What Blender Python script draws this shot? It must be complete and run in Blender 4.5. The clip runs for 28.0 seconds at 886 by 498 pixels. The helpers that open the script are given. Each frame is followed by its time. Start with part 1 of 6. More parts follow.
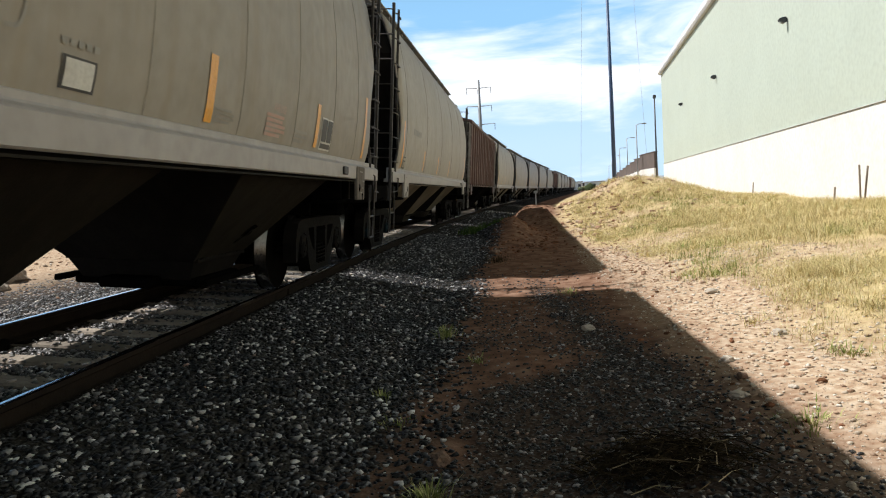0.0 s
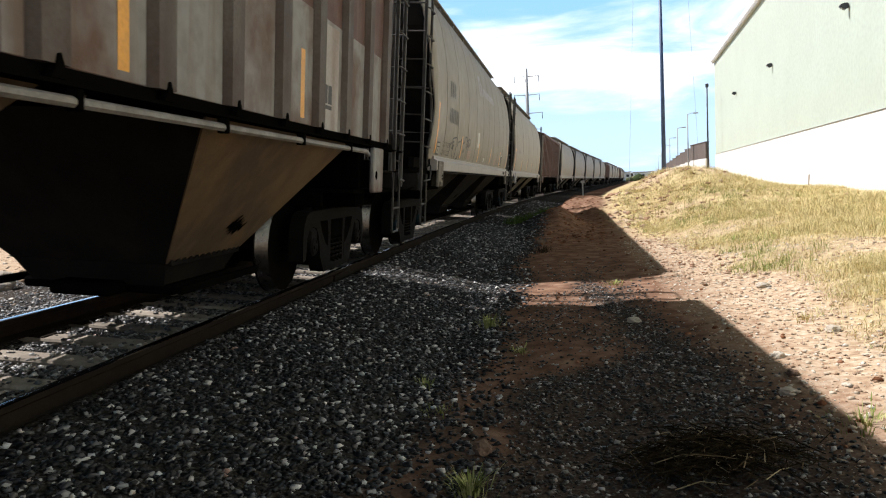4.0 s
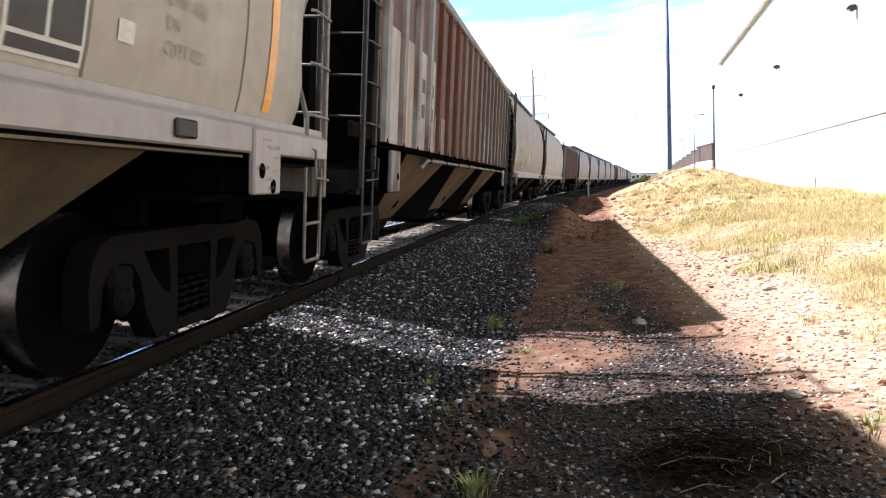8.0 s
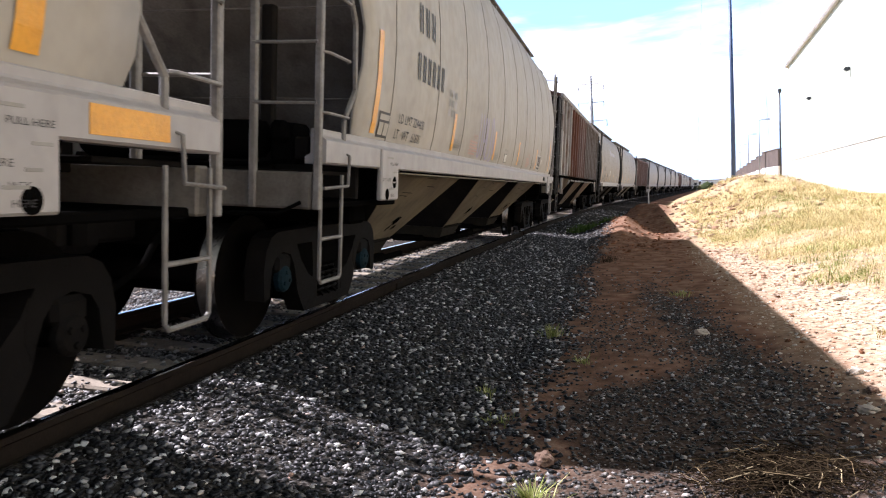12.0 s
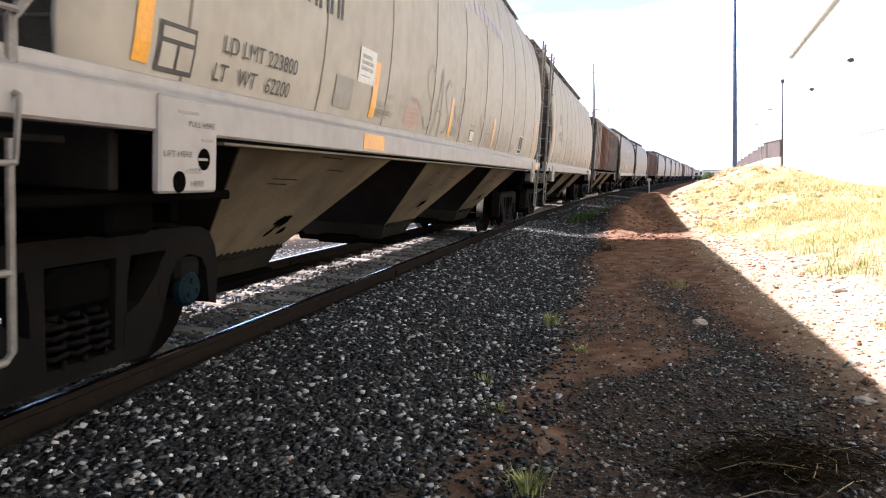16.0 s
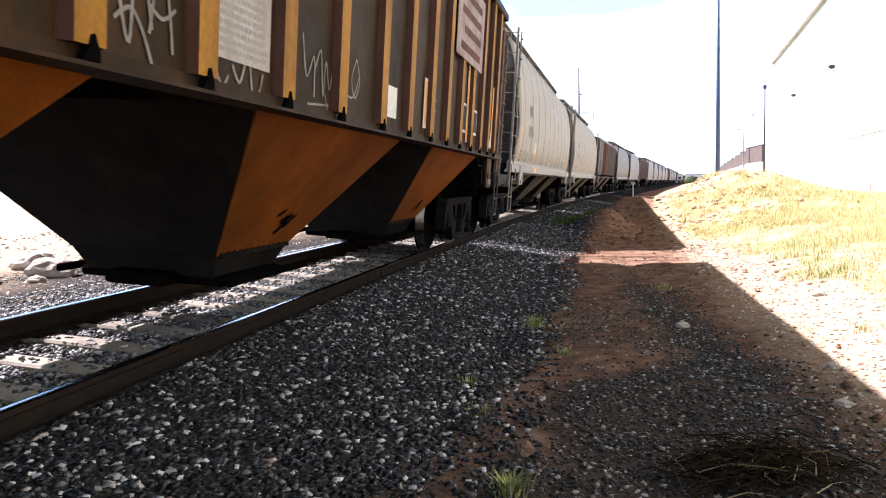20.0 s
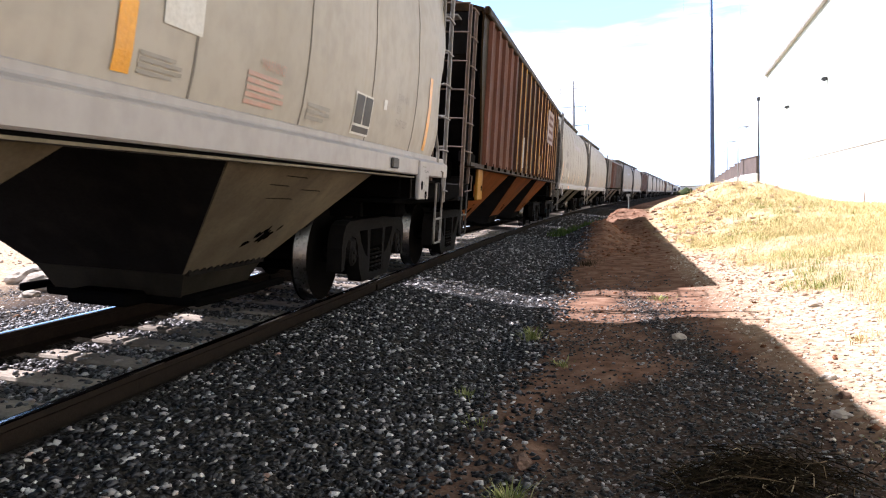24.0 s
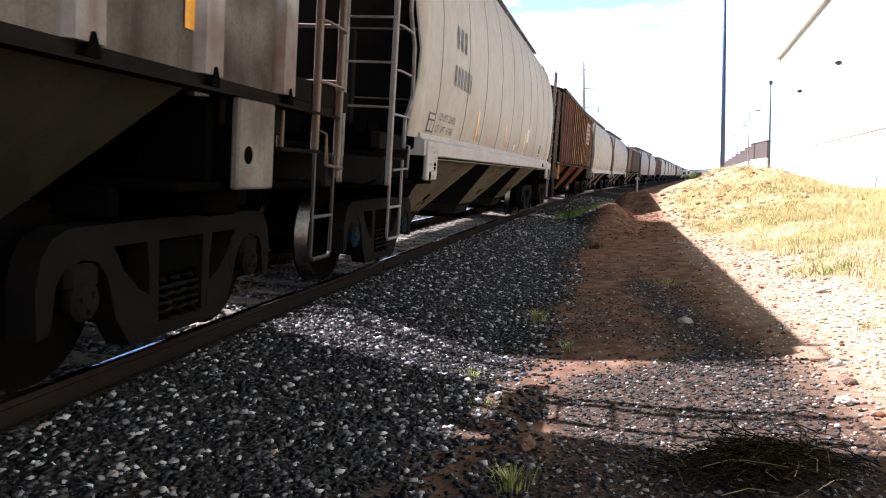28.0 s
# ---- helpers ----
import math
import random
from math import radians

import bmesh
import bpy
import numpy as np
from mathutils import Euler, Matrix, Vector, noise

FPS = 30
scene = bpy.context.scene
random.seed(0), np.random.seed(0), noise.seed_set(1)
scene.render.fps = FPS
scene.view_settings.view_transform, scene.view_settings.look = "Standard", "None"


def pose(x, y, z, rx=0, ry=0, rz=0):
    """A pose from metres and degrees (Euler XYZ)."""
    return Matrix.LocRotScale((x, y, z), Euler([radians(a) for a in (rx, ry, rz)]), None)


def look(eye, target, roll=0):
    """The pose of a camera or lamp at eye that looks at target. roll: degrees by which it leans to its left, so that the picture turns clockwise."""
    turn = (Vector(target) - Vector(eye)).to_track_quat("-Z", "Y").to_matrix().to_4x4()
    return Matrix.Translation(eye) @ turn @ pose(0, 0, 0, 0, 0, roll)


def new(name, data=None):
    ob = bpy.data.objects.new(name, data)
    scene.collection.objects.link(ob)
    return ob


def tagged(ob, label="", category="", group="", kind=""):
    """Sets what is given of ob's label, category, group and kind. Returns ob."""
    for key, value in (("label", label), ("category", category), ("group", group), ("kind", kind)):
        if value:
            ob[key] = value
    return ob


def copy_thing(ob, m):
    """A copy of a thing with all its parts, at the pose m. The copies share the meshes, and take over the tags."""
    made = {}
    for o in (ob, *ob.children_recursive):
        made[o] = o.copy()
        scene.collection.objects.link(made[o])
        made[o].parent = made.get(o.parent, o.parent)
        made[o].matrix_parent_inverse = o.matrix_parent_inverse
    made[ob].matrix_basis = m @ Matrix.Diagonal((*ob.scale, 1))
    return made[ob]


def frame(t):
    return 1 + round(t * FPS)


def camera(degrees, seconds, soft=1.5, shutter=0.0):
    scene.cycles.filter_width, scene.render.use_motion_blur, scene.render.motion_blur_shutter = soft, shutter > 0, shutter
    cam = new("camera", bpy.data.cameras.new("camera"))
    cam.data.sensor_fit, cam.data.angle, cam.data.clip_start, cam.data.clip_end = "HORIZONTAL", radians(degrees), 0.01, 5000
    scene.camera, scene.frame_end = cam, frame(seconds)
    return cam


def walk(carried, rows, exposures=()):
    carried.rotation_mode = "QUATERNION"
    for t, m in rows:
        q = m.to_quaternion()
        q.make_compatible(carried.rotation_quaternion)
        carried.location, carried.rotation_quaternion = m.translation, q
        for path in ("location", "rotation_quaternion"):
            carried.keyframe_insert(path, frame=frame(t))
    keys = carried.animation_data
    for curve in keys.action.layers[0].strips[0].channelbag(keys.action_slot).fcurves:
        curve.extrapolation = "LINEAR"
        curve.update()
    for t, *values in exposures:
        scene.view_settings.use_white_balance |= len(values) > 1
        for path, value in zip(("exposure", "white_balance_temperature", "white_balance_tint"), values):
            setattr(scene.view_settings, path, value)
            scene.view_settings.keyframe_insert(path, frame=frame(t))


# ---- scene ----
cam = camera(62.2, 28.0, soft=1.1, shutter=0.12)

# time, pitch + 90, roll, yaw of the hand-held camera; it stands on one spot beside the line
EYE = (0.0, 0.0, 1.013)
TURNS = [
    (0.0, 85.85, 3.27, 4.45), (0.5, 85.7, 3.57, 3.41), (1.0, 86.04, 3.76, 4.35), (1.5, 85.95, 2.64, 5.35),
    (2.0, 86.17, 2.19, 5.61), (2.5, 85.97, 2.25, 5.78), (3.0, 86.22, 2.66, 6.37), (3.5, 85.46, 2.35, 7.44),
    (4.0, 85.18, 2.72, 8.01), (4.5, 85.07, 1.18, 9.96), (6.5, 85.42, 3.03, 10.9), (7.0, 85.13, 2.48, 9.44),
    (7.5, 85.31, 1.7, 8.67), (8.0, 85.25, 2.49, 8.43), (8.5, 84.77, 2.42, 8.64), (9.0, 84.6, 2.47, 8.7),
    (9.5, 84.75, 2.0, 8.71), (10.0, 84.89, 1.93, 9.16), (10.5, 84.92, 2.46, 10.04), (11.0, 85.52, 2.47, 11.32),
    (11.5, 85.47, 2.14, 10.89), (12.0, 86.08, 2.75, 12.87), (12.5, 86.03, 1.43, 15.41), (14.5, 85.28, 1.65, 18.01),
    (15.0, 85.02, 1.49, 15.15), (15.5, 84.71, 1.64, 13.62), (16.0, 85.07, 2.05, 12.9), (16.5, 84.97, 2.26, 12.73),
    (17.0, 85.69, 1.96, 12.06), (17.5, 85.02, 1.77, 12.22), (18.0, 85.24, 2.09, 11.83), (18.5, 84.54, 2.62, 12.03),
    (19.0, 85.19, 2.68, 12.3), (19.5, 85.13, 1.37, 12.33), (20.0, 85.19, 1.61, 11.74), (20.5, 85.06, 1.84, 11.97),
    (22.5, 85.68, 2.0, 11.39), (23.0, 85.53, 1.92, 10.85), (23.5, 85.19, 1.37, 11.09), (24.0, 86.15, 1.82, 11.42),
    (24.5, 85.84, 2.09, 11.44), (25.0, 85.68, 1.58, 11.55), (25.5, 85.74, 1.46, 12.63), (26.0, 85.67, 1.62, 11.68),
    (26.5, 85.12, 2.3, 11.94), (27.0, 85.17, 2.02, 11.69), (27.5, 84.93, 1.52, 11.54), (28.0, 84.69, 1.14, 12.04)
]
EXPOSURES = [(0.0, 0.30, 6330, 10), (3.2, 0.36, 6330, 10), (4.2, 0.62, 6250, 13), (5.2, 0.95, 6150, 18), (6.5, 1.13, 6000, 23), (12.0, 1.13, 6000, 23), (14.5, 1.62, 6000, 23), (20.5, 1.62, 6000, 23), (23.5, 1.42, 6000, 23), (28.0, 1.32, 6000, 23)]
walk(cam, [(t, pose(*EYE, a, b, c)) for t, a, b, c in TURNS], EXPOSURES)

# how far the train has rolled, metres, at each time
ROLLED = [
    (0.0, -0.00), (1.0, 4.04), (2.0, 8.06), (3.0, 12.02), (4.0, 15.93), (5.0, 19.81), (6.0, 23.65), (7.0, 27.46),
    (8.0, 31.24), (9.0, 35.01), (10.0, 38.75), (11.0, 42.47), (12.0, 46.16), (13.0, 49.82), (14.0, 53.46), (15.0, 57.06),
    (16.0, 60.63), (17.0, 64.14), (18.0, 67.59), (19.0, 71.05), (20.0, 74.54), (21.0, 78.02), (22.0, 81.49), (23.0, 84.93),
    (24.0, 88.37), (25.0, 91.80), (26.0, 95.24), (27.0, 98.67), (28.0, 102.11),
]


def rolled(t):
    return float(np.interp(t, [r[0] for r in ROLLED], [r[1] for r in ROLLED]))


# ---- world and sun ----
SUN_ELEVATION, SUN_HEADING = 52.0, (-1.0, 0.31)
world = bpy.data.worlds.new("sky")
scene.world = world
world.use_nodes = True
wn, wl = world.node_tree.nodes, world.node_tree.links
sky = wn.new("ShaderNodeTexSky")
sky.sky_type = "NISHITA"
sky.sun_disc = False
sky.sun_elevation = radians(SUN_ELEVATION)
sky.sun_rotation = math.atan2(SUN_HEADING[0], SUN_HEADING[1])
sky.altitude = 1400
sky.air_density, sky.dust_density, sky.ozone_density = 1.0, 0.6, 1.0
# thin cloud and haze, thicker towards the horizon
tc = wn.new("ShaderNodeTexCoord")
split = wn.new("ShaderNodeSeparateXYZ")
wl.new(tc.outputs["Generated"], split.inputs["Vector"])
stretch = wn.new("ShaderNodeMapping")
stretch.inputs["Scale"].default_value = (1.5, 1.5, 8.0)
cloud = wn.new("ShaderNodeTexNoise")
cloud.inputs["Scale"].default_value, cloud.inputs["Detail"].default_value, cloud.inputs["Roughness"].default_value = 1.6, 9.0, 0.55
cloud.inputs["Distortion"].default_value = 0.4
wl.new(tc.outputs["Generated"], stretch.inputs["Vector"])
wl.new(stretch.outputs["Vector"], cloud.inputs["Vector"])


def fall(source, a, b, to_a, to_b):
    r = wn.new("ShaderNodeMapRange")
    r.interpolation_type = "SMOOTHSTEP"
    for k_, v_ in (("From Min", a), ("From Max", b), ("To Min", to_a), ("To Max", to_b)):
        r.inputs[k_].default_value = v_
    wl.new(source, r.inputs["Value"])
    return r.outputs["Result"]


def blend(fac, a, b):
    x = wn.new("ShaderNodeMix")
    x.data_type = "RGBA"
    wl.new(fac, x.inputs["Factor"])
    wl.new(a, x.inputs["A"])
    x.inputs["B"].default_value = (*b, 1)
    return x.outputs["Result"]


haze = fall(split.outputs["Z"], 0.22, 0.48, 0.92, 0.0)
mist = fall(split.outputs["Z"], 0.04, 0.22, 0.8, 0.0)
low = fall(split.outputs["Z"], 0.18, 0.40, 1.0, 0.03)
veil = wn.new("ShaderNodeMath")
veil.operation = "MULTIPLY"
wl.new(fall(cloud.outputs["Fac"], 0.45, 0.62, 0.0, 1.0), veil.inputs[0])
wl.new(low, veil.inputs[1])
clear = blend(mist, blend(haze, sky.outputs["Color"], (43.0, 82.0, 124.0)), (82.0, 106.0, 128.0))
cloudy = blend(veil.outputs[0], clear, (141.0, 145.0, 150.0))
back = wn["Background"]
back.inputs["Strength"].default_value = 0.007
wl.new(cloudy, back.inputs["Color"])

sun = new("sun", bpy.data.lights.new("sun", "SUN"))
sun.data.energy, sun.data.angle, sun.data.color = 5.0, radians(0.53), (1.0, 0.965, 0.92)
flat = math.cos(radians(SUN_ELEVATION)) / math.hypot(*SUN_HEADING)
sun.matrix_world = look((0, 0, 30), Vector((0, 0, 30)) - Vector((SUN_HEADING[0] * flat, SUN_HEADING[1] * flat, math.sin(radians(SUN_ELEVATION)))))


# ---- materials ----
def material(name, color, rough=0.7, metal=0.0, tint=None, scale=3.0, amount=0.5, streak=None, grain=40.0, bump=0.15, bump_scale=60.0, spread=(0.35, 0.7), vary=0.0, gloss=0.5):
    """A procedural surface: two noise scales between color and tint, optional vertical streaks, fine bump."""
    m = bpy.data.materials.new(name)
    m.use_nodes = True
    n, l = m.node_tree.nodes, m.node_tree.links
    bsdf = n["Principled BSDF"]
    bsdf.inputs["Roughness"].default_value, bsdf.inputs["Metallic"].default_value = rough, metal
    bsdf.inputs["Specular IOR Level"].default_value = gloss
    tex = n.new("ShaderNodeTexCoord")
    own = n.new("ShaderNodeObjectInfo")
    spot = n.new("ShaderNodeVectorMath")
    spot.operation = "MULTIPLY_ADD"
    spot.inputs[1].default_value = (31.0, 47.0, 23.0)
    l.new(own.outputs["Random"], spot.inputs[0])
    l.new(tex.outputs["Object"], spot.inputs[2])

    def noise_of(sc, detail=6.0, squash=None):
        t = n.new("ShaderNodeTexNoise")
        t.inputs["Scale"].default_value, t.inputs["Detail"].default_value = sc, detail
        if squash:
            mp = n.new("ShaderNodeMapping")
            mp.inputs["Scale"].default_value = squash
            l.new(spot.outputs["Vector"], mp.inputs["Vector"])
            l.new(mp.outputs["Vector"], t.inputs["Vector"])
        else:
            l.new(spot.outputs["Vector"], t.inputs["Vector"])
        return t

    def ramp(src, a, b):
        r = n.new("ShaderNodeMapRange")
        r.inputs["From Min"].default_value, r.inputs["From Max"].default_value = a, b
        l.new(src, r.inputs["Value"])
        return r.outputs["Result"]

    def mix(fac, a, b, k=1.0):
        x = n.new("ShaderNodeMix")
        x.data_type = "RGBA"
        if k != 1.0:
            mu = n.new("ShaderNodeMath")
            mu.operation = "MULTIPLY"
            mu.inputs[1].default_value = k
            l.new(fac, mu.inputs[0])
            fac = mu.outputs[0]
        l.new(fac, x.inputs["Factor"])
        for sock, v in (("A", a), ("B", b)):
            if isinstance(v, tuple):
                x.inputs[sock].default_value = (*v, 1)
            else:
                l.new(v, x.inputs[sock])
        return x.outputs["Result"]

    tint = tint or tuple(c * 0.6 for c in color)
    col = mix(ramp(noise_of(scale).outputs["Fac"], *spread), color, tint, amount)
    col = mix(ramp(noise_of(grain, 3.0).outputs["Fac"], 0.4, 0.7), col, tuple(c * 0.7 for c in tint), 0.3)
    if streak:
        col = mix(ramp(noise_of(1.0, 4.0, (5.0, 5.0, 0.35)).outputs["Fac"], 0.5, 0.75), col, streak[0], streak[1])
    if vary:
        info = n.new("ShaderNodeObjectInfo")
        hsv = n.new("ShaderNodeHueSaturation")
        l.new(ramp(info.outputs["Random"], 0.0, 1.0), hsv.inputs["Value"])
        hsv.inputs["Value"].default_value = 1
        mr = n.new("ShaderNodeMapRange")
        mr.inputs["To Min"].default_value, mr.inputs["To Max"].default_value = 1 - vary, 1 + vary
        l.new(info.outputs["Random"], mr.inputs["Value"])
        l.new(mr.outputs["Result"], hsv.inputs["Value"])
        l.new(col, hsv.inputs["Color"])
        col = hsv.outputs["Color"]
    l.new(col, bsdf.inputs["Base Color"])
    rr = n.new("ShaderNodeMapRange")
    rr.inputs["To Min"].default_value, rr.inputs["To Max"].default_value = max(0.03, rough - 0.12), min(1.0, rough + 0.12)
    l.new(noise_of(scale * 4).outputs["Fac"], rr.inputs["Value"])
    l.new(rr.outputs["Result"], bsdf.inputs["Roughness"])
    if bump:
        bp = n.new("ShaderNodeBump")
        bp.inputs["Strength"].default_value, bp.inputs["Distance"].default_value = bump, 0.02
        l.new(noise_of(bump_scale).outputs["Fac"], bp.inputs["Height"])
        l.new(bp.outputs["Normal"], bsdf.inputs["Normal"])
    return m


M_GREY = material("grey_hopper_paint", (0.31, 0.28, 0.237), 0.6, tint=(0.235, 0.205, 0.165), scale=0.7, amount=0.6, grain=6, streak=((0.24, 0.19, 0.13), 0.5), bump=0.04, bump_scale=9)
M_GREY_B = material("light_grey_hopper_paint", (0.385, 0.352, 0.30), 0.6, tint=(0.305, 0.272, 0.222), scale=0.6, amount=0.6, grain=7, streak=((0.30, 0.255, 0.19), 0.4), bump=0.04, bump_scale=9)
M_SEAM = material("grimy_weld_seam", (0.20, 0.178, 0.152), 0.7, scale=2, amount=0.5, streak=((0.10, 0.085, 0.07), 0.7), gloss=0.2)
M_SILL = material("grey_sill_paint", (0.365, 0.342, 0.325), 0.55, tint=(0.30, 0.275, 0.26), scale=0.7, amount=0.6, grain=9, streak=((0.24, 0.205, 0.175), 0.25), bump=0.05, bump_scale=8)
M_BROWN = material("oxide_brown_paint", (0.105, 0.043, 0.031), 0.65, tint=(0.055, 0.027, 0.021), scale=1.3, amount=0.7, streak=((0.25, 0.17, 0.135), 0.4))
M_PATCH = material("faded_white_paint", (0.42, 0.405, 0.39), 0.65, tint=(0.25, 0.18, 0.14), scale=1.5, amount=0.6, streak=((0.16, 0.085, 0.055), 0.6))
M_RUSTWHITE = material("rust_stained_white_paint", (0.25, 0.245, 0.24), 0.7, tint=(0.10, 0.045, 0.024), scale=1.1, amount=0.9, streak=((0.11, 0.055, 0.03), 0.85), spread=(0.50, 0.64), grain=9)
# shadow on the posts' near sides is put into this grimy colour
M_POST_SHADE_GRIME = material("grimy_brown_post_paint", (0.115, 0.098, 0.085), 0.7, tint=(0.05, 0.025, 0.017), scale=1.4, amount=0.9, streak=((0.045, 0.03, 0.023), 0.7))
M_BRONZE = material("grimy_bronze_panel_paint", (0.034, 0.0172, 0.0045), 0.6, tint=(0.010, 0.0065, 0.003), scale=1.0, amount=0.85, streak=((0.078, 0.034, 0.008), 0.6), gloss=0.1)
M_ORANGE = material("faded_orange_paint", (0.20, 0.055, 0.003), 0.7, tint=(0.06, 0.017, 0.002), scale=0.9, amount=0.85, streak=((0.07, 0.026, 0.007), 0.5), gloss=0.08)
M_YELLOW = material("yellow_rib_paint", (0.37, 0.175, 0.010), 0.65, tint=(0.18, 0.08, 0.012), scale=2.5, amount=0.7, streak=((0.085, 0.04, 0.012), 0.65), gloss=0.15)
M_TAN = material("rusty_tan_slope_sheet", (0.135, 0.082, 0.034), 0.7, tint=(0.04, 0.024, 0.014), scale=1.3, amount=0.9, streak=((0.17, 0.10, 0.05), 0.5))
M_ROSE = material("weathered_rose_brown_paint", (0.125, 0.046, 0.027), 0.75, tint=(0.05, 0.019, 0.012), scale=1.2, amount=0.75, streak=((0.21, 0.115, 0.075), 0.4), gloss=0.2)
M_POSTSIDE = material("dull_red_brown_post_side", (0.062, 0.028, 0.019), 0.75, tint=(0.03, 0.014, 0.010), scale=1.6, amount=0.75, gloss=0.15)
M_SIGNROSE = material("flaking_pink_white_sign", (0.36, 0.285, 0.265), 0.7, tint=(0.17, 0.10, 0.085), scale=2.2, amount=0.9, streak=((0.15, 0.085, 0.065), 0.6))
M_REFLECT = material("amber_reflective_tape", (0.78, 0.35, 0.012), 0.35, tint=(0.58, 0.25, 0.012), scale=4, amount=0.7)
# M_IRON, M_UNDER, M_WHEEL: shade under the wagons is put into near-black colours
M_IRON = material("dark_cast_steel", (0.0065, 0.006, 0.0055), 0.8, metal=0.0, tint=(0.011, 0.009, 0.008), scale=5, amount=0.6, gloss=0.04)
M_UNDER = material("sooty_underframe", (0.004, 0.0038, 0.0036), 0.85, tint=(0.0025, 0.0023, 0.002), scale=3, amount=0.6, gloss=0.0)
M_RUNG = material("worn_galvanised_bar", (0.23, 0.215, 0.195), 0.6, metal=0.1, tint=(0.10, 0.085, 0.07), scale=7, amount=0.7)
M_RUNG_RUST = material("rusty_ladder_bar", (0.13, 0.082, 0.052), 0.65, metal=0.0, tint=(0.05, 0.028, 0.02), scale=7, amount=0.8)
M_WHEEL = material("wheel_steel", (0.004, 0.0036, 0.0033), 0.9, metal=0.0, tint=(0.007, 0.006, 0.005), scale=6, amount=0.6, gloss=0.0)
M_TREAD = material("polished_wheel_tread", (0.15, 0.143, 0.14), 0.3, metal=1.0, tint=(0.05, 0.045, 0.043), scale=9, amount=0.6, bump=0.03)
M_RAILTOP = material("polished_rail_head", (0.66, 0.68, 0.72), 0.11, metal=1.0, tint=(0.45, 0.45, 0.47), scale=9, amount=0.4, bump=0.02)
M_RAIL = material("rusty_rail_web", (0.022, 0.0165, 0.0125), 0.85, tint=(0.012, 0.009, 0.008), scale=6, amount=0.6, gloss=0.02)
M_TIE = material("weathered_timber_tie", (0.33, 0.285, 0.23), 0.9, tint=(0.17, 0.14, 0.115), scale=5, amount=0.8, bump=0.5, bump_scale=25, vary=0.25, gloss=0.05)
M_LABEL = material("white_stencil_label", (0.62, 0.61, 0.575), 0.5, tint=(0.46, 0.44, 0.40), scale=9, amount=0.5)
M_BLACK = material("black_stencil_paint", (0.035, 0.033, 0.032), 0.6, tint=(0.07, 0.065, 0.06), scale=10, amount=0.5, bump=0)
M_GREYINK = material("faded_grey_lettering", (0.24, 0.225, 0.20), 0.6, tint=(0.33, 0.31, 0.27), scale=10, amount=0.6, bump=0)
M_REDINK = material("faded_red_lettering", (0.44, 0.25, 0.20), 0.6, tint=(0.42, 0.34, 0.29), scale=10, amount=0.6, bump=0)
M_END_GREY = material("dusty_grey_end_sheet", (0.22, 0.20, 0.172), 0.7, tint=(0.095, 0.083, 0.07), scale=1.2, amount=0.85, streak=((0.03, 0.026, 0.023), 0.5), gloss=0.1)
M_LADDER_DARK = material("grimy_ladder_bar", (0.048, 0.043, 0.038), 0.65, tint=(0.017, 0.013, 0.011), scale=7, amount=0.8)
M_DIRTYWHITE = material("filthy_white_side_sheet", (0.145, 0.128, 0.112), 0.7, tint=(0.032, 0.023, 0.017), scale=0.9, amount=0.95, streak=((0.028, 0.018, 0.012), 0.9), spread=(0.42, 0.6), gloss=0.1)
M_GRIMEINK = material("worn_black_spray", (0.085, 0.075, 0.065), 0.6, tint=(0.17, 0.15, 0.125), scale=8, amount=0.7, bump=0)
M_SPRAY = material("pale_spray_paint", (0.23, 0.215, 0.19), 0.6, tint=(0.08, 0.065, 0.05), scale=9, amount=0.9, bump=0)
M_LILAC = material("lilac_spray_paint", (0.38, 0.35, 0.41), 0.6, tint=(0.42, 0.385, 0.37), scale=6, amount=0.7, bump=0)
M_VIOLET = material("violet_spray_line", (0.30, 0.265, 0.42), 0.6, tint=(0.38, 0.345, 0.40), scale=6, amount=0.8, bump=0)
# soot, with the shade between and behind wagon parts put into the colour
M_SOOT_SHADE = material("sooty_grey_sheet", (0.016, 0.0145, 0.013), 0.75, tint=(0.007, 0.0063, 0.006), scale=1.3, amount=0.8, streak=((0.026, 0.022, 0.018), 0.4), gloss=0.0)
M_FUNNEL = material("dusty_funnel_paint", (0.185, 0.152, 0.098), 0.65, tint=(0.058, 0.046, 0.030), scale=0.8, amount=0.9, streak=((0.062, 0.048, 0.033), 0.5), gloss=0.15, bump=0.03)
# grime, with the gloom between the wagons put into the colour
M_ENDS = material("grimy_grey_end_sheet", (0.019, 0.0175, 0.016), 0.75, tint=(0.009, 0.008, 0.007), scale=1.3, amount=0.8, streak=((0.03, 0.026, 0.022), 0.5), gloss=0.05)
# funnel paint darkened by soot and by shade put into the colour
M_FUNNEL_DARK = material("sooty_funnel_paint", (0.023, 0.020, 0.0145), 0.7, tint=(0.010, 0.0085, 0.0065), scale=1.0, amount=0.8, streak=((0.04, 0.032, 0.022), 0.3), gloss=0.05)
M_SEAM_SOFT = material("painted_weld_seam", (0.29, 0.262, 0.222), 0.65, tint=(0.20, 0.178, 0.15), scale=2, streak=((0.17, 0.15, 0.12), 0.5), gloss=0.2)
M_PLATE_DIRTY = material("grimy_jacking_plate_paint", (0.21, 0.19, 0.165), 0.7, tint=(0.075, 0.058, 0.045), scale=2.2, amount=0.9, streak=((0.06, 0.045, 0.035), 0.7), gloss=0.1)
M_STEP = material("dark_step_bar", (0.034, 0.030, 0.027), 0.6, tint=(0.014, 0.012, 0.010), scale=8, amount=0.6)
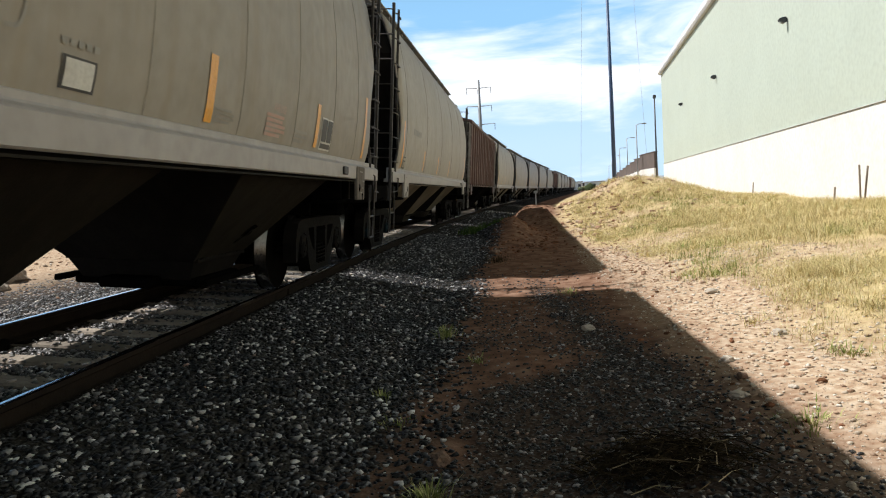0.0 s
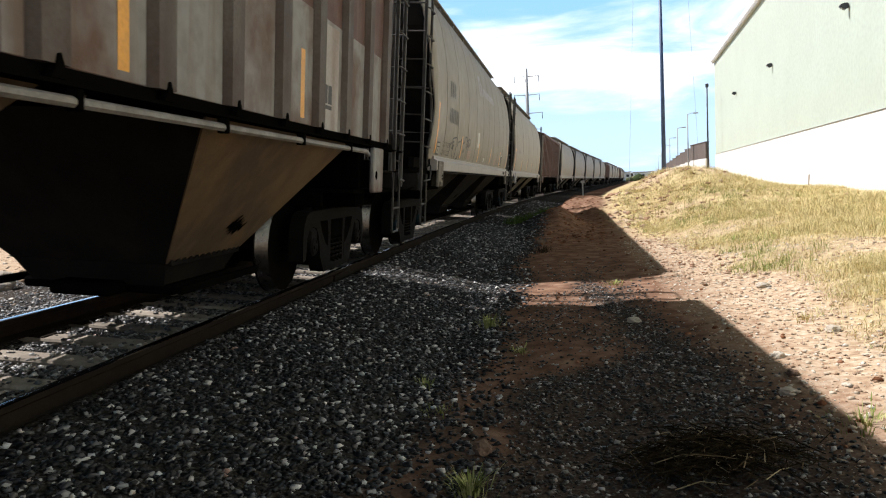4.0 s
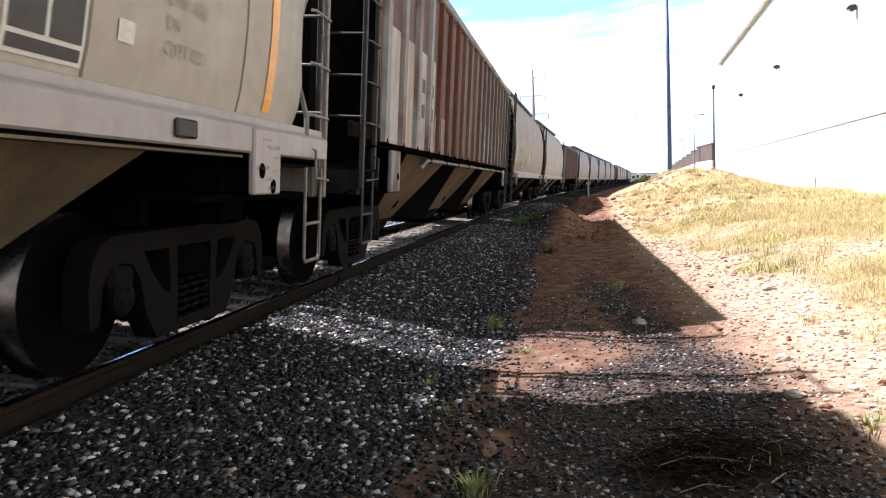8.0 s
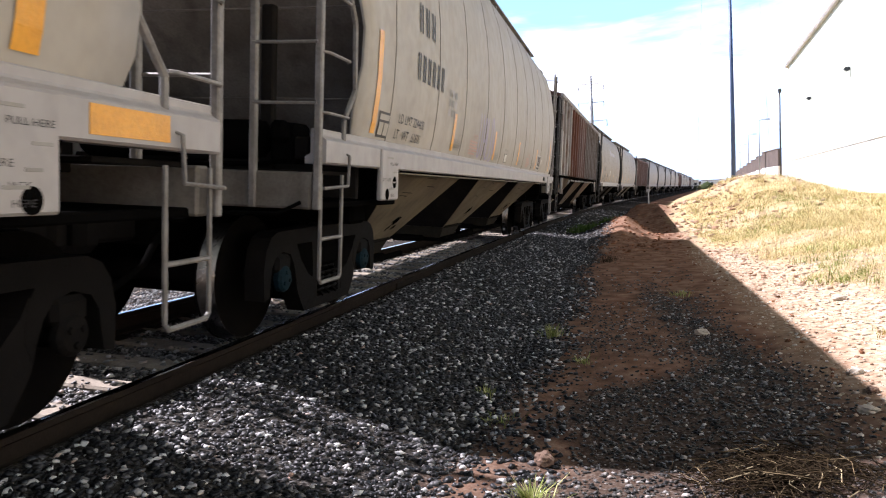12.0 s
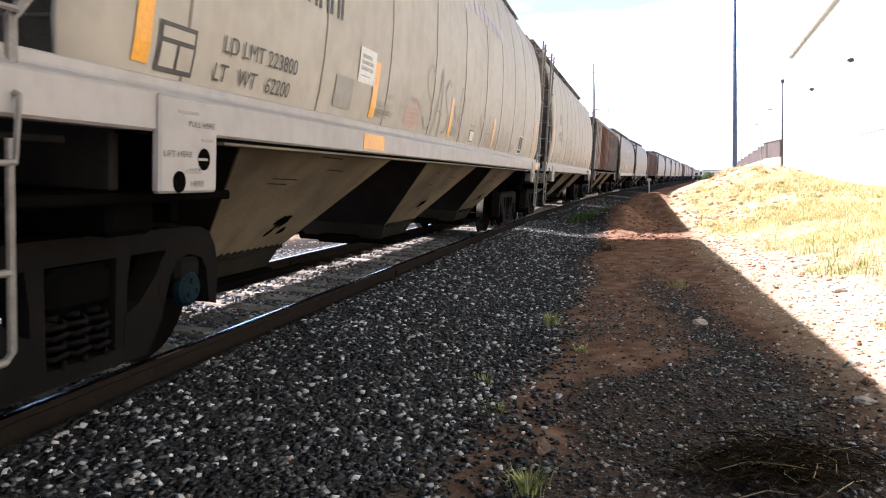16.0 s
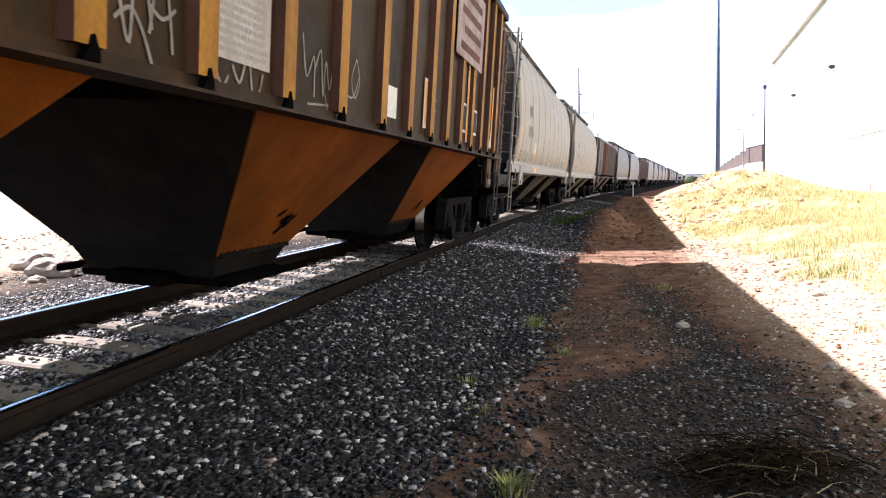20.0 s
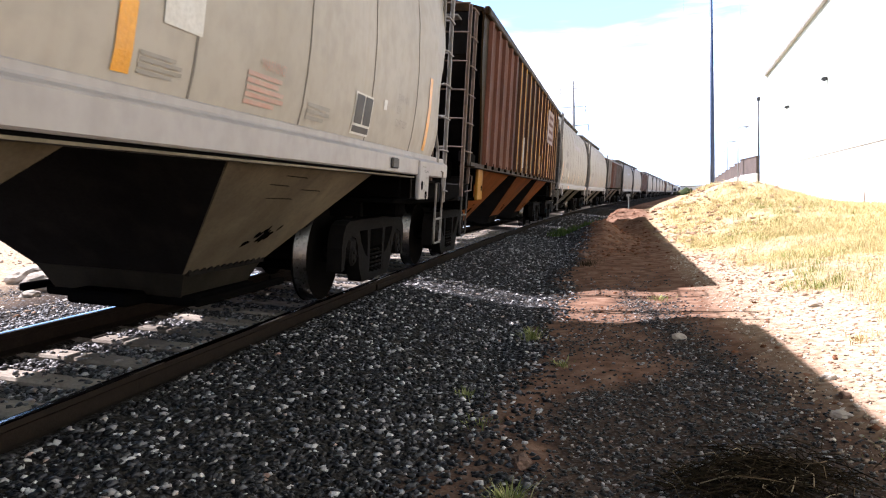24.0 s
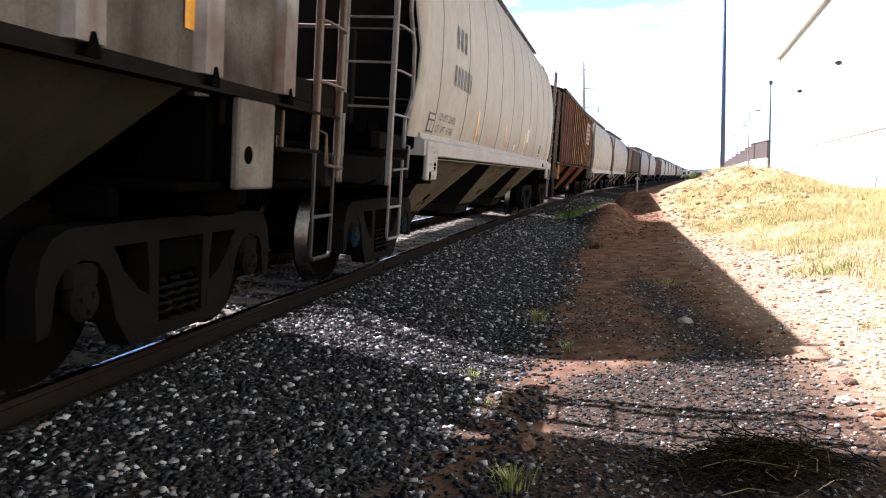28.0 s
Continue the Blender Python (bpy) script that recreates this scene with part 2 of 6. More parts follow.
M_HUB = material("blue_bearing_cap", (0.006, 0.020, 0.028), 0.75, tint=(0.006, 0.008, 0.009), scale=12, amount=0.7, gloss=0.05)


# ---- geometry ----
class Geo:
    """Vertices and faces gathered for one mesh."""

    def __init__(self):
        self.v, self.f = [], []

    def add(self, verts, faces):
        k = len(self.v)
        self.v += [tuple(p) for p in verts]
        self.f += [tuple(i + k for i in q) for q in faces]
        return self

    def box(self, c, s, b=0.008):
        """A box with chamfered edges."""
        b = min(b, 0.45 * min(s))
        h = [q / 2 for q in s]
        idx, verts = {}, []
        for sx in (-1, 1):
            for sy in (-1, 1):
                for sz in (-1, 1):
                    for ax in range(3):
                        p = [sx * (h[0] - b), sy * (h[1] - b), sz * (h[2] - b)]
                        p[ax] = (sx, sy, sz)[ax] * h[ax]
                        idx[sx, sy, sz, ax] = len(verts)
                        verts.append((p[0] + c[0], p[1] + c[1], p[2] + c[2]))
        faces = []
        for ax in range(3):
            u, w = (ax + 1) % 3, (ax + 2) % 3
            for sg in (-1, 1):
                q = []
                for a, d in ((-1, -1), (1, -1), (1, 1), (-1, 1)):
                    key = [0, 0, 0]
                    key[ax], key[u], key[w] = sg, a, d
                    q.append(idx[(*key, ax)])
                faces.append(tuple(q if sg > 0 else q[::-1]))
            for a in (-1, 1):
                for d in (-1, 1):
                    k0, k1 = [0, 0, 0], [0, 0, 0]
                    k0[ax], k0[u], k0[w] = -1, a, d
                    k1[ax], k1[u], k1[w] = 1, a, d
                    q = [idx[(*k0, u)], idx[(*k1, u)], idx[(*k1, w)], idx[(*k0, w)]]
                    faces.append(tuple(q if a * d < 0 else q[::-1]))
        for sx in (-1, 1):
            for sy in (-1, 1):
                for sz in (-1, 1):
                    q = [idx[sx, sy, sz, 0], idx[sx, sy, sz, 1], idx[sx, sy, sz, 2]]
                    faces.append(tuple(q if sx * sy * sz > 0 else q[::-1]))
        return self.add(verts, faces)

    def tube(self, pts, r, n=8, cap=True):
        """A round bar through the points."""
        pts = [Vector(p) for p in pts]
        verts, faces = [], []
        side = None
        for i, p in enumerate(pts):
            d = (pts[min(i + 1, len(pts) - 1)] - pts[max(i - 1, 0)]).normalized()
            if side is None:
                side = d.cross(Vector((0.31, 0.17, 0.93)))
                if side.length < 0.1:
                    side = d.cross(Vector((1, 0, 0)))
            side = (side - d * side.dot(d)).normalized()
            up = d.cross(side)
            rr = r[i] if isinstance(r, (list, tuple)) else r
            verts += [p + (side * math.cos(6.2832 * k / n) + up * math.sin(6.2832 * k / n)) * rr for k in range(n)]
        for i in range(len(pts) - 1):
            faces += [(i * n + k, i * n + (k + 1) % n, (i + 1) * n + (k + 1) % n, (i + 1) * n + k) for k in range(n)]
        if cap:
            faces.append(tuple(range(n - 1, -1, -1)))
            faces.append(tuple((len(pts) - 1) * n + k for k in range(n)))
        return self.add(verts, faces)

    def prism(self, poly, a, b, axis=0):
        """A polygon of two coordinates carried along the axis from a to b."""
        def put(u, w, t):
            return {0: (t, u, w), 1: (u, t, w), 2: (u, w, t)}[axis]
        n = len(poly)
        area = sum(poly[i][0] * poly[(i + 1) % n][1] - poly[(i + 1) % n][0] * poly[i][1] for i in range(n))
        if (area < 0) != (axis == 1):
            poly = poly[::-1]
        verts = [put(u, w, a) for u, w in poly] + [put(u, w, b) for u, w in poly]
        faces = [tuple(range(n - 1, -1, -1)), tuple(range(n, 2 * n))]
        faces += [(i, (i + 1) % n, n + (i + 1) % n, n + i) for i in range(n)]
        return self.add(verts, faces)

    def lathe(self, prof, c, n=24, axis=0):
        """Radius and height pairs turned about an axis through c."""
        verts, faces = [], []
        for r, t in prof:
            for k in range(n):
                u, w = r * math.cos(6.2832 * k / n), r * math.sin(6.2832 * k / n)
                verts.append({0: (c[0] + t, c[1] + u, c[2] + w), 1: (c[0] + u, c[1] + t, c[2] + w), 2: (c[0] + u, c[1] + w, c[2] + t)}[axis])
        for i in range(len(prof) - 1):
            faces += [(i * n + k, i * n + (k + 1) % n, (i + 1) * n + (k + 1) % n, (i + 1) * n + k) for k in range(n)]
        faces.append(tuple(range(n - 1, -1, -1)))
        faces.append(tuple((len(prof) - 1) * n + k for k in range(n)))
        return self.add(verts, faces)

    def frustum(self, c0, s0, c1, s1):
        """A four-sided funnel between two level rectangles."""
        verts = []
        for c, s in ((c0, s0), (c1, s1)):
            verts += [(c[0] + a * s[0] / 2, c[1] + b * s[1] / 2, c[2]) for a, b in ((-1, -1), (1, -1), (1, 1), (-1, 1))]
        faces = [(3, 2, 1, 0), (4, 5, 6, 7)] + [(i, (i + 1) % 4, 4 + (i + 1) % 4, 4 + i) for i in range(4)]
        if c1[2] < c0[2]:
            faces = [q[::-1] for q in faces]
        return self.add(verts, faces)

    def taper(self, z0, z1, k0, k1):
        """Scale x evenly from k0 at height z0 to k1 at z1."""
        self.v = [(x * (k0 + (k1 - k0) * (z - z0) / (z1 - z0)), y, z) for x, y, z in self.v]
        return self

    def mesh(self, name, mat, smooth=False):
        me = bpy.data.meshes.new(name)
        me.from_pydata(self.v, [], self.f)
        me.materials.append(mat)
        if smooth:
            me.polygons.foreach_set("use_smooth", [True] * len(me.polygons))
        me.update()
        return me


def part(name, geo, mat, parent, label="", smooth=False, at=None):
    """One mesh object under a thing or a part."""
    me = geo.mesh(name, mat, smooth) if isinstance(geo, Geo) else geo
    ob = new(name, me)
    ob.parent = parent
    if at:
        ob.location = at
    if label:
        ob["label"] = label
    return ob


def thing(name, label, category, group="", kind="", geo=None, mat=None, smooth=False):
    ob = new(name, geo.mesh(name, mat, smooth) if geo else None)
    if not geo:
        ob.empty_display_size = 0.2
    return tagged(ob, label, category, group, kind)


# ---- the line of the track: curving to the right, then straightening, canted towards the inside ----
CURVE, CANT = 0.0015445, 4.97
_s = np.arange(-300.0, 3000.0, 0.5)
_k = np.interp(_s, [-90, -60, 45, 118], [0, CURVE, CURVE, 0])
_h = np.cumsum(_k) * 0.5
_h -= np.interp(0, _s, _h)
_x = np.cumsum(np.sin(_h)) * 0.5
_x -= np.interp(0, _s, _x)
_y = np.cumsum(np.cos(_h)) * 0.5
_y -= np.interp(0, _s, _y)
MIDDLE_X, MIDDLE_Z = -3.594, 0.065


def bend(y):
    """How far the line has swung to the right at world y."""
    return np.interp(y, _y, _x)


def track_pose(s):
    return pose(MIDDLE_X + float(np.interp(s, _s, _x)), float(np.interp(s, _s, _y)), MIDDLE_Z, 0, CANT, -math.degrees(float(np.interp(s, _s, _h))))


# ---- rolling stock ----
def truck_meshes():
    """Meshes shared by every truck: side frame, bolster, springs, wheel, axle, bearing cap."""
    out = {}
    g = Geo()
    # the cast side frame: arched top chord, bottom chord, columns, diagonals, and the jaws over the bearings
    g.prism([(-0.78, 0.735), (0.78, 0.735), (0.78, 0.855), (0.3, 0.862), (-0.3, 0.862), (-0.78, 0.855)], -0.08, 0.08)
    g.prism([(-0.50, 0.165), (0.50, 0.165), (0.40, 0.25), (-0.40, 0.25)], -0.08, 0.08)
    for sgn in (-1, 1):
        g.prism([(sgn * u, w) for u, w in ((0.78, 0.855), (1.0, 0.85), (1.11, 0.81), (1.18, 0.72), (1.215, 0.58), (1.205, 0.34), (1.12, 0.36), (1.085, 0.58), (1.03, 0.655), (0.90, 0.69), (0.78, 0.665), (0.71, 0.58), (0.64, 0.40), (0.60, 0.50), (0.62, 0.66), (0.66, 0.735), (0.78, 0.735))], -0.08, 0.08)
        g.prism([(sgn * u, w) for u, w in ((0.70, 0.56), (0.63, 0.34), (0.50, 0.165), (0.30, 0.20), (0.31, 0.42), (0.43, 0.47), (0.58, 0.61), (0.63, 0.70))], -0.078, 0.078)
        g.prism([(sgn * u, w) for u, w in ((0.235, 0.22), (0.33, 0.22), (0.33, 0.56), (0.36, 0.74), (0.245, 0.74))], -0.075, 0.075)
        g.box((0, sgn * 0.89, 0.60), (0.18, 0.24, 0.14), 0.03)
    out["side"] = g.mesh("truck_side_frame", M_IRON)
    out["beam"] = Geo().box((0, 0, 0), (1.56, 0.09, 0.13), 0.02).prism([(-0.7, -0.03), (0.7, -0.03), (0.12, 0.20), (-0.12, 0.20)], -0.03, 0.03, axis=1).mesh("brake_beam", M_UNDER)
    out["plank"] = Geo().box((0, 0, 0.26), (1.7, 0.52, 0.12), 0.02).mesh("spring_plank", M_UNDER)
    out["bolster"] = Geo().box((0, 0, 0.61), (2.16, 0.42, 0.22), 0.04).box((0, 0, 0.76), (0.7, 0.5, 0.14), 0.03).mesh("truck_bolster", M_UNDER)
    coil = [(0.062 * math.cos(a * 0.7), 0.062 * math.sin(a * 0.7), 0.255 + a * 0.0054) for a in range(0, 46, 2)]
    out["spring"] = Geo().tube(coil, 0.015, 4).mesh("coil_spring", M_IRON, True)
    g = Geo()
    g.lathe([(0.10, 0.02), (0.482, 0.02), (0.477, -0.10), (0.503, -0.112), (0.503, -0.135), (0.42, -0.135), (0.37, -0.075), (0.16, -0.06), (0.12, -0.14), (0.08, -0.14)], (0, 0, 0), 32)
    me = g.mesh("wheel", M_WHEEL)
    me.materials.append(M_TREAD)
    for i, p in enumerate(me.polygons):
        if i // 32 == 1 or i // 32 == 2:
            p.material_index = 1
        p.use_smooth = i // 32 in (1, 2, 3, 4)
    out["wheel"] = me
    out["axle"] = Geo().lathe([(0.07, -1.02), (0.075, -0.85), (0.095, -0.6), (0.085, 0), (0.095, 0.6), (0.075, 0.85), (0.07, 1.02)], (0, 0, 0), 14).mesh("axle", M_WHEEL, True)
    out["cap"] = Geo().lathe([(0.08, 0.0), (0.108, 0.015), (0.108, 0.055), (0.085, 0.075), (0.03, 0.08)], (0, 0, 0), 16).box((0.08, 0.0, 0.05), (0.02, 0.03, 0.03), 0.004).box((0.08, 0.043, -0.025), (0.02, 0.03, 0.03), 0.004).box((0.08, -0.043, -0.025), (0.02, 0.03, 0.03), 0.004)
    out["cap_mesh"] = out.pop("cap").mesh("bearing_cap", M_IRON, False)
    out["cap_blue"] = out["cap_mesh"].copy()
    out["cap_blue"].materials[0] = M_HUB
    out["shoe"] = Geo().box((0, 0, 0), (0.10, 0.06, 0.34), 0.02).mesh("brake_shoe", M_IRON)
    return out


TRUCK = truck_meshes()
WHEELSETS = []


def truck(car, y, blue=False):
    """A two-axle truck under a car; each wheelset turns."""
    for sgn in (-1, 1):
        f = part("truck_side_frame", TRUCK["side"], None, car, at=(sgn * 0.99, y, 0))
        for dy in (-0.145, 0.0, 0.145):
            part("coil_spring", TRUCK["spring"], None, f, at=(sgn * 0.03, dy, 0))
    part("truck_bolster", TRUCK["bolster"], None, car, at=(0, y, 0))
    part("spring_plank", TRUCK["plank"], None, car, at=(0, y, 0))
    for dy in (-0.36, 0.36):
        part("brake_beam", TRUCK["beam"], None, car, at=(0, y + dy, 0.52))
    for dy in (-0.89, 0.89):
        ax = part("wheelset", TRUCK["axle"], None, car, at=(0, y + dy, 0.482))
        for sgn in (-1, 1):
            w = part("wheel", TRUCK["wheel"], None, ax, at=(sgn * 0.735, 0, 0))
            if sgn < 0:
                w.rotation_euler = (0, 0, math.pi)
            c = part("bearing_cap", TRUCK["cap_blue" if blue and sgn > 0 else "cap_mesh"], None, ax, at=(sgn * 1.02, 0, 0))
            if sgn < 0:
                c.rotation_euler = (0, 0, math.pi)
        WHEELSETS.append((ax, car))
        s = -1 if dy < 0 else 1
        for sgn in (-1, 1):
            part("brake_shoe", TRUCK["shoe"], None, car, at=(sgn * 0.735, y + dy - s * 0.53, 0.42))


def ladders(car, end, length, width, low, high, mat, rungs_z, bent=True):
    """Side ladder and end ladder at both corners of one end, with a stirrup step under the sill."""
    yc = end * (length / 2 - 0.68)
    yi = yc - end * 0.46
    for sx in (-1, 1):
        x = sx * width
        lad = part("side_ladder", Geo().box((x, yc, (low + high) / 2), (0.05, 0.055, high - low), 0.008), mat, car)
        if bent:
            g = Geo().tube([(x, yi - end * 0.02, high), (x, yi, 2.75), (x, yi - end * 0.20, 2.45), (x, yi - end * 0.22, 1.95), (x, yi, 1.70), (x, yi, 1.42)], 0.022, 7)
        else:
            g = Geo().box((x, yi, (low + 0.2 + high) / 2), (0.05, 0.05, high - low - 0.2), 0.008)
        part("ladder_post", g, mat, lad)
        for z in rungs_z:
            part("rung", Geo().tube([(x + sx * 0.02, yc, z), (x + sx * 0.05, yc - end * 0.05, z), (x + sx * 0.05, yi + end * 0.03, z), (x + sx * 0.02, yi, z)], 0.012, 6), mat, lad)
        part("grab_handle", Geo().tube([(x + sx * 0.02, yi + end * 0.02, 1.46), (x + sx * 0.07, yi + end * 0.04, 1.44), (x + sx * 0.07, yi + end * 0.06, 1.22), (x + sx * 0.05, yc, 1.20)], 0.012, 6), mat, car)
        step = Geo()
        step.tube([(x, yc - end * 0.06, 1.30), (x, yc - end * 0.06, 0.56), (x, yc - end * 0.09, 0.53), (x, yc - end * 0.42, 0.53), (x, yc - end * 0.45, 0.56), (x, yc - end * 0.45, 1.30)], 0.015, 6)
        step.tube([(x, yc - end * 0.06, 0.84), (x, yc - end * 0.45, 0.84)], 0.014, 6)
        part("stirrup_step", step, mat if mat is M_RUNG else M_STEP, car)
        el = part("end_ladder", Geo().box((x - sx * 0.48, yc + end * 0.02, (low + high) / 2), (0.05, 0.05, high - low), 0.008), mat, car)
        for z in rungs_z[::1]:
            part("rung", Geo().tube([(x, yc + end * 0.04, z + 0.06), (x - sx * 0.48, yc + end * 0.04, z + 0.06)], 0.012, 6), mat, el)


def end_gear(car, end, length, mat, brake=False):
    """End sill, stub sill, coupler, air hose, and on one end the hand brake and air gear."""
    y = end * (length / 2 - 0.72)
    part("end_sill", Geo().box((0, y, 1.18), (3.0, 0.12, 0.26), 0.015), mat, car)
    part("end_deck", Geo().box((0, y - end * 0.43, 1.31), (2.9, 0.7, 0.03), 0.006), M_SOOT_SHADE, car)
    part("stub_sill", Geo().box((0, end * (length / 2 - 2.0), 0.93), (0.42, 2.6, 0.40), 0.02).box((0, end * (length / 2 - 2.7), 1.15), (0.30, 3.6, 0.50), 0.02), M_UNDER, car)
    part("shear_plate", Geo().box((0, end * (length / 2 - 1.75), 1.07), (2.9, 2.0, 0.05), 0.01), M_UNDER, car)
    # beams added here to block the light showing through above the truck
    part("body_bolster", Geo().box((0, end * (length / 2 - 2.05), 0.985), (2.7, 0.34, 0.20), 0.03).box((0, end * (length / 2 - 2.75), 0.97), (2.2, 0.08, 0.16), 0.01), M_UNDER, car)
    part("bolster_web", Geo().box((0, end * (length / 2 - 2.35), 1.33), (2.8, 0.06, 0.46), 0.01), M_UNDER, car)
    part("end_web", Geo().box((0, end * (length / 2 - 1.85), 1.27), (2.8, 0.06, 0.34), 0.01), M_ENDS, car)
    c = part("coupler", Geo().box((0, end * (length / 2 - 0.45), 0.86), (0.16, 0.75, 0.20), 0.03), M_IRON, car)
    part("knuckle", Geo().box((-0.05 * end, end * (length / 2 - 0.08), 0.86), (0.34, 0.22, 0.29), 0.06), M_IRON, c)
    part("uncoupling_lever", Geo().tube([(1.45, y + end * 0.1, 1.10), (1.3, y + end * 0.14, 1.02), (0.3, y + end * 0.14, 1.00), (0.12, y + end * 0.35, 1.06)], 0.014, 6), M_UNDER, car)
    part("air_hose", Geo().tube([(0.32, y + end * 0.05, 0.85), (0.36, y + end * 0.3, 0.62), (0.30, y + end * 0.55, 0.48), (0.26, y + end * 0.70, 0.46)], 0.028, 7), M_UNDER, car, smooth=True)
    if brake:
        part("brake_cylinder", Geo().lathe([(0.10, -0.28), (0.15, -0.25), (0.15, 0.2), (0.08, 0.26), (0.03, 0.45)], (0.75, y - end * 0.4, 1.55), 16), M_UNDER, car, smooth=True)
        part("air_reservoir", Geo().lathe([(0.05, -0.42), (0.2, -0.36), (0.22, -0.3), (0.22, 0.3), (0.2, 0.36), (0.05, 0.42)], (-0.3, y - end * 0.45, 1.58), 18), M_UNDER, car, smooth=True)
        part("control_valve", Geo().box((1.15, y - end * 0.35, 1.52), (0.22, 0.25, 0.3), 0.03).box((1.15, y - end * 0.18, 1.60), (0.12, 0.12, 0.16), 0.03).tube([(1.15, y - end * 0.35, 1.4), (0.9, y - end * 0.3, 1.36), (0.2, y - end * 0.3, 1.36)], 0.02, 6), M_UNDER, car)
        hw = Geo()
        ring = [(-0.95 + 0.28 * math.cos(a * 0.3142), y + end * 0.02, 2.55 + 0.28 * math.sin(a * 0.3142)) for a in range(21)]
        hw.tube(ring, 0.014, 6).tube([(-0.95, y - end * 0.2, 2.55), (-0.95, y + end * 0.04, 2.55)], 0.03, 8)
        for a in range(5):
            hw.tube([(-0.95, y, 2.55), ring[a * 4]], 0.012, 5)
        part("brake_wheel", hw, M_RUNG, car)


def pad(car, end, length, x, mat, z0=1.09, z1=1.50, low_hole=True):
    """Jacking plate over the truck, with its round hole."""
    y = end * (length / 2 - 2.1)
    n = 20
    for sx in (-1, 1):
        p = part("jacking_plate", Geo().box((sx * x, y, (z0 + z1) / 2), (0.05, 0.46, z1 - z0), 0.012), mat, car)
        part("lifting_hole", Geo().lathe([(0.052, 0.0), (0.052, 0.004)], (sx * (x + 0.023), y - end * 0.11, (z0 + z1) / 2 - 0.06), n), M_UNDER, p)
        if low_hole:
            part("jack_notch", Geo().lathe([(0.05, 0.0), (0.05, 0.004)], (sx * (x + 0.023), y + end * 0.09, z0 + 0.052), n), M_UNDER, p)
        for k, (dy, dz, w) in enumerate(() if not low_hole else ((-0.02, 0.15, 0.16), (0.14, 0.03, 0.10), (0.02, -0.12, 0.12), (0.10, -0.06, 0.08))):
            part("stencil_bar", Geo().box((sx * (x + 0.026), y + dy, (z0 + z1) / 2 + dz), (0.003, w, 0.014), 0.001), M_GREYINK, p)


def hopper_bays(car, pitch, shift, mouth, mat, low, floors, top, wide, gate_mat):
    """Three funnels under the body, their gates and the outlet frames."""
    for i in range(3):
        yc = shift + pitch * (i - 1)
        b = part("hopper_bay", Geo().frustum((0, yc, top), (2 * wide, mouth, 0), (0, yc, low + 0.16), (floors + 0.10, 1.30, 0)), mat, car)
        # the chute's darker colour carries the shade below the funnel
        part("outlet_chute", Geo().frustum((0, yc, low + 0.155), (floors + 0.09, 1.28, 0), (0, yc, low - 0.06), (floors - 0.10, 1.02, 0)), M_FUNNEL_DARK if mat is M_FUNNEL else M_SOOT_SHADE, b)
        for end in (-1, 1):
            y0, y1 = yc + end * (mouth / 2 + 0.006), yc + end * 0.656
            # shade between the bays is put into these sheets' colour, on top of soot
            part("cross_slope_sheet", Geo().prism([(y0, top), (y1, low + 0.16), (y1 - end * 0.02, low + 0.16), (y0 - end * 0.02, top)], -wide * 0.99 + 0.0, wide * 0.99).taper(top, low + 0.16, 1.0, (floors + 0.10) / (2 * wide)), M_SOOT_SHADE, b)
        for sx in (-1, 1):
            teeth = [(yc - 0.62, low + 0.145)] + [(yc - 0.62 + 1.24 * k / 48, low + (0.19 if k % 4 < 2 else 0.168)) for k in range(49)] + [(yc + 0.62, low + 0.145)]
            part("bolted_flange", Geo().prism(teeth, sx * (floors / 2 + 0.045), sx * (floors / 2 + 0.08)), M_SOOT_SHADE, b)
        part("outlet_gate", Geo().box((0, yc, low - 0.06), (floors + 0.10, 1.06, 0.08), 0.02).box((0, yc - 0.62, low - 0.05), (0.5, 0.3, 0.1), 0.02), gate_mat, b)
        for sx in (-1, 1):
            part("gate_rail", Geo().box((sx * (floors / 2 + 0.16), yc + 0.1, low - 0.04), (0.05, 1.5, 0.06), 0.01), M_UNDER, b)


SIDE = [(1.500, 1.56), (1.545, 1.75), (1.572, 1.95), (1.590, 2.15), (1.600, 2.45), (1.585, 2.95), (1.535, 3.40), (1.440, 3.85), (1.290, 4.25), (1.02, 4.54), (0.55, 4.70), (0.0, 4.74)]


def side_x(z):
    return float(np.interp(z, [p[1] for p in SIDE], [p[0] for p in SIDE]))


SEAMS = (-6.64, -5.09, -3.71, -2.22, -0.76, 0.67, 2.02, 3.40, 4.85, 6.40)


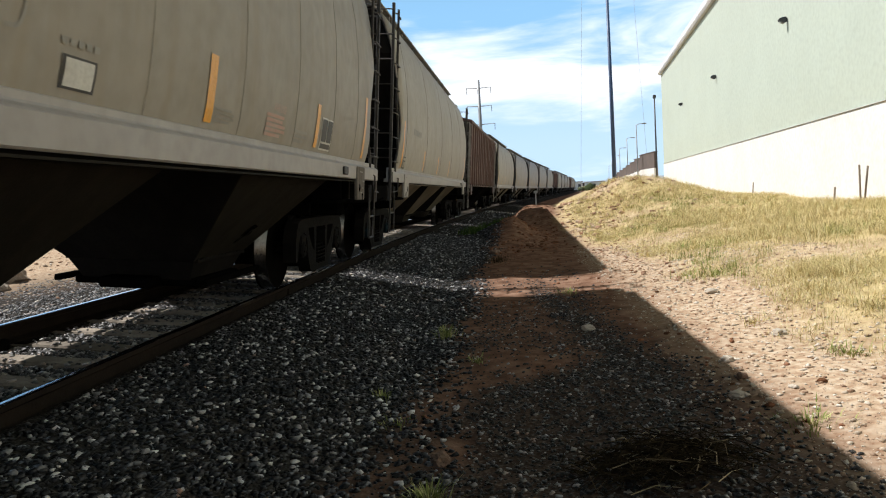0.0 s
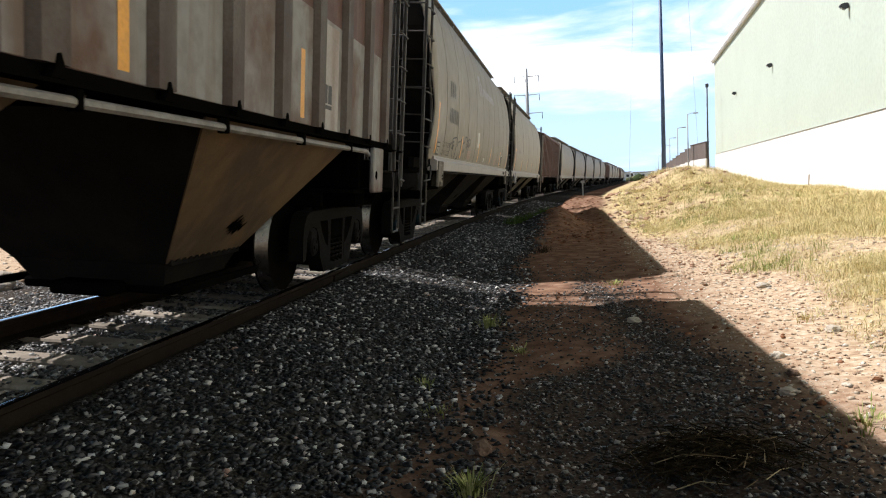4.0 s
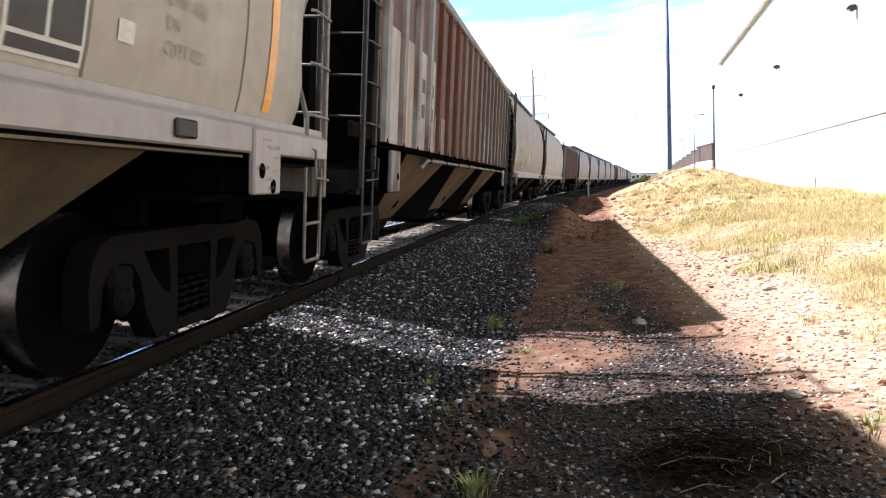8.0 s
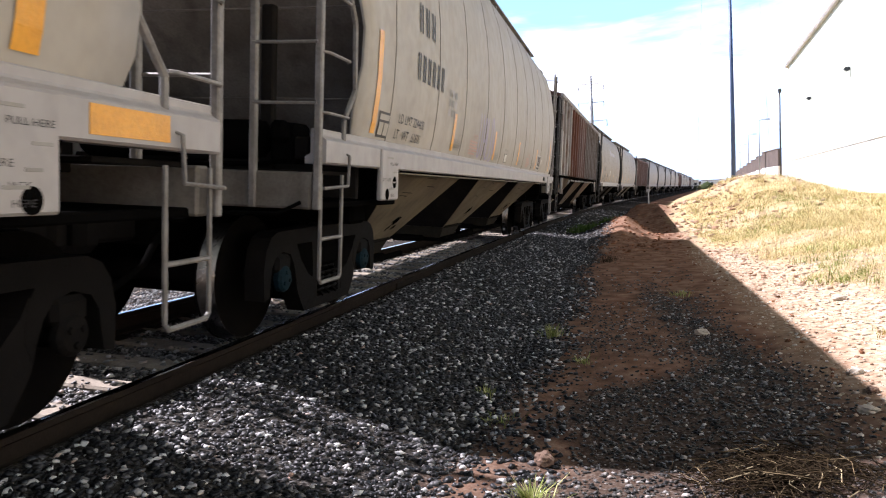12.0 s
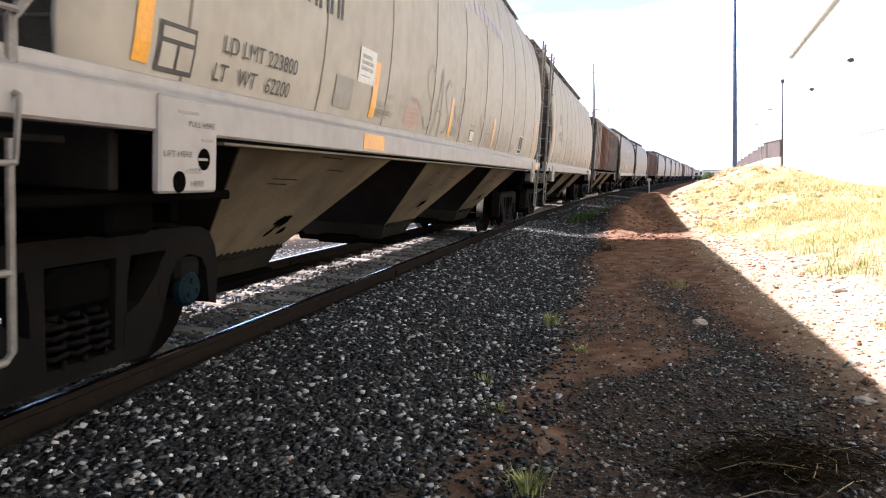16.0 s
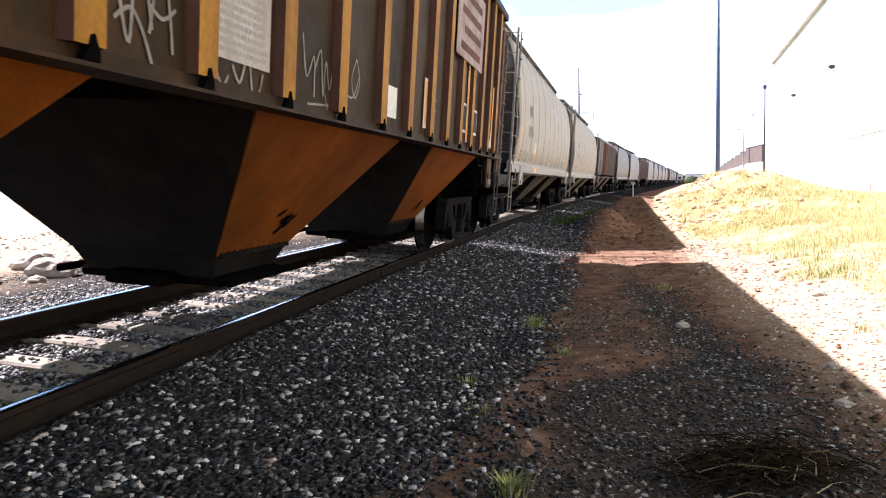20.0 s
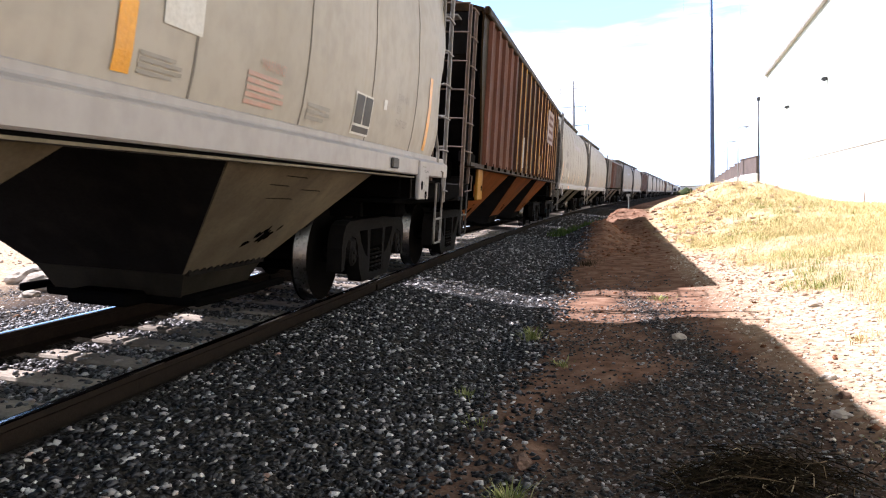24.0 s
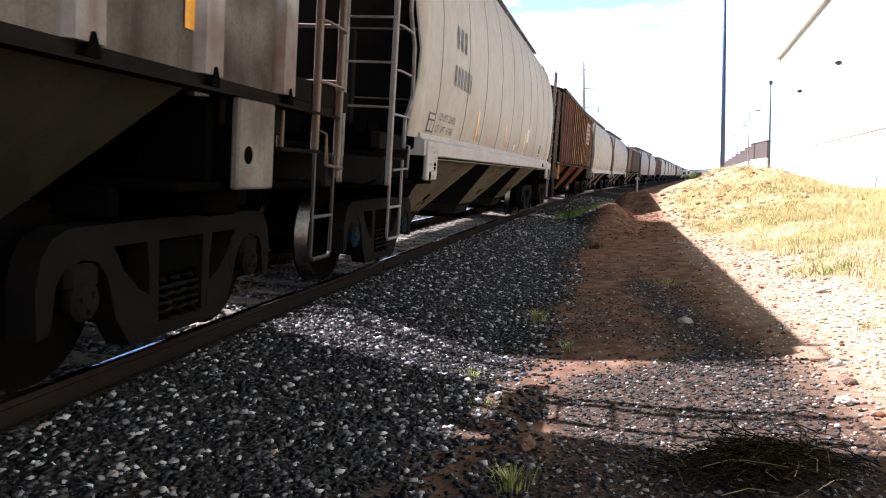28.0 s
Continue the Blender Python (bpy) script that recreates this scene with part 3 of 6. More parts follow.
def curved_hopper(length, paint, seams=SEAMS, label="", brake_end=-1, funnel=None, seam=None, plate=None, sill_back=0.72, ends=None, bars_of=None, bracket=True):
    """A covered hopper wagon with bulging sides."""
    car = thing("covered_hopper_wagon", label, "hopper wagon", group="wagons of the train")
    hs, wide = length / 2 - 1.55, 1.50
    prof = SIDE + [(-x, z) for x, z in SIDE[-2::-1]]
    ys = [-hs, -hs + 0.12, -hs / 2, 0, hs / 2, hs - 0.12, hs]
    verts, faces = [], []
    m = len(prof)
    for off in (0.0, 0.03):
        for y in ys:
            for x, z in prof:
                out = float(np.interp(z, [1.56, 1.70, 1.95, 2.15, 2.45, 2.8, 3.5, 4.7], [-0.14, -0.20, -0.20, -0.12, 0.11, 0.33, 0.50, 0.55]))
                yy = y + math.copysign(out, y) if abs(y) == hs else y
                sh = 1 - off / 1.6
                verts.append((x * sh, yy, z - (off if z > 3.6 else 0)))
    k = len(ys) * m
    for i in range(len(ys) - 1):
        for j in range(m - 1):
            faces.append((i * m + j, (i + 1) * m + j, (i + 1) * m + j + 1, i * m + j + 1))
            faces.append((k + i * m + j, k + i * m + j + 1, k + (i + 1) * m + j + 1, k + (i + 1) * m + j))
    last = (len(ys) - 1) * m
    for j in range(m - 1):
        faces.append((j, j + 1, k + j + 1, k + j))
        faces.append((last + j, k + last + j, k + last + j + 1, last + j + 1))
    body = part("body", Geo().add(verts, faces), paint, car, smooth=True)
    # weld seams run up the side sheets
    sm = {}
    for sx in (-1, 1):
        strip, pv, pf = Geo(), [], []
        for x, z in SIDE[:9]:
            pv += [(sx * (x + 0.002), -0.013, z), (sx * (x + 0.006), 0.0, z), (sx * (x + 0.002), 0.013, z)]
        for j in range(8):
            for c in (0, 1):
                q = (j * 3 + c, j * 3 + c + 1, j * 3 + c + 4, j * 3 + c + 3)
                pf.append(q if sx > 0 else q[::-1])
        sm[sx] = strip.add(pv, pf).mesh("weld_seam", seam or M_SEAM)
    for y in seams:
        for sx in (-1, 1):
            part("weld_seam", sm[sx], None, body, at=(0, y, 0))
    for end in (-1, 1):
        slope = Geo().add([(-1.47, end * (hs + 0.44), 3.6), (1.47, end * (hs + 0.44), 3.6), (1.45, end * (hs - 1.9), 1.35), (-1.45, end * (hs - 1.9), 1.35)], [(0, 1, 2, 3)])
        slope.add([(-1.47, end * (hs + 0.44), 3.6), (1.47, end * (hs + 0.44), 3.6), (1.15, end * (hs + 0.46), 4.45), (-1.15, end * (hs + 0.46), 4.45)], [(0, 1, 2, 3)])
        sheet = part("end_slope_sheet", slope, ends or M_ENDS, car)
        for z in (2.05, 2.75):
            q = (z - 1.35) / 2.25
            part("sheet_seam", Geo().tube([(-1.45, end * (hs - 1.9 + 2.34 * q), z - 0.006), (1.45, end * (hs - 1.9 + 2.34 * q), z - 0.006)], 0.012, 5), M_SEAM, sheet)
        for sx in (-1, 1):
            part("corner_post", Geo().box((sx * 0.95, end * (hs + 0.45), 1.9), (0.10, 0.08, 1.3), 0.01).box((sx * 1.36, end * (hs + 0.3), 1.48), (0.10, 0.9, 0.16), 0.01), M_SOOT_SHADE, car)
        rz = [1.72 + 0.41 * i for i in range(7)]
        ladders(car, end, length, 1.545, 1.05, 4.35, bars_of or M_RUNG, rz)
        end_gear(car, end, length, ends or M_ENDS, brake=(end == brake_end))
        pad(car, end, length, 1.588, plate or M_SILL, 1.10, 1.535)
        truck(car, end * (length / 2 - 2.05), blue=end < 0)
    for sx in (-1, 1):
        sill = Geo().prism([(sx * 1.43, 1.370), (sx * 1.575, 1.370), (sx * 1.59, 1.382), (sx * 1.59, 1.530), (sx * 1.582, 1.541), (sx * 1.545, 1.562), (sx * 1.538, 1.575), (sx * 1.538, 1.608), (sx * 1.53, 1.615), (sx * 1.47, 1.615), (sx * 1.47, 1.44), (sx * 1.43, 1.42)], -(length / 2 - sill_back), length / 2 - 0.72, axis=1)
        s = part("side_sill", sill, M_SILL, car)
        part("sill_lip", Geo().prism([(sx * 1.44, 1.352), (sx * 1.562, 1.352), (sx * 1.562, 1.369), (sx * 1.44, 1.369)], -(length / 2 - max(sill_back, 1.8)), length / 2 - 1.8, axis=1), M_UNDER, s, "dark lip under the sill")
        part("sill_flange", Geo().prism([(sx * 1.40, 1.336), (sx * 1.580, 1.336), (sx * 1.580, 1.350), (sx * 1.40, 1.350)], -(length / 2 - 2.45), length / 2 - 2.45, axis=1), funnel or M_FUNNEL, s)
        if bracket:
            part("sill_bracket", Geo().box((sx * 1.605, 5.6, 1.46), (0.03, 0.22, 0.10), 0.012), M_STEP, s)
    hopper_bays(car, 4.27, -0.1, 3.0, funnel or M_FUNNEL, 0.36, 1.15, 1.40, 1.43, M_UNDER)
    roof_gear(car, hs, 4.74)
    return car


def roof_gear(car, hs, z):
    """Trough hatch and the running boards on the roof."""
    part("hatch_cover", Geo().box((0, 0, z + 0.05), (0.62, 2 * hs - 0.8, 0.14), 0.04), M_SILL, car)
    for sx in (-1, 1):
        b = part("running_board", Geo().box((sx * 0.72, 0, z + 0.06), (0.48, 2 * hs + 0.5, 0.035), 0.006), M_RUNG, car)
        for end in (-1, 1):
            part("end_board", Geo().box((sx * 0.90, end * (hs + 0.30), z - 0.34), (0.60, 0.50, 0.035), 0.006), M_RUNG, b)
        for i in range(9):
            part("board_bracket", Geo().box((sx * 0.72, -hs + 0.3 + (2 * hs - 0.6) * i / 8, z + 0.01), (0.42, 0.05, 0.16), 0.006), M_RUNG, b)


def ribbed_hopper(length, panel, rib, slope, label="", ribs=17, ladder_mat=None, sill=None, chord=None, pipe=False, brake_end=-1, post_of=None, plates=(), base=1.45, posts=None, out=0.0):
    """A covered hopper wagon with straight sides stiffened by outside posts."""
    car = thing("ribbed_hopper_wagon", label, "hopper wagon", group="wagons of the train")
    ladder_mat, chord = ladder_mat or M_RUNG, chord or panel
    sill = sill or chord
    hs = length / 2 - 1.55 - 3.5 * out
    for sx in (-1, 1):
        s = Geo().prism([(-hs, base), (hs, base), (hs, 2.1), (hs + 0.3, 3.4), (hs + 0.3, 4.08), (-hs - 0.3, 4.08), (-hs - 0.3, 3.4), (-hs, 2.1)], sx * (1.47 + out) - 0.015, sx * (1.47 + out) + 0.015)
        part("side_sheet", s, panel, car)
    part("roof", Geo().prism([(-1.55, 4.06), (1.55, 4.06), (1.55, 4.12), (0.9, 4.28), (-0.9, 4.28), (-1.55, 4.12)], -hs - 0.3, hs + 0.3, axis=1), panel, car)
    for sx in (-1, 1):
        part("top_chord", Geo().box((sx * (1.525 + out), 0, 4.07), (0.10, 2 * hs + 0.65, 0.13), 0.02), chord, car)
        c = part("bottom_chord", Geo().prism([(sx * 1.40, base - 0.03), (sx * (1.56 + out), base - 0.03), (sx * (1.56 + out), base - 0.012), (sx * (1.50 + out), base - 0.008), (sx * (1.50 + out), base + 0.05), (sx * (1.487 + out), base + 0.05), (sx * (1.487 + out), base - 0.008), (sx * 1.40, base - 0.008)], -(length / 2 - 0.72 - 3.5 * out), length / 2 - 0.72 - 3.5 * out, axis=1), sill, car)
        if pipe:
            pipe_line = part("train_line", Geo().tube([(sx * 1.57, -hs + 2.0, base - 0.22), (sx * 1.57, -hs + 2.5, base - 0.095), (sx * 1.57, hs - 1.2, base - 0.095), (sx * 1.52, hs - 0.9, base - 0.12)], 0.025, 7), M_RUNG, c, "worn steel air pipe")
            for k in range(9):
                part("pipe_clip", Geo().box((sx * 1.567, -hs + 2.7 + 1.4 * k, base - 0.085), (0.07, 0.035, 0.09), 0.006), M_UNDER, pipe_line)
    # hat-section posts, their dark feet
    post = Geo().prism([(1.48 + out, -0.115), (1.50 + out, -0.11), (1.548 + out, -0.088), (1.548 + out, 0.088), (1.50 + out, 0.11), (1.48 + out, 0.115)], base + 0.05, 4.03, axis=2)
    foot = Geo().prism([(-0.05, base - 0.008), (0.05, base - 0.008), (0.045, base + 0.03), (0.016, base + 0.095), (-0.002, base + 0.09), (-0.02, base + 0.035)], 1.52 + out, 1.556 + out)
    pm, fm = {}, foot.mesh("post_foot", M_UNDER)
    for y0, y1, z0, z1, mt in plates:
        part("painted_panel", Geo().box((1.487 + out, (y0 + y1) / 2, (max(z0, base + 0.055) + z1) / 2), (0.008, y1 - y0, z1 - max(z0, base + 0.055)), 0.002), mt, car)
    for y in posts or [-hs + 0.10 + (2 * hs - 0.20) * i / (ribs - 1) for i in range(ribs)]:
        for sx in (-1, 1):
            mt = post_of(y) if post_of else rib
            if mt not in pm:
                pm[mt] = post.mesh("side_post", mt)
                if mt is M_YELLOW:
                    pm[mt].materials.append(M_POSTSIDE)
                    for q in pm[mt].polygons:
                        q.material_index = 0 if abs(q.normal.x) > 0.95 else 1
            p = part("side_post", pm[mt], None, car, at=(0, y, 0))
            q = part("post_foot", fm, None, p)
            if sx < 0:
                p.rotation_euler = (0, 0, math.pi)
    for end in (-1, 1):
        sl = Geo().add([(-1.45, end * (hs + 0.24), 3.4), (1.45, end * (hs + 0.24), 3.4), (1.42, end * (hs - 2.0), base), (-1.42, end * (hs - 2.0), base)], [(0, 1, 2, 3)])
        sl.box((0, end * (hs + 0.25), 3.73), (2.90, 0.03, 0.68), 0.004)
        # shade under the sloping end is put into this sheet's dark colour
        part("end_slope_sheet", sl, M_SOOT_SHADE, car)
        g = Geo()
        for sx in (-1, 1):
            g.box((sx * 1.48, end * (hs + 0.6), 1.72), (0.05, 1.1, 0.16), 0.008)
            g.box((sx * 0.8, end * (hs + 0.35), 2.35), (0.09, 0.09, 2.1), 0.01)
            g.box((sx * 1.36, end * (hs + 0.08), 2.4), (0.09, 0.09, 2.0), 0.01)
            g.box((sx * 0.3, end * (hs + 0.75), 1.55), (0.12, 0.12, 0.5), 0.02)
        part("end_frame", g, M_SOOT_SHADE, car)
        rz = [1.80 + 0.42 * i for i in range(6)]
        ladders(car, end, length, 1.53, 1.12, 3.95, ladder_mat, rz, bent=False)
        end_gear(car, end, length, M_ENDS, brake=(end == brake_end))
        pad(car, end, length, 1.535, (M_YELLOW if end < 0 else M_BRONZE) if slope is M_ORANGE else chord, 1.06, base - 0.03, low_hole=False)
        truck(car, end * (length / 2 - 2.05))
    hopper_bays(car, 4.72, 0.15, 3.3, slope, 0.36, 1.2, base, 1.46, M_UNDER)
    roof_gear(car, hs, 4.28)
    return car


# where the couplers between the wagons stand at time zero, nearest last, and what runs between them
COUPLERS = [11.8, -5.49, -24.37, -42.03, -59.62, -78.1, -96.02, -114.4, -132.0]
GREY_LABEL = "pale grey curved-side covered hopper wagon, grimy, with amber stripes"
BROWN_LABEL = "oxide-brown ribbed hopper wagon, rusty and faded, rolling on the track"
CARS = []


def place(car, middle):
    CARS.append((car, middle))
    car.matrix_world = track_pose(middle + rolled(0))
    return car


def span(i):
    return (COUPLERS[i] + COUPLERS[i + 1]) / 2, COUPLERS[i] - COUPLERS[i + 1]


mid, ln = span(0)
# its funnels take the darker paint, which has their shade in it
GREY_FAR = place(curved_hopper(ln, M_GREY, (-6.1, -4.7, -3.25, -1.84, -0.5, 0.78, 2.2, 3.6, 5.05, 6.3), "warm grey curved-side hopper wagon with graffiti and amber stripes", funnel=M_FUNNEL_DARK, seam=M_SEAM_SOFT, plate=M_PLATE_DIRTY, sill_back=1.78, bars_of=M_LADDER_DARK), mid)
mid, ln = span(1)
WHITE_RIBBED = place(ribbed_hopper(ln, M_BROWN, M_BROWN, M_TAN, "rust-stained white and brown ribbed hopper wagon, dark ladders", ribs=19, chord=M_RUSTWHITE, ladder_mat=M_LADDER_DARK, sill=M_UNDER, pipe=True, base=1.60,
                                   post_of=lambda y: M_POST_SHADE_GRIME if y > 1.4 else M_RUSTWHITE if y < -4.95 else (M_ROSE if y < -2.2 else M_BROWN),
                                   plates=((1.5, 7.6, 1.45, 2.62, M_RUSTWHITE), (-7.6, -4.62, 1.45, 3.05, M_PATCH), (-4.62, -3.25, 1.45, 2.25, M_RUSTWHITE))), mid)
mid, ln = span(2)
GREY_TWO = place(curved_hopper(ln, M_GREY_B, SEAMS, "pale grey curved-side hopper wagon with lilac graffiti and seams", ends=M_END_GREY), mid)
mid, ln = span(3)
GREY_THREE = place(curved_hopper(ln, M_GREY_B, SEAMS, "pale grey curved-side hopper wagon with black scrawled graffiti", ends=M_END_GREY, bracket=False), mid)
mid, ln = span(4)
ORANGE = place(ribbed_hopper(ln, M_BRONZE, M_YELLOW, M_ORANGE, "bronze ribbed hopper wagon with yellow posts and orange funnels", ribs=19, ladder_mat=M_RUNG_RUST, chord=M_BRONZE, base=1.605, out=0.09, posts=[-7.10, -6.37, -5.63, -4.81, -4.0, -3.22, -2.39, -1.46, -0.52, 0.50, 1.40, 2.32, 3.16, 4.0, 4.81, 5.63, 6.37, 7.10],
                             post_of=lambda y: M_YELLOW if y > -3.6 else M_ROSE, plates=((-7.14, -3.70, 1.45, 4.0, M_ROSE),)), mid)
mid, ln = span(5)
GREY_FIVE = place(curved_hopper(ln, M_GREY_B, SEAMS, "pale grey curved-side hopper wagon with labels and weld seams", sill_back=1.78), mid)
mid, ln = span(6)
DIRTY = place(ribbed_hopper(ln, M_DIRTYWHITE, M_RUSTWHITE, M_FUNNEL_DARK, "dirty white ribbed hopper wagon with rusty ladder", ribs=17, ladder_mat=M_RUNG_RUST, chord=M_PLATE_DIRTY, sill=M_SOOT_SHADE, base=1.60), mid)
# unseen wagon behind, added so that the train's shadow carries on
mid, ln = span(7)
LAST = place(curved_hopper(ln, M_GREY_B, SEAMS, GREY_LABEL, ends=M_END_GREY), mid)
# the wagons ahead

BROWN = ribbed_hopper(17.4, M_BROWN, M_BROWN, M_UNDER, BROWN_LABEL, ribs=15, chord=M_BROWN)
PALE = curved_hopper(17.4, M_GREY_B, SEAMS[::2], GREY_LABEL, bars_of=M_LADDER_DARK)


# ---- ground ----
def ramp_color(n, l, src, stops):
    r = n.new("ShaderNodeValToRGB")
    els = r.color_ramp.elements
    while len(els) < len(stops):
        els.new(0.5)
    for e, (p, c) in zip(els, stops):
        e.position, e.color = p, (*c, 1)
    l.new(src, r.inputs["Fac"])
    return r.outputs["Color"]


def island_material(name, stops, rough=0.9, gloss=0.0, bump=0.3, bump_scale=60):
    """Each loose piece of a mesh takes its own colour along the stops."""
    m = bpy.data.materials.new(name)
    m.use_nodes = True
    n, l = m.node_tree.nodes, m.node_tree.links
    geo = n.new("ShaderNodeNewGeometry")
    col = ramp_color(n, l, geo.outputs["Random Per Island"], stops)
    t = n.new("ShaderNodeTexNoise")
    t.inputs["Scale"].default_value = bump_scale
    tc_ = n.new("ShaderNodeTexCoord")
    l.new(tc_.outputs["Object"], t.inputs["Vector"])
    hs_ = n.new("ShaderNodeHueSaturation")
    mr = n.new("ShaderNodeMapRange")
    mr.inputs["To Min"].default_value, mr.inputs["To Max"].default_value = 0.55, 1.35
    l.new(t.outputs["Fac"], mr.inputs["Value"])
    l.new(mr.outputs["Result"], hs_.inputs["Value"])
    l.new(col, hs_.inputs["Color"])
    b = n["Principled BSDF"]
    b.inputs["Roughness"].default_value = rough
    b.inputs["Specular IOR Level"].default_value = gloss
    l.new(hs_.outputs["Color"], b.inputs["Base Color"])
    if bump:
        bp = n.new("ShaderNodeBump")
        bp.inputs["Strength"].default_value, bp.inputs["Distance"].default_value = bump, 0.01
        l.new(t.outputs["Fac"], bp.inputs["Height"])
        l.new(bp.outputs["Normal"], b.inputs["Normal"])
    return m


def lumps(x, y, f, seed):
    """Cheap smooth unevenness from a few crossed waves."""
    r = np.random.RandomState(seed)
    out = 0
    for _ in range(6):
        a, p, q = r.uniform(0, 6.28, 3)
        w = f * r.uniform(0.6, 1.7)
        out = out + np.sin((x * np.cos(a) + y * np.sin(a)) * w + p) * np.sin((x * np.sin(q) - y * np.cos(q)) * w * 0.7 + q)
    return out / 3.0


def ground_z(x, y):
    """Height of the ground, x measured from the curving line and y along it."""
    x, y = np.asarray(x, float), np.asarray(y, float)
    z = np.interp(x, [-400, -30, -12, -7.4, -6.0, -5.15, -4.90, -4.44, -4.28, -2.92, -2.76, -2.30, -1.95, -0.95, -0.4, 0.5, 1.6, 2.4, 3.4, 4.8, 7.0, 12.0, 400],
                  [-0.3, 0.1, -0.05, -0.22, -0.17, -0.01, 0.01, -0.035, -0.10, -0.22, -0.115, -0.165, -0.23, -0.45, -0.46, -0.44, -0.34, -0.28, -0.10, 0.08, 0.20, 0.28, 0.35])
    near = np.clip((y - 5) / 9, 0, 1)
    z = z + near * 0.13 * np.exp(-((x + 0.1) / 1.5) ** 2)
    # spoil heap in the ditch, a second crest behind it, and the grassy bank
    z = z + 0.57 * np.exp(-((x + 0.10) / 0.58) ** 2 - ((y - 22.3) / 2.7) ** 2)
    z = z + 0.22 * np.exp(-((x + 0.85) / 0.40) ** 2 - ((y - 22.8) / 1.3) ** 2)
    z = z + 0.70 * np.exp(-((x - 0.35) / 0.60) ** 2 - ((y - 28.2) / 1.9) ** 2)
    z = z + 0.35 * np.exp(-((x - 1.05) / 0.45) ** 2 - ((y - 27.5) / 2.2) ** 2)
    z = z + 0.50 * np.exp(-((x - 1.9) / 0.8) ** 2 - ((y - 27.5) / 3.0) ** 2)
    z = z + 1.10 * np.exp(-((x - 4.9) / 2.3) ** 2 - ((y - 29.0) / 5.0) ** 2)
    z = z + 0.55 * np.exp(-((x - 3.4) / 1.3) ** 2 - ((y - 31.0) / 4.0) ** 2)
    # ruts and clods
    off_track = np.clip((x + 1.6) / 0.8, 0, 1) * np.clip((60 - y) / 30, 0, 1)
    z = z + off_track * (0.020 * lumps(x, y, 2.3, 3) + 0.012 * lumps(x, y, 6.0, 5))
    wild = np.clip((x - 2.0) / 1.5, 0, 1) * np.clip((80 - y) / 40, 0, 1)
    z = z + wild * (0.07 * lumps(x, y, 0.9, 8) + 0.03 * lumps(x, y, 3.1, 9))
    heap = np.exp(-((x - 0.2) / 0.8) ** 2) * np.clip((y - 15) / 2, 0, 1) * np.clip((31 - y) / 3, 0, 1)
    z = z + heap * (0.05 * lumps(x, y, 3.4, 12) + 0.03 * lumps(x, y, 8.0, 13))
    left = np.clip((-6.5 - x) / 2, 0, 1) * np.clip((60 - y) / 30, 0, 1)
    return z + left * 0.05 * lumps(x, y, 0.8, 15)


def stone_share(x, y):
    """How much of the ground is ballast stone: the bed, its slope, and what has spilled over the dirt."""
    wob = 0.22 * lumps(x, y, 1.3, 21) + 0.10 * lumps(x, y, 4.0, 22)
    bed = np.clip((-0.30 + wob - x) / 0.5, 0, 1) * np.clip((x + 9.2 + 2 * wob) / 1.2, 0, 1)
    left = np.interp(y, [4.5, 5.4, 5.8, 6.3, 7.75, 10.0, 11.5], [-0.6, -0.25, 0.3, 0.6, 0.47, 0.25, 0.3])
    right = np.interp(y, [3.0, 5.0, 6.25, 7.5, 10.35, 11.5], [1.46, 1.36, 1.12, 0.90, 0.47, 0.36])
    soft = lambda v: np.clip(0.5 + v / 0.42, 0, 1)
    strip = np.interp(y, [5.0, 6.8], [0.86, 0.96]) * soft(x - left - 0.35 * wob) * soft(right + 0.35 * wob - x) * np.clip((12.0 - y) / 2, 0, 1)
    bare = np.exp(-((x + 0.36) / 0.13) ** 2 - ((y - 4.2) / 0.35) ** 2)
    thin = np.interp(y, [5.0, 6.5, 8.0, 9.5], [0.85, 0.70, 0.45, 0.33]) * np.clip((x + 0.6) / 0.3, 0, 1) * np.clip((1.2 - x) / 0.3, 0, 1) * np.clip((14 - y) / 5, 0, 1) * np.clip(0.6 + 0.8 * lumps(x, y, 2.2, 24), 0.1, 1)
    return np.clip(np.maximum(np.maximum(bed, strip), thin) * (1 - 0.9 * bare), 0, 1)


def grass_share(x, y):
    edge = 2.38 + 0.35 * lumps(x * 0.6, y, 1.1, 31) - 0.10 * np.clip(y - 9, 0, 10)
    s = np.clip((x - edge) / 0.8, 0, 1)
    bare = np.clip(0.85 + 0.9 * lumps(x, y, 0.8, 33), 0.22, 1)
    return s * bare


ys = np.concatenate([np.arange(-40, -6, 1.5), np.arange(-6, 2, 0.3), np.arange(2, 12, 0.075), np.arange(12, 40, 0.2), np.geomspace(40.3, 4000, 60)])
xs = np.concatenate([-np.geomspace(4000, 7.2, 40), np.arange(-7.1, -5.0, 0.15), np.arange(-5.0, -2.4, 0.06), np.arange(-2.4, 3.0, 0.06), np.arange(3.0, 9, 0.15), np.geomspace(9.1, 4000, 45)])
gx, gy = np.meshgrid(xs, ys)
gz = ground_z(gx, gy)
nx, ny = len(xs), len(ys)
idx = np.arange(nx * ny).reshape(ny, nx)
quads = np.stack([idx[:-1, :-1], idx[:-1, 1:], idx[1:, 1:], idx[1:, :-1]], -1).reshape(-1, 4)


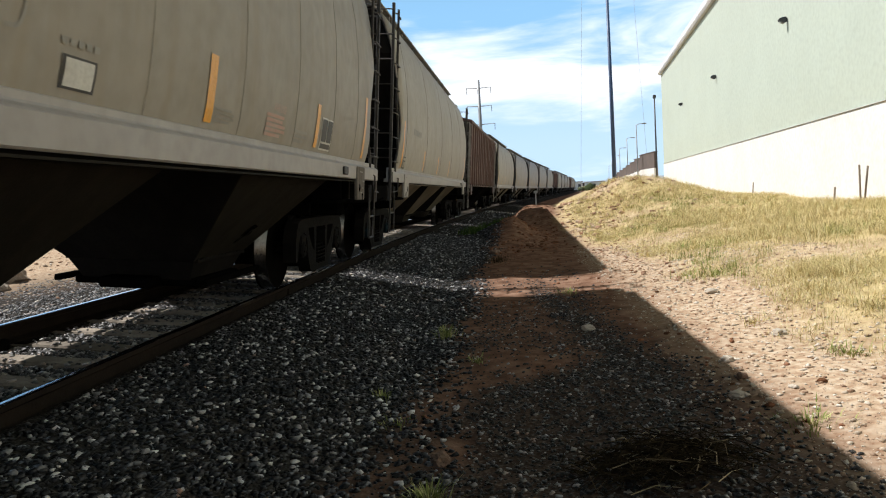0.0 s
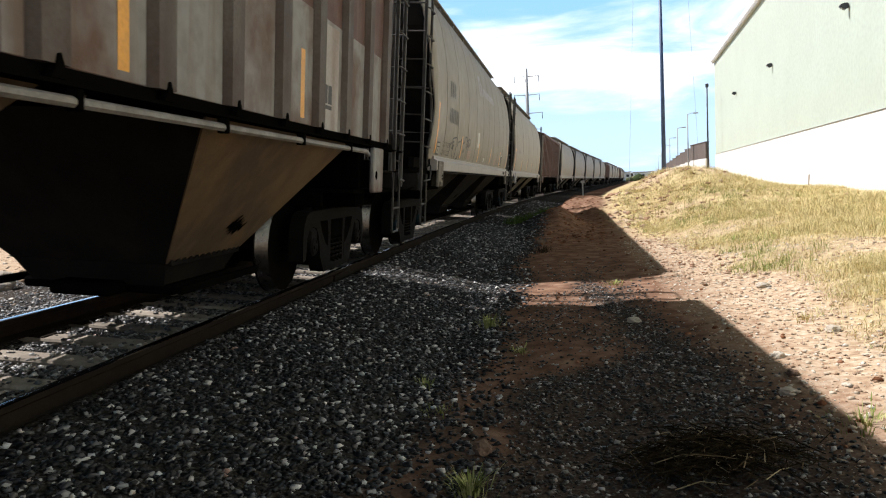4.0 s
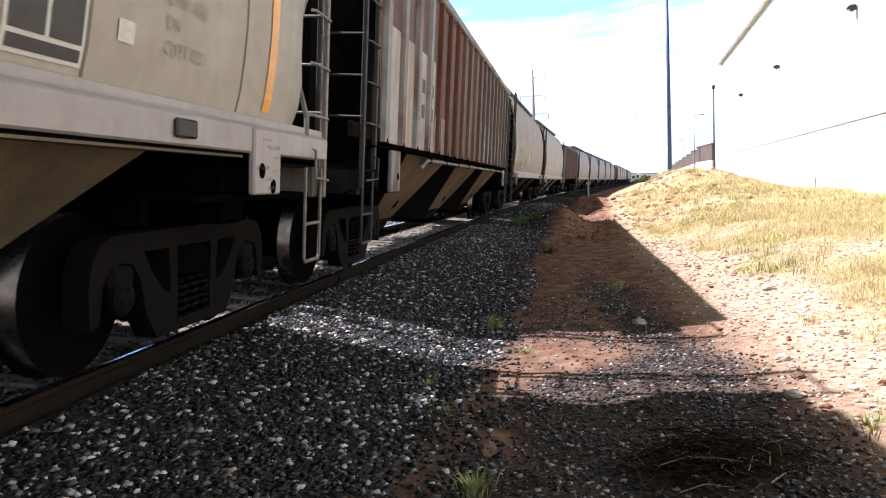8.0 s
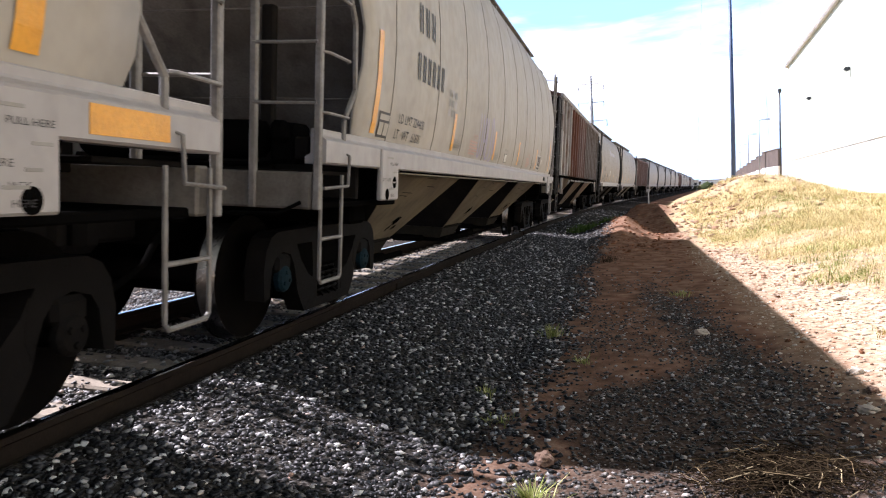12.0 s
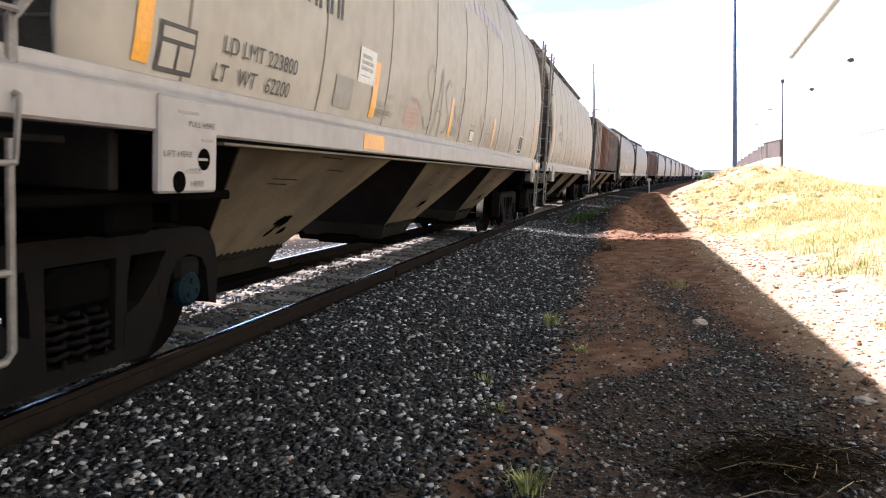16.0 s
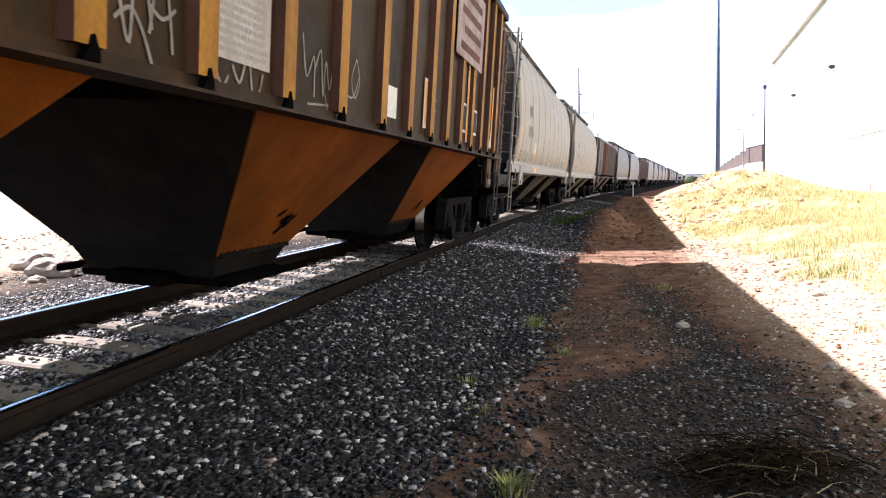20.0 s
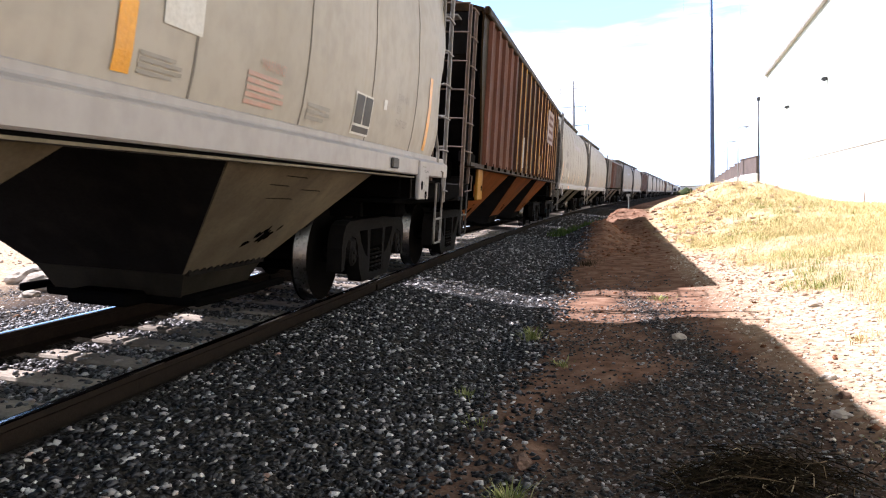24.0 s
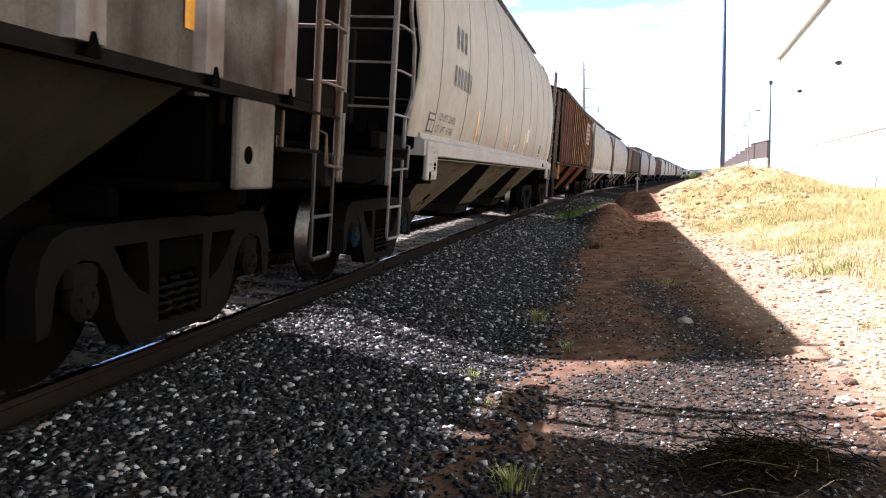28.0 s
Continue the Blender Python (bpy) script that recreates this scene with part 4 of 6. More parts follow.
def grid_mesh(name, verts, faces, mat):
    me = bpy.data.meshes.new(name)
    me.vertices.add(len(verts))
    me.vertices.foreach_set("co", np.asarray(verts, np.float32).ravel())
    k = faces.shape[1]
    me.loops.add(faces.size)
    me.loops.foreach_set("vertex_index", faces.ravel().astype(np.int32))
    me.polygons.add(len(faces))
    me.polygons.foreach_set("loop_start", np.arange(0, faces.size, k, dtype=np.int32))
    me.polygons.foreach_set("loop_total", np.full(len(faces), k, np.int32))
    me.materials.append(mat)
    me.update(calc_edges=True)
    return me


def ground_material():
    """Red earth, pale trodden gravel, straw-strewn soil and stone dust, mixed by where each kind lies."""
    m = bpy.data.materials.new("earth_and_stone_dust")
    m.use_nodes = True
    n, l = m.node_tree.nodes, m.node_tree.links
    tcx = n.new("ShaderNodeTexCoord")

    def tex(sc, detail=8.0):
        t = n.new("ShaderNodeTexNoise")
        t.inputs["Scale"].default_value, t.inputs["Detail"].default_value = sc, detail
        l.new(tcx.outputs["Object"], t.inputs["Vector"])
        return t.outputs["Fac"]

    def attr(nm):
        a = n.new("ShaderNodeAttribute")
        a.attribute_name = nm
        return a.outputs["Fac"]

    def mix(fac, a, b):
        x = n.new("ShaderNodeMix")
        x.data_type = "RGBA"
        l.new(fac, x.inputs["Factor"])
        l.new(a, x.inputs["A"])
        l.new(b, x.inputs["B"])
        return x.outputs["Result"]

    red = ramp_color(n, l, tex(5.0), [(0.25, (0.105, 0.058, 0.039)), (0.5, (0.205, 0.118, 0.079)), (0.75, (0.32, 0.205, 0.143))])
    pale = ramp_color(n, l, tex(14.0), [(0.3, (0.30, 0.19, 0.12)), (0.5, (0.47, 0.35, 0.24)), (0.72, (0.60, 0.50, 0.38))])
    soil = ramp_color(n, l, tex(3.0), [(0.3, (0.30, 0.21, 0.11)), (0.55, (0.54, 0.43, 0.23)), (0.75, (0.66, 0.54, 0.33))])
    dust = ramp_color(n, l, tex(45.0), [(0.35, (0.014, 0.0125, 0.0115)), (0.55, (0.050, 0.045, 0.040)), (0.72, (0.15, 0.14, 0.13))])
    col = mix(attr("pale"), red, pale)
    col = mix(attr("grass"), col, soil)
    col = mix(attr("stone"), col, dust)
    b = n["Principled BSDF"]
    b.inputs["Roughness"].default_value = 0.95
    b.inputs["Specular IOR Level"].default_value = 0.0
    l.new(col, b.inputs["Base Color"])
    bp = n.new("ShaderNodeBump")
    bp.inputs["Strength"].default_value, bp.inputs["Distance"].default_value = 0.6, 0.03
    l.new(tex(22.0), bp.inputs["Height"])
    l.new(bp.outputs["Normal"], b.inputs["Normal"])
    return m


M_GROUND = ground_material()
gm = grid_mesh("ground", np.stack([gx + bend(gy), gy, gz], -1).reshape(-1, 3), quads, M_GROUND)
for nm, val in (("stone", stone_share(gx, gy) * np.interp(gx, [-0.7, -0.2], [1.0, 0.92])), ("grass", np.clip(grass_share(gx, gy) * 1.3, 0, 1)),
                ("pale", np.clip((gx - 1.25 - 0.12 * lumps(gx, gy, 2.0, 41)) / 0.7, 0, 1) + np.clip((-7.0 - gx) / 1.5, 0, 1))):
    gm.attributes.new(nm, "FLOAT", "POINT").data.foreach_set("value", np.clip(val, 0, 1).astype(np.float32).ravel())
gm.polygons.foreach_set("use_smooth", [True] * len(gm.polygons))
ground = tagged(new("ground", gm), "red earth, trodden gravel and dry soil beside the railway", "ground", kind="structure")

# ---- track ----
track = thing("railway_track", "single railway track on timber ties in stone ballast", "railway track", kind="structure")
HEAD = [(-0.034, -0.005), (-0.024, 0.0), (-0.013, 0.001), (0.010, 0.001), (0.024, 0.0), (0.034, -0.005), (0.036, -0.038), (0.012, -0.055), (0.010, -0.14), (0.07, -0.162), (0.07, -0.174), (-0.07, -0.174), (-0.07, -0.162), (-0.010, -0.14), (-0.012, -0.055), (-0.036, -0.038)]
for sx in (-1, 1):
    ss = np.concatenate([np.arange(-30, 40, 1.0), np.arange(40, 460, 4.0)])
    v, f = [], []
    for s in ss:
        mt = track_pose(s)
        v += [mt @ Vector((sx * 0.7525 + a, 0, b)) for a, b in HEAD]
    c = len(HEAD)
    for i in range(len(ss) - 1):
        for j in range(c):
            f.append((i * c + j, (i + 1) * c + j, (i + 1) * c + (j + 1) % c, i * c + (j + 1) % c))
    me = Geo().add(v, f).mesh("rail", M_RAIL)
    me.materials.append(M_RAILTOP)
    for i, p in enumerate(me.polygons):
        if i % c in (2, 3, 4):
            p.material_index = 1
    part("rail", me, None, track, "rusty steel rail with a polished head")
    joint = Geo()
    for s in (9.6, 21.5):
        mt = track_pose(s)
        bar = Geo().box((sx * 0.7525 + 0.02, 0, -0.095), (0.03, 0.9, 0.075), 0.008)
        joint.add([mt @ Vector(p) for p in bar.v], bar.f)
    part("joint_bar", joint, M_RAIL, track)
tie_mesh = [Geo().box((0, 0, -0.265), (2.6, w, 0.17), 0.018).mesh("tie", M_TIE) for w in (0.225, 0.24, 0.21)]
plate = Geo().box((0.7525, 0, -0.177), (0.34, 0.19, 0.014), 0.004).mesh("tie_plate", M_RAIL)
spike = Geo().box((0.85, 0.05, -0.16), (0.03, 0.03, 0.03), 0.006).mesh("spike", M_RAIL)
rt = random.Random(5)
for i in range(150):
    s = -2.3 + 0.6 * i
    t = part("tie", tie_mesh[i % 3], None, track)
    t.matrix_basis = track_pose(s) @ pose(rt.uniform(-0.04, 0.04), 0, rt.uniform(-0.008, 0.004), 0, 0, rt.uniform(-1.2, 1.2))
    if s < 22:
        for sx in (0, 180):
            p = part("tie_plate", plate, None, t)
            p.rotation_euler = (0, 0, radians(sx))
            q = part("spike", spike, None, t)
            q.rotation_euler = (0, 0, radians(sx))

# ---- loose stone ----
def ico():
    bm = bmesh.new()
    bmesh.ops.create_icosphere(bm, subdivisions=1, radius=1.0)
    v = np.array([p.co[:] for p in bm.verts])
    f = np.array([[q.index for q in p.verts] for p in bm.faces])
    bm.free()
    return v, f


ICO_V, ICO_F = ico()


BLOCK_V = np.array([(a, b, c) for a in (-1, 1) for b in (-1, 1) for c in (-1, 1)]) * 0.72
BLOCK_F = np.array([(0, 1, 3), (0, 3, 2), (4, 6, 7), (4, 7, 5), (0, 4, 5), (0, 5, 1), (2, 3, 7), (2, 7, 6), (0, 2, 6), (0, 6, 4), (1, 5, 7), (1, 7, 3)])


def rocks(name, x, y, size, mat, seed, label, sink=0.25, squat=0.66, z=None):
    """Broken angular stones at the places given, as one mesh."""
    r = np.random.RandomState(seed)
    n = len(x)
    shapes = []
    for _ in range(24):
        w = BLOCK_V * (1 + r.uniform(-0.42, 0.30, BLOCK_V.shape))
        w[BLOCK_V[:, 2] > 0, :2] *= r.uniform(0.45, 1.0)
        w[BLOCK_V[:, 0] > 0, 1:] *= r.uniform(0.5, 1.1)
        shapes.append(w * r.uniform([0.8, 0.6, 0.5], [1.35, 1.05, 0.95]))
    shapes = np.array(shapes)[r.randint(0, 24, n)]
    a, b, g = r.uniform(0, 6.28, n), r.uniform(-0.8, 0.8, n), r.uniform(-0.8, 0.8, n)
    ca, sa, cb, sb, cg, sg = (q[:, None] for q in (np.cos(a), np.sin(a), np.cos(b), np.sin(b), np.cos(g), np.sin(g)))
    px, py, pz = shapes[..., 0], shapes[..., 1], shapes[..., 2]
    py, pz = py * cg - pz * sg, py * sg + pz * cg
    px, pz = px * cb + pz * sb, (-px * sb + pz * cb) * squat
    px, py = px * ca - py * sa, px * sa + py * ca
    zz = ground_z(x, y) if z is None else z
    s = size[:, None]
    co = np.stack([px * s + (x + bend(y))[:, None], py * s + y[:, None], pz * s + (zz + size * squat * (0.5 - sink))[:, None]], -1).reshape(-1, 3)
    fc = (BLOCK_F[None] + (np.arange(n) * 8)[:, None, None]).reshape(-1, 3)
    ob = new(name, grid_mesh(name, co, fc, mat))
    return tagged(ob, label, "stones", kind="stuff")


def strew(n, x0, x1, y0, y1, share, seed, bias=1.0):
    r = np.random.RandomState(seed)
    x, y = r.uniform(x0, x1, n), y0 + (y1 - y0) * r.uniform(0, 1, n) ** bias
    keep = r.uniform(0, 1, n) < share(x, y)
    return x[keep], y[keep]


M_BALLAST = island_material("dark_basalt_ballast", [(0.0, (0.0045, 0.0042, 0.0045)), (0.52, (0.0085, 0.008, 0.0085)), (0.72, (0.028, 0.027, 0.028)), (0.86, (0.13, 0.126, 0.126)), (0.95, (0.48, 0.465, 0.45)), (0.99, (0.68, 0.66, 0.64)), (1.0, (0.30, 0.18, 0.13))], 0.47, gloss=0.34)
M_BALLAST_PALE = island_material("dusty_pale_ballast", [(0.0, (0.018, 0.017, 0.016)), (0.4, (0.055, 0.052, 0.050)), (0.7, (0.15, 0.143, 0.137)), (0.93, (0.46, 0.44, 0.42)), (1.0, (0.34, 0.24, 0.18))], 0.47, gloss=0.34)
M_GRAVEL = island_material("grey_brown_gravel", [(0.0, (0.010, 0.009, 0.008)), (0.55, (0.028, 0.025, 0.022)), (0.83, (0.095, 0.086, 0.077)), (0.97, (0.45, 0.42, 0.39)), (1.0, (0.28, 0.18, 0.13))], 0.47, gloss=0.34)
M_PEBBLE = island_material("pale_pebbles", [(0.0, (0.28, 0.17, 0.11)), (0.4, (0.42, 0.32, 0.23)), (0.75, (0.56, 0.48, 0.38)), (1.0, (0.72, 0.66, 0.58))], 0.9)
M_BANK = island_material("pinkish_dry_clods", [(0.0, (0.24, 0.13, 0.085)), (0.5, (0.38, 0.25, 0.17)), (1.0, (0.52, 0.41, 0.30))], 0.95)
M_CLOD = island_material("red_earth_clods", [(0.0, (0.10, 0.045, 0.022)), (0.5, (0.24, 0.11, 0.06)), (1.0, (0.36, 0.19, 0.12))], 0.95)


def under_track(x, y):
    """Ballast keeps off the ties and the rails, and fills the cribs between them."""
    cx = x - MIDDLE_X
    s = y
    crib = np.abs(((s + 2.3 + 0.3) % 0.6) - 0.3) > 0.15
    on_rail = np.abs(np.abs(cx) - 0.7525) < 0.13
    return stone_share(x, y) * np.where(np.abs(cx) < 0.66, np.where(crib, 1.0, 0.10), np.where(on_rail, 0.0, 1.0))


def bed_z(x, y):
    cx = x - MIDDLE_X
    plane = MIDDLE_Z - cx * math.tan(radians(CANT)) - 0.203
    crib = np.abs(((y + 2.3 + 0.3) % 0.6) - 0.3) > 0.15
    plane = plane + np.where(crib, 0.0, 0.024)
    return np.where(np.abs(cx) < 0.66, plane, ground_z(x, y))


rs = np.random.RandomState(77)
for (n, x0, x1, y0, y1, lo, hi, seed) in ((62000, -4.6, 2.0, 2.2, 9.5, 0.009, 0.036, 1), (13000, -9.5, -4.6, 2.2, 14, 0.014, 0.034, 5), (36000, -4.6, 1.6, 9.5, 22, 0.015, 0.036, 2), (11000, -9.5, 0.2, 22, 48, 0.025, 0.05, 3), (9000, -9.5, 2.0, -8.0, 2.2, 0.02, 0.045, 4)):
    x, y = strew(n, x0, x1, y0, y1, under_track, seed, 1.0)
    size = (rs.uniform(0, 1, len(x)) ** 1.35 * (hi - lo) + lo) * np.where(x > -0.35, 0.68, 1.0)
    bed = bed_z(x, y)
    # stones are paler from the near rail outwards, darker on this side of it
    for which, mat_, label_ in ((x < -2.78, M_BALLAST_PALE, "paler ballast between the rails and beyond them"), ((x >= -2.78) & (x < -0.32), M_BALLAST, "dark angular track ballast with paler stones among it"), (x >= -0.32, M_GRAVEL, "small grey-brown gravel spilled over the dirt")):
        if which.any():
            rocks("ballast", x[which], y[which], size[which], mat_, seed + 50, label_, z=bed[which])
x, y = strew(30000, 1.2, 4.4, 3.0, 16, lambda a, b: np.clip((a - 1.1) / 0.4, 0, 1) * np.clip(1.1 - 0.7 * grass_share(a, b), 0, 1) * 0.8, 11, 1.3)
rocks("pebbles", x, y, rs.uniform(0, 1, len(x)) ** 5 * 0.024 + 0.0045, M_PEBBLE, 61, "pale pebbles scattered over trodden earth")
x, y = strew(1500, -0.8, 2.0, 3.5, 26, lambda a, b: (1 - stone_share(a, b)) * 0.9, 12)
rocks("earth_clods", x, y, rs.uniform(0, 1, len(x)) ** 4 * 0.03 + 0.005, M_CLOD, 62, "clods of red earth on the ditch floor")
x, y = strew(1600, -0.8, 1.5, 16.0, 29, lambda a, b: np.exp(-((a - 0.2) / 0.9) ** 2), 13)
rocks("spoil_clods", x, y, rs.uniform(0, 1, len(x)) ** 3 * 0.055 + 0.010, M_CLOD, 63, "lumps of red earth on a dug-out heap")
x, y = strew(5000, -16, -6.6, 3, 40, lambda a, b: 0.9 + 0 * a, 14)
rocks("far_gravel", x, y, rs.uniform(0, 1, len(x)) ** 3 * 0.05 + 0.012, M_PEBBLE, 64, "pale gravel and rubble on the open ground across the track")
x, y = strew(3200, 1.4, 8, 19, 36, lambda a, b: np.exp(-((a - 2.6) / 1.6) ** 2) + 0.15, 15)
rocks("bank_clods", x, y, rs.uniform(0, 1, len(x)) ** 4 * 0.13 + 0.015, M_BANK, 65, "dry clods and stones on the grassy bank")


x, y = strew(1500, 1.5, 2.9, 9, 20, lambda a, b: 0.8 * np.exp(-((a - 2.1) / 0.5) ** 2), 16)
rocks("bank_clods", x, y, rs.uniform(0, 1, len(x)) ** 4 * 0.05 + 0.008, M_BANK, 66, "reddish clods at the foot of the bank")


def boulder(name, x, y, size, mat, seed, label, squat=0.6):
    r = np.random.RandomState(seed)
    bm = bmesh.new()
    bmesh.ops.create_icosphere(bm, subdivisions=3, radius=1.0)
    for v in bm.verts:
        nn = noise.noise(v.co * 1.7 + Vector((seed, 0, 0))) * 0.35 + noise.noise(v.co * 5 + Vector((seed, 3, 0))) * 0.12
        v.co = v.co * (1 + nn)
        v.co.z *= squat
        v.co *= size
    me = bpy.data.meshes.new(name)
    bm.to_mesh(me)
    bm.free()
    me.materials.append(mat)
    ob = new(name, me)
    ob.location = (x + float(bend(y)), y, float(ground_z(x, y)) + size * squat * 0.45)
    ob.rotation_euler = (0, 0, r.uniform(0, 6))
    return tagged(ob, label, "stone")


M_STONE = material("pale_field_stone", (0.50, 0.44, 0.36), 0.9, tint=(0.30, 0.24, 0.18), scale=9, amount=0.6, bump=0.5, bump_scale=40)
M_STONE_D = material("rusty_field_stone", (0.20, 0.12, 0.08), 0.9, tint=(0.10, 0.07, 0.05), scale=9, amount=0.6, bump=0.5, bump_scale=40)
boulder("flat_stone", 1.42, 4.70, 0.062, M_STONE, 3, "flat pale stone lying on the dirt", 0.4)
boulder("stone", 0.76, 7.35, 0.07, M_STONE, 5, "pale grey stone half sunk in the gravel", 0.5)
boulder("stone", 1.60, 5.55, 0.045, M_STONE, 7, "rounded pale stone at the shadow's edge", 0.7)
boulder("stone", 1.55, 5.05, 0.04, M_STONE_D, 9, "small rusty stone on the dirt", 0.7)
boulder("stone", -0.42, 3.95, 0.055, M_STONE_D, 11, "dark reddish stone in the gravel", 0.9)
boulder("stone", -0.42, 16.2, 0.12, M_STONE_D, 15, "red lump of earth below the heap", 0.6)
boulder("stone", 2.3, 8.6, 0.07, M_STONE, 17, "pale stone on trodden gravel", 0.6)
boulder("stone", 2.2, 6.2, 0.06, M_STONE, 19, "pale stone on trodden gravel", 0.6)
for x_, y_, s_, q_ in ((-8.30, 9.75, 0.36, 21), (-8.62, 8.75, 0.27, 22), (-9.3, 10.6, 0.33, 23), (-9.7, 13.2, 0.42, 24), (-8.9, 12.0, 0.2, 25), (-8.0, 9.1, 0.13, 26)):
    boulder("rock", x_, y_, s_, M_STONE, q_, "pale broken rock lying on gravel across the track", 0.55)


# ---- grass and weeds ----
def blades(name, x, y, height, width, mat, seed, label, lean=0.5, z=None):
    """Bent blades: two quads and a tip each."""
    r = np.random.RandomState(seed)
    n = len(x)
    a = r.uniform(0, 6.28, n)
    bend_to = r.uniform(0.15, lean, n) * height
    d = np.stack([np.cos(a), np.sin(a)], -1)
    w = np.stack([-d[:, 1], d[:, 0]], -1) * (width * r.uniform(0.6, 1.3, n))[:, None]
    base = np.stack([x + bend(y), y], -1)
    z0 = (ground_z(x, y) if z is None else z) - 0.01
    pts = []
    for frac, wid in ((0.0, 1.0), (0.55, 0.7), (1.0, 0.0)):
        c = base + d * (bend_to * frac ** 2)[:, None]
        zz = z0 + height * (frac - 0.18 * frac ** 2)
        if wid:
            pts += [np.c_[c - w * wid, zz], np.c_[c + w * wid, zz]]
        else:
            pts.append(np.c_[c, zz])
    co = np.stack(pts, 1).reshape(-1, 3)
    k = np.arange(n)[:, None] * 5
    fc = np.concatenate([k + np.array([[0, 1, 3]]), k + np.array([[0, 3, 2]]), k + np.array([[2, 3, 4]])], 1).reshape(-1, 3)
    ob = new(name, grid_mesh(name, co, fc, mat))
    return tagged(ob, label, "grass", kind="stuff")


M_STRAW = island_material("dry_grass", [(0.0, (0.44, 0.34, 0.14)), (0.4, (0.62, 0.51, 0.26)), (0.75, (0.74, 0.65, 0.40)), (0.92, (0.44, 0.41, 0.17)), (1.0, (0.28, 0.31, 0.10))], 0.7, bump=0)
M_GREEN = island_material("green_grass", [(0.0, (0.16, 0.20, 0.05)), (0.5, (0.30, 0.34, 0.11)), (0.85, (0.44, 0.43, 0.19)), (1.0, (0.56, 0.50, 0.27))], 0.7, bump=0)


def tufts(n, x0, x1, y0, y1, share, per, spread, seed, bias=1.0):
    r = np.random.RandomState(seed)
    cx, cy = strew(n, x0, x1, y0, y1, share, seed, bias)
    k = len(cx)
    m = r.poisson(per, k)
    ix = np.repeat(np.arange(k), m)
    q = r.normal(size=(len(ix), 2)) * spread * r.uniform(0.5, 1.6, k)[ix][:, None]
    return cx[ix] + q[:, 0], cy[ix] + q[:, 1], r.uniform(0.6, 1.35, k)[ix]


# short undergrowth, then bushier clumps, some of them green
x, y, h = tufts(9500, 2.0, 9.5, 4.0, 19, grass_share, 20, 0.10, 71, 1.1)
blades("dry_grass", x, y, h * rs.uniform(0.03, 0.11, len(x)), 0.0026, M_STRAW, 81, "short dry straw-coloured grass on the field", lean=1.9)
clump = lambda a, b: grass_share(a, b) * np.clip(0.35 + 0.9 * lumps(a, b, 1.3, 90), 0.03, 1)
x, y, h = tufts(4300, 2.0, 9.5, 4.0, 19, clump, 52, 0.095, 78, 1.1)
blades("dry_grass", x, y, h * rs.uniform(0.06, 0.20, len(x)), 0.0024, M_STRAW, 88, "bushy dry grass clumps on the field", lean=1.8)
x, y, h = tufts(8000, 1.9, 16, 19, 45, grass_share, 26, 0.18, 72)
blades("dry_grass", x, y, h * rs.uniform(0.04, 0.20, len(x)), 0.005, M_STRAW, 82, "dry straw-coloured grass on the bank", lean=2.0)
tall = lambda a, b: grass_share(a, b) * np.clip((a - 3.0) / 1.5, 0, 1) * np.clip(0.3 + lumps(a, b, 0.8, 95), 0, 1)
x, y, h = tufts(1300, 3.0, 9.5, 7.0, 20, tall, 40, 0.12, 79)
blades("dry_grass", x, y, h * rs.uniform(0.10, 0.26, len(x)), 0.003, M_STRAW, 89, "taller dry grass in the middle of the field", lean=1.7)
patch = lambda a, b: grass_share(a, b) * np.clip(0.15 + 1.1 * lumps(a, b, 1.1, 91), 0, 1)
x, y, h = tufts(1300, 2.0, 9, 4.0, 26, patch, 34, 0.09, 73)
blades("green_grass", x, y, h * rs.uniform(0.06, 0.22, len(x)), 0.0035, M_GREEN, 83, "greener tufts among the dry grass", lean=1.6)
x, y, h = tufts(1500, 2.4, 9.5, -8.0, 4.0, grass_share, 14, 0.09, 77)
blades("dry_grass", x, y, h * rs.uniform(0.06, 0.2, len(x)), 0.005, M_STRAW, 87, "dry straw-coloured grass behind the path", lean=1.2)
fringe = lambda a, b: np.exp(-((a - 2.75 - 0.2 * lumps(a, b, 1.7, 93)) / 0.35) ** 2) * np.clip(0.4 + lumps(a, b, 0.9, 94), 0, 1)
x, y, h = tufts(500, 2.0, 4.0, 5.0, 12, fringe, 38, 0.09, 74)
blades("green_grass", x, y, h * rs.uniform(0.06, 0.20, len(x)), 0.0035, M_GREEN, 84, "green tufts along the field's edge", lean=1.0)


def weed(x, y, n, height, spread, seed, label, mat=None):
    r = np.random.RandomState(seed)
    a, d = r.uniform(0, 6.28, n), np.abs(r.normal(size=n)) * spread
    xx, yy = x + d * np.cos(a), y + d * np.sin(a)
    ob = blades("grass_tuft", xx, yy, r.uniform(0.45, 1.0, n) * height, 0.004, mat or M_GREEN, seed, label, lean=0.9)
    ob["category"] = "grass tuft"
    return ob


weed(-0.43, 3.40, 170, 0.15, 0.05, 101, "bright green grass tuft growing in the ballast")
weed(-0.66, 7.35, 130, 0.18, 0.06, 102, "green grass tuft in shaded ballast")
weed(-0.30, 6.3, 60, 0.09, 0.06, 103, "thin weeds in shaded gravel")
weed(-0.95, 5.2, 60, 0.09, 0.06, 104, "thin weeds in shaded ballast")
weed(-0.75, 4.6, 50, 0.07, 0.07, 105, "thin weeds in shaded ballast")
weed(-0.28, 14.3, 160, 0.22, 0.20, 110, "dark withered weeds at the foot of the red heap", island_material("withered_weeds", [(0.0, (0.03, 0.02, 0.012)), (1.0, (0.12, 0.08, 0.045))], 0.9, bump=0))
weed(0.75, 9.8, 90, 0.10, 0.12, 106, "low weeds on red earth")
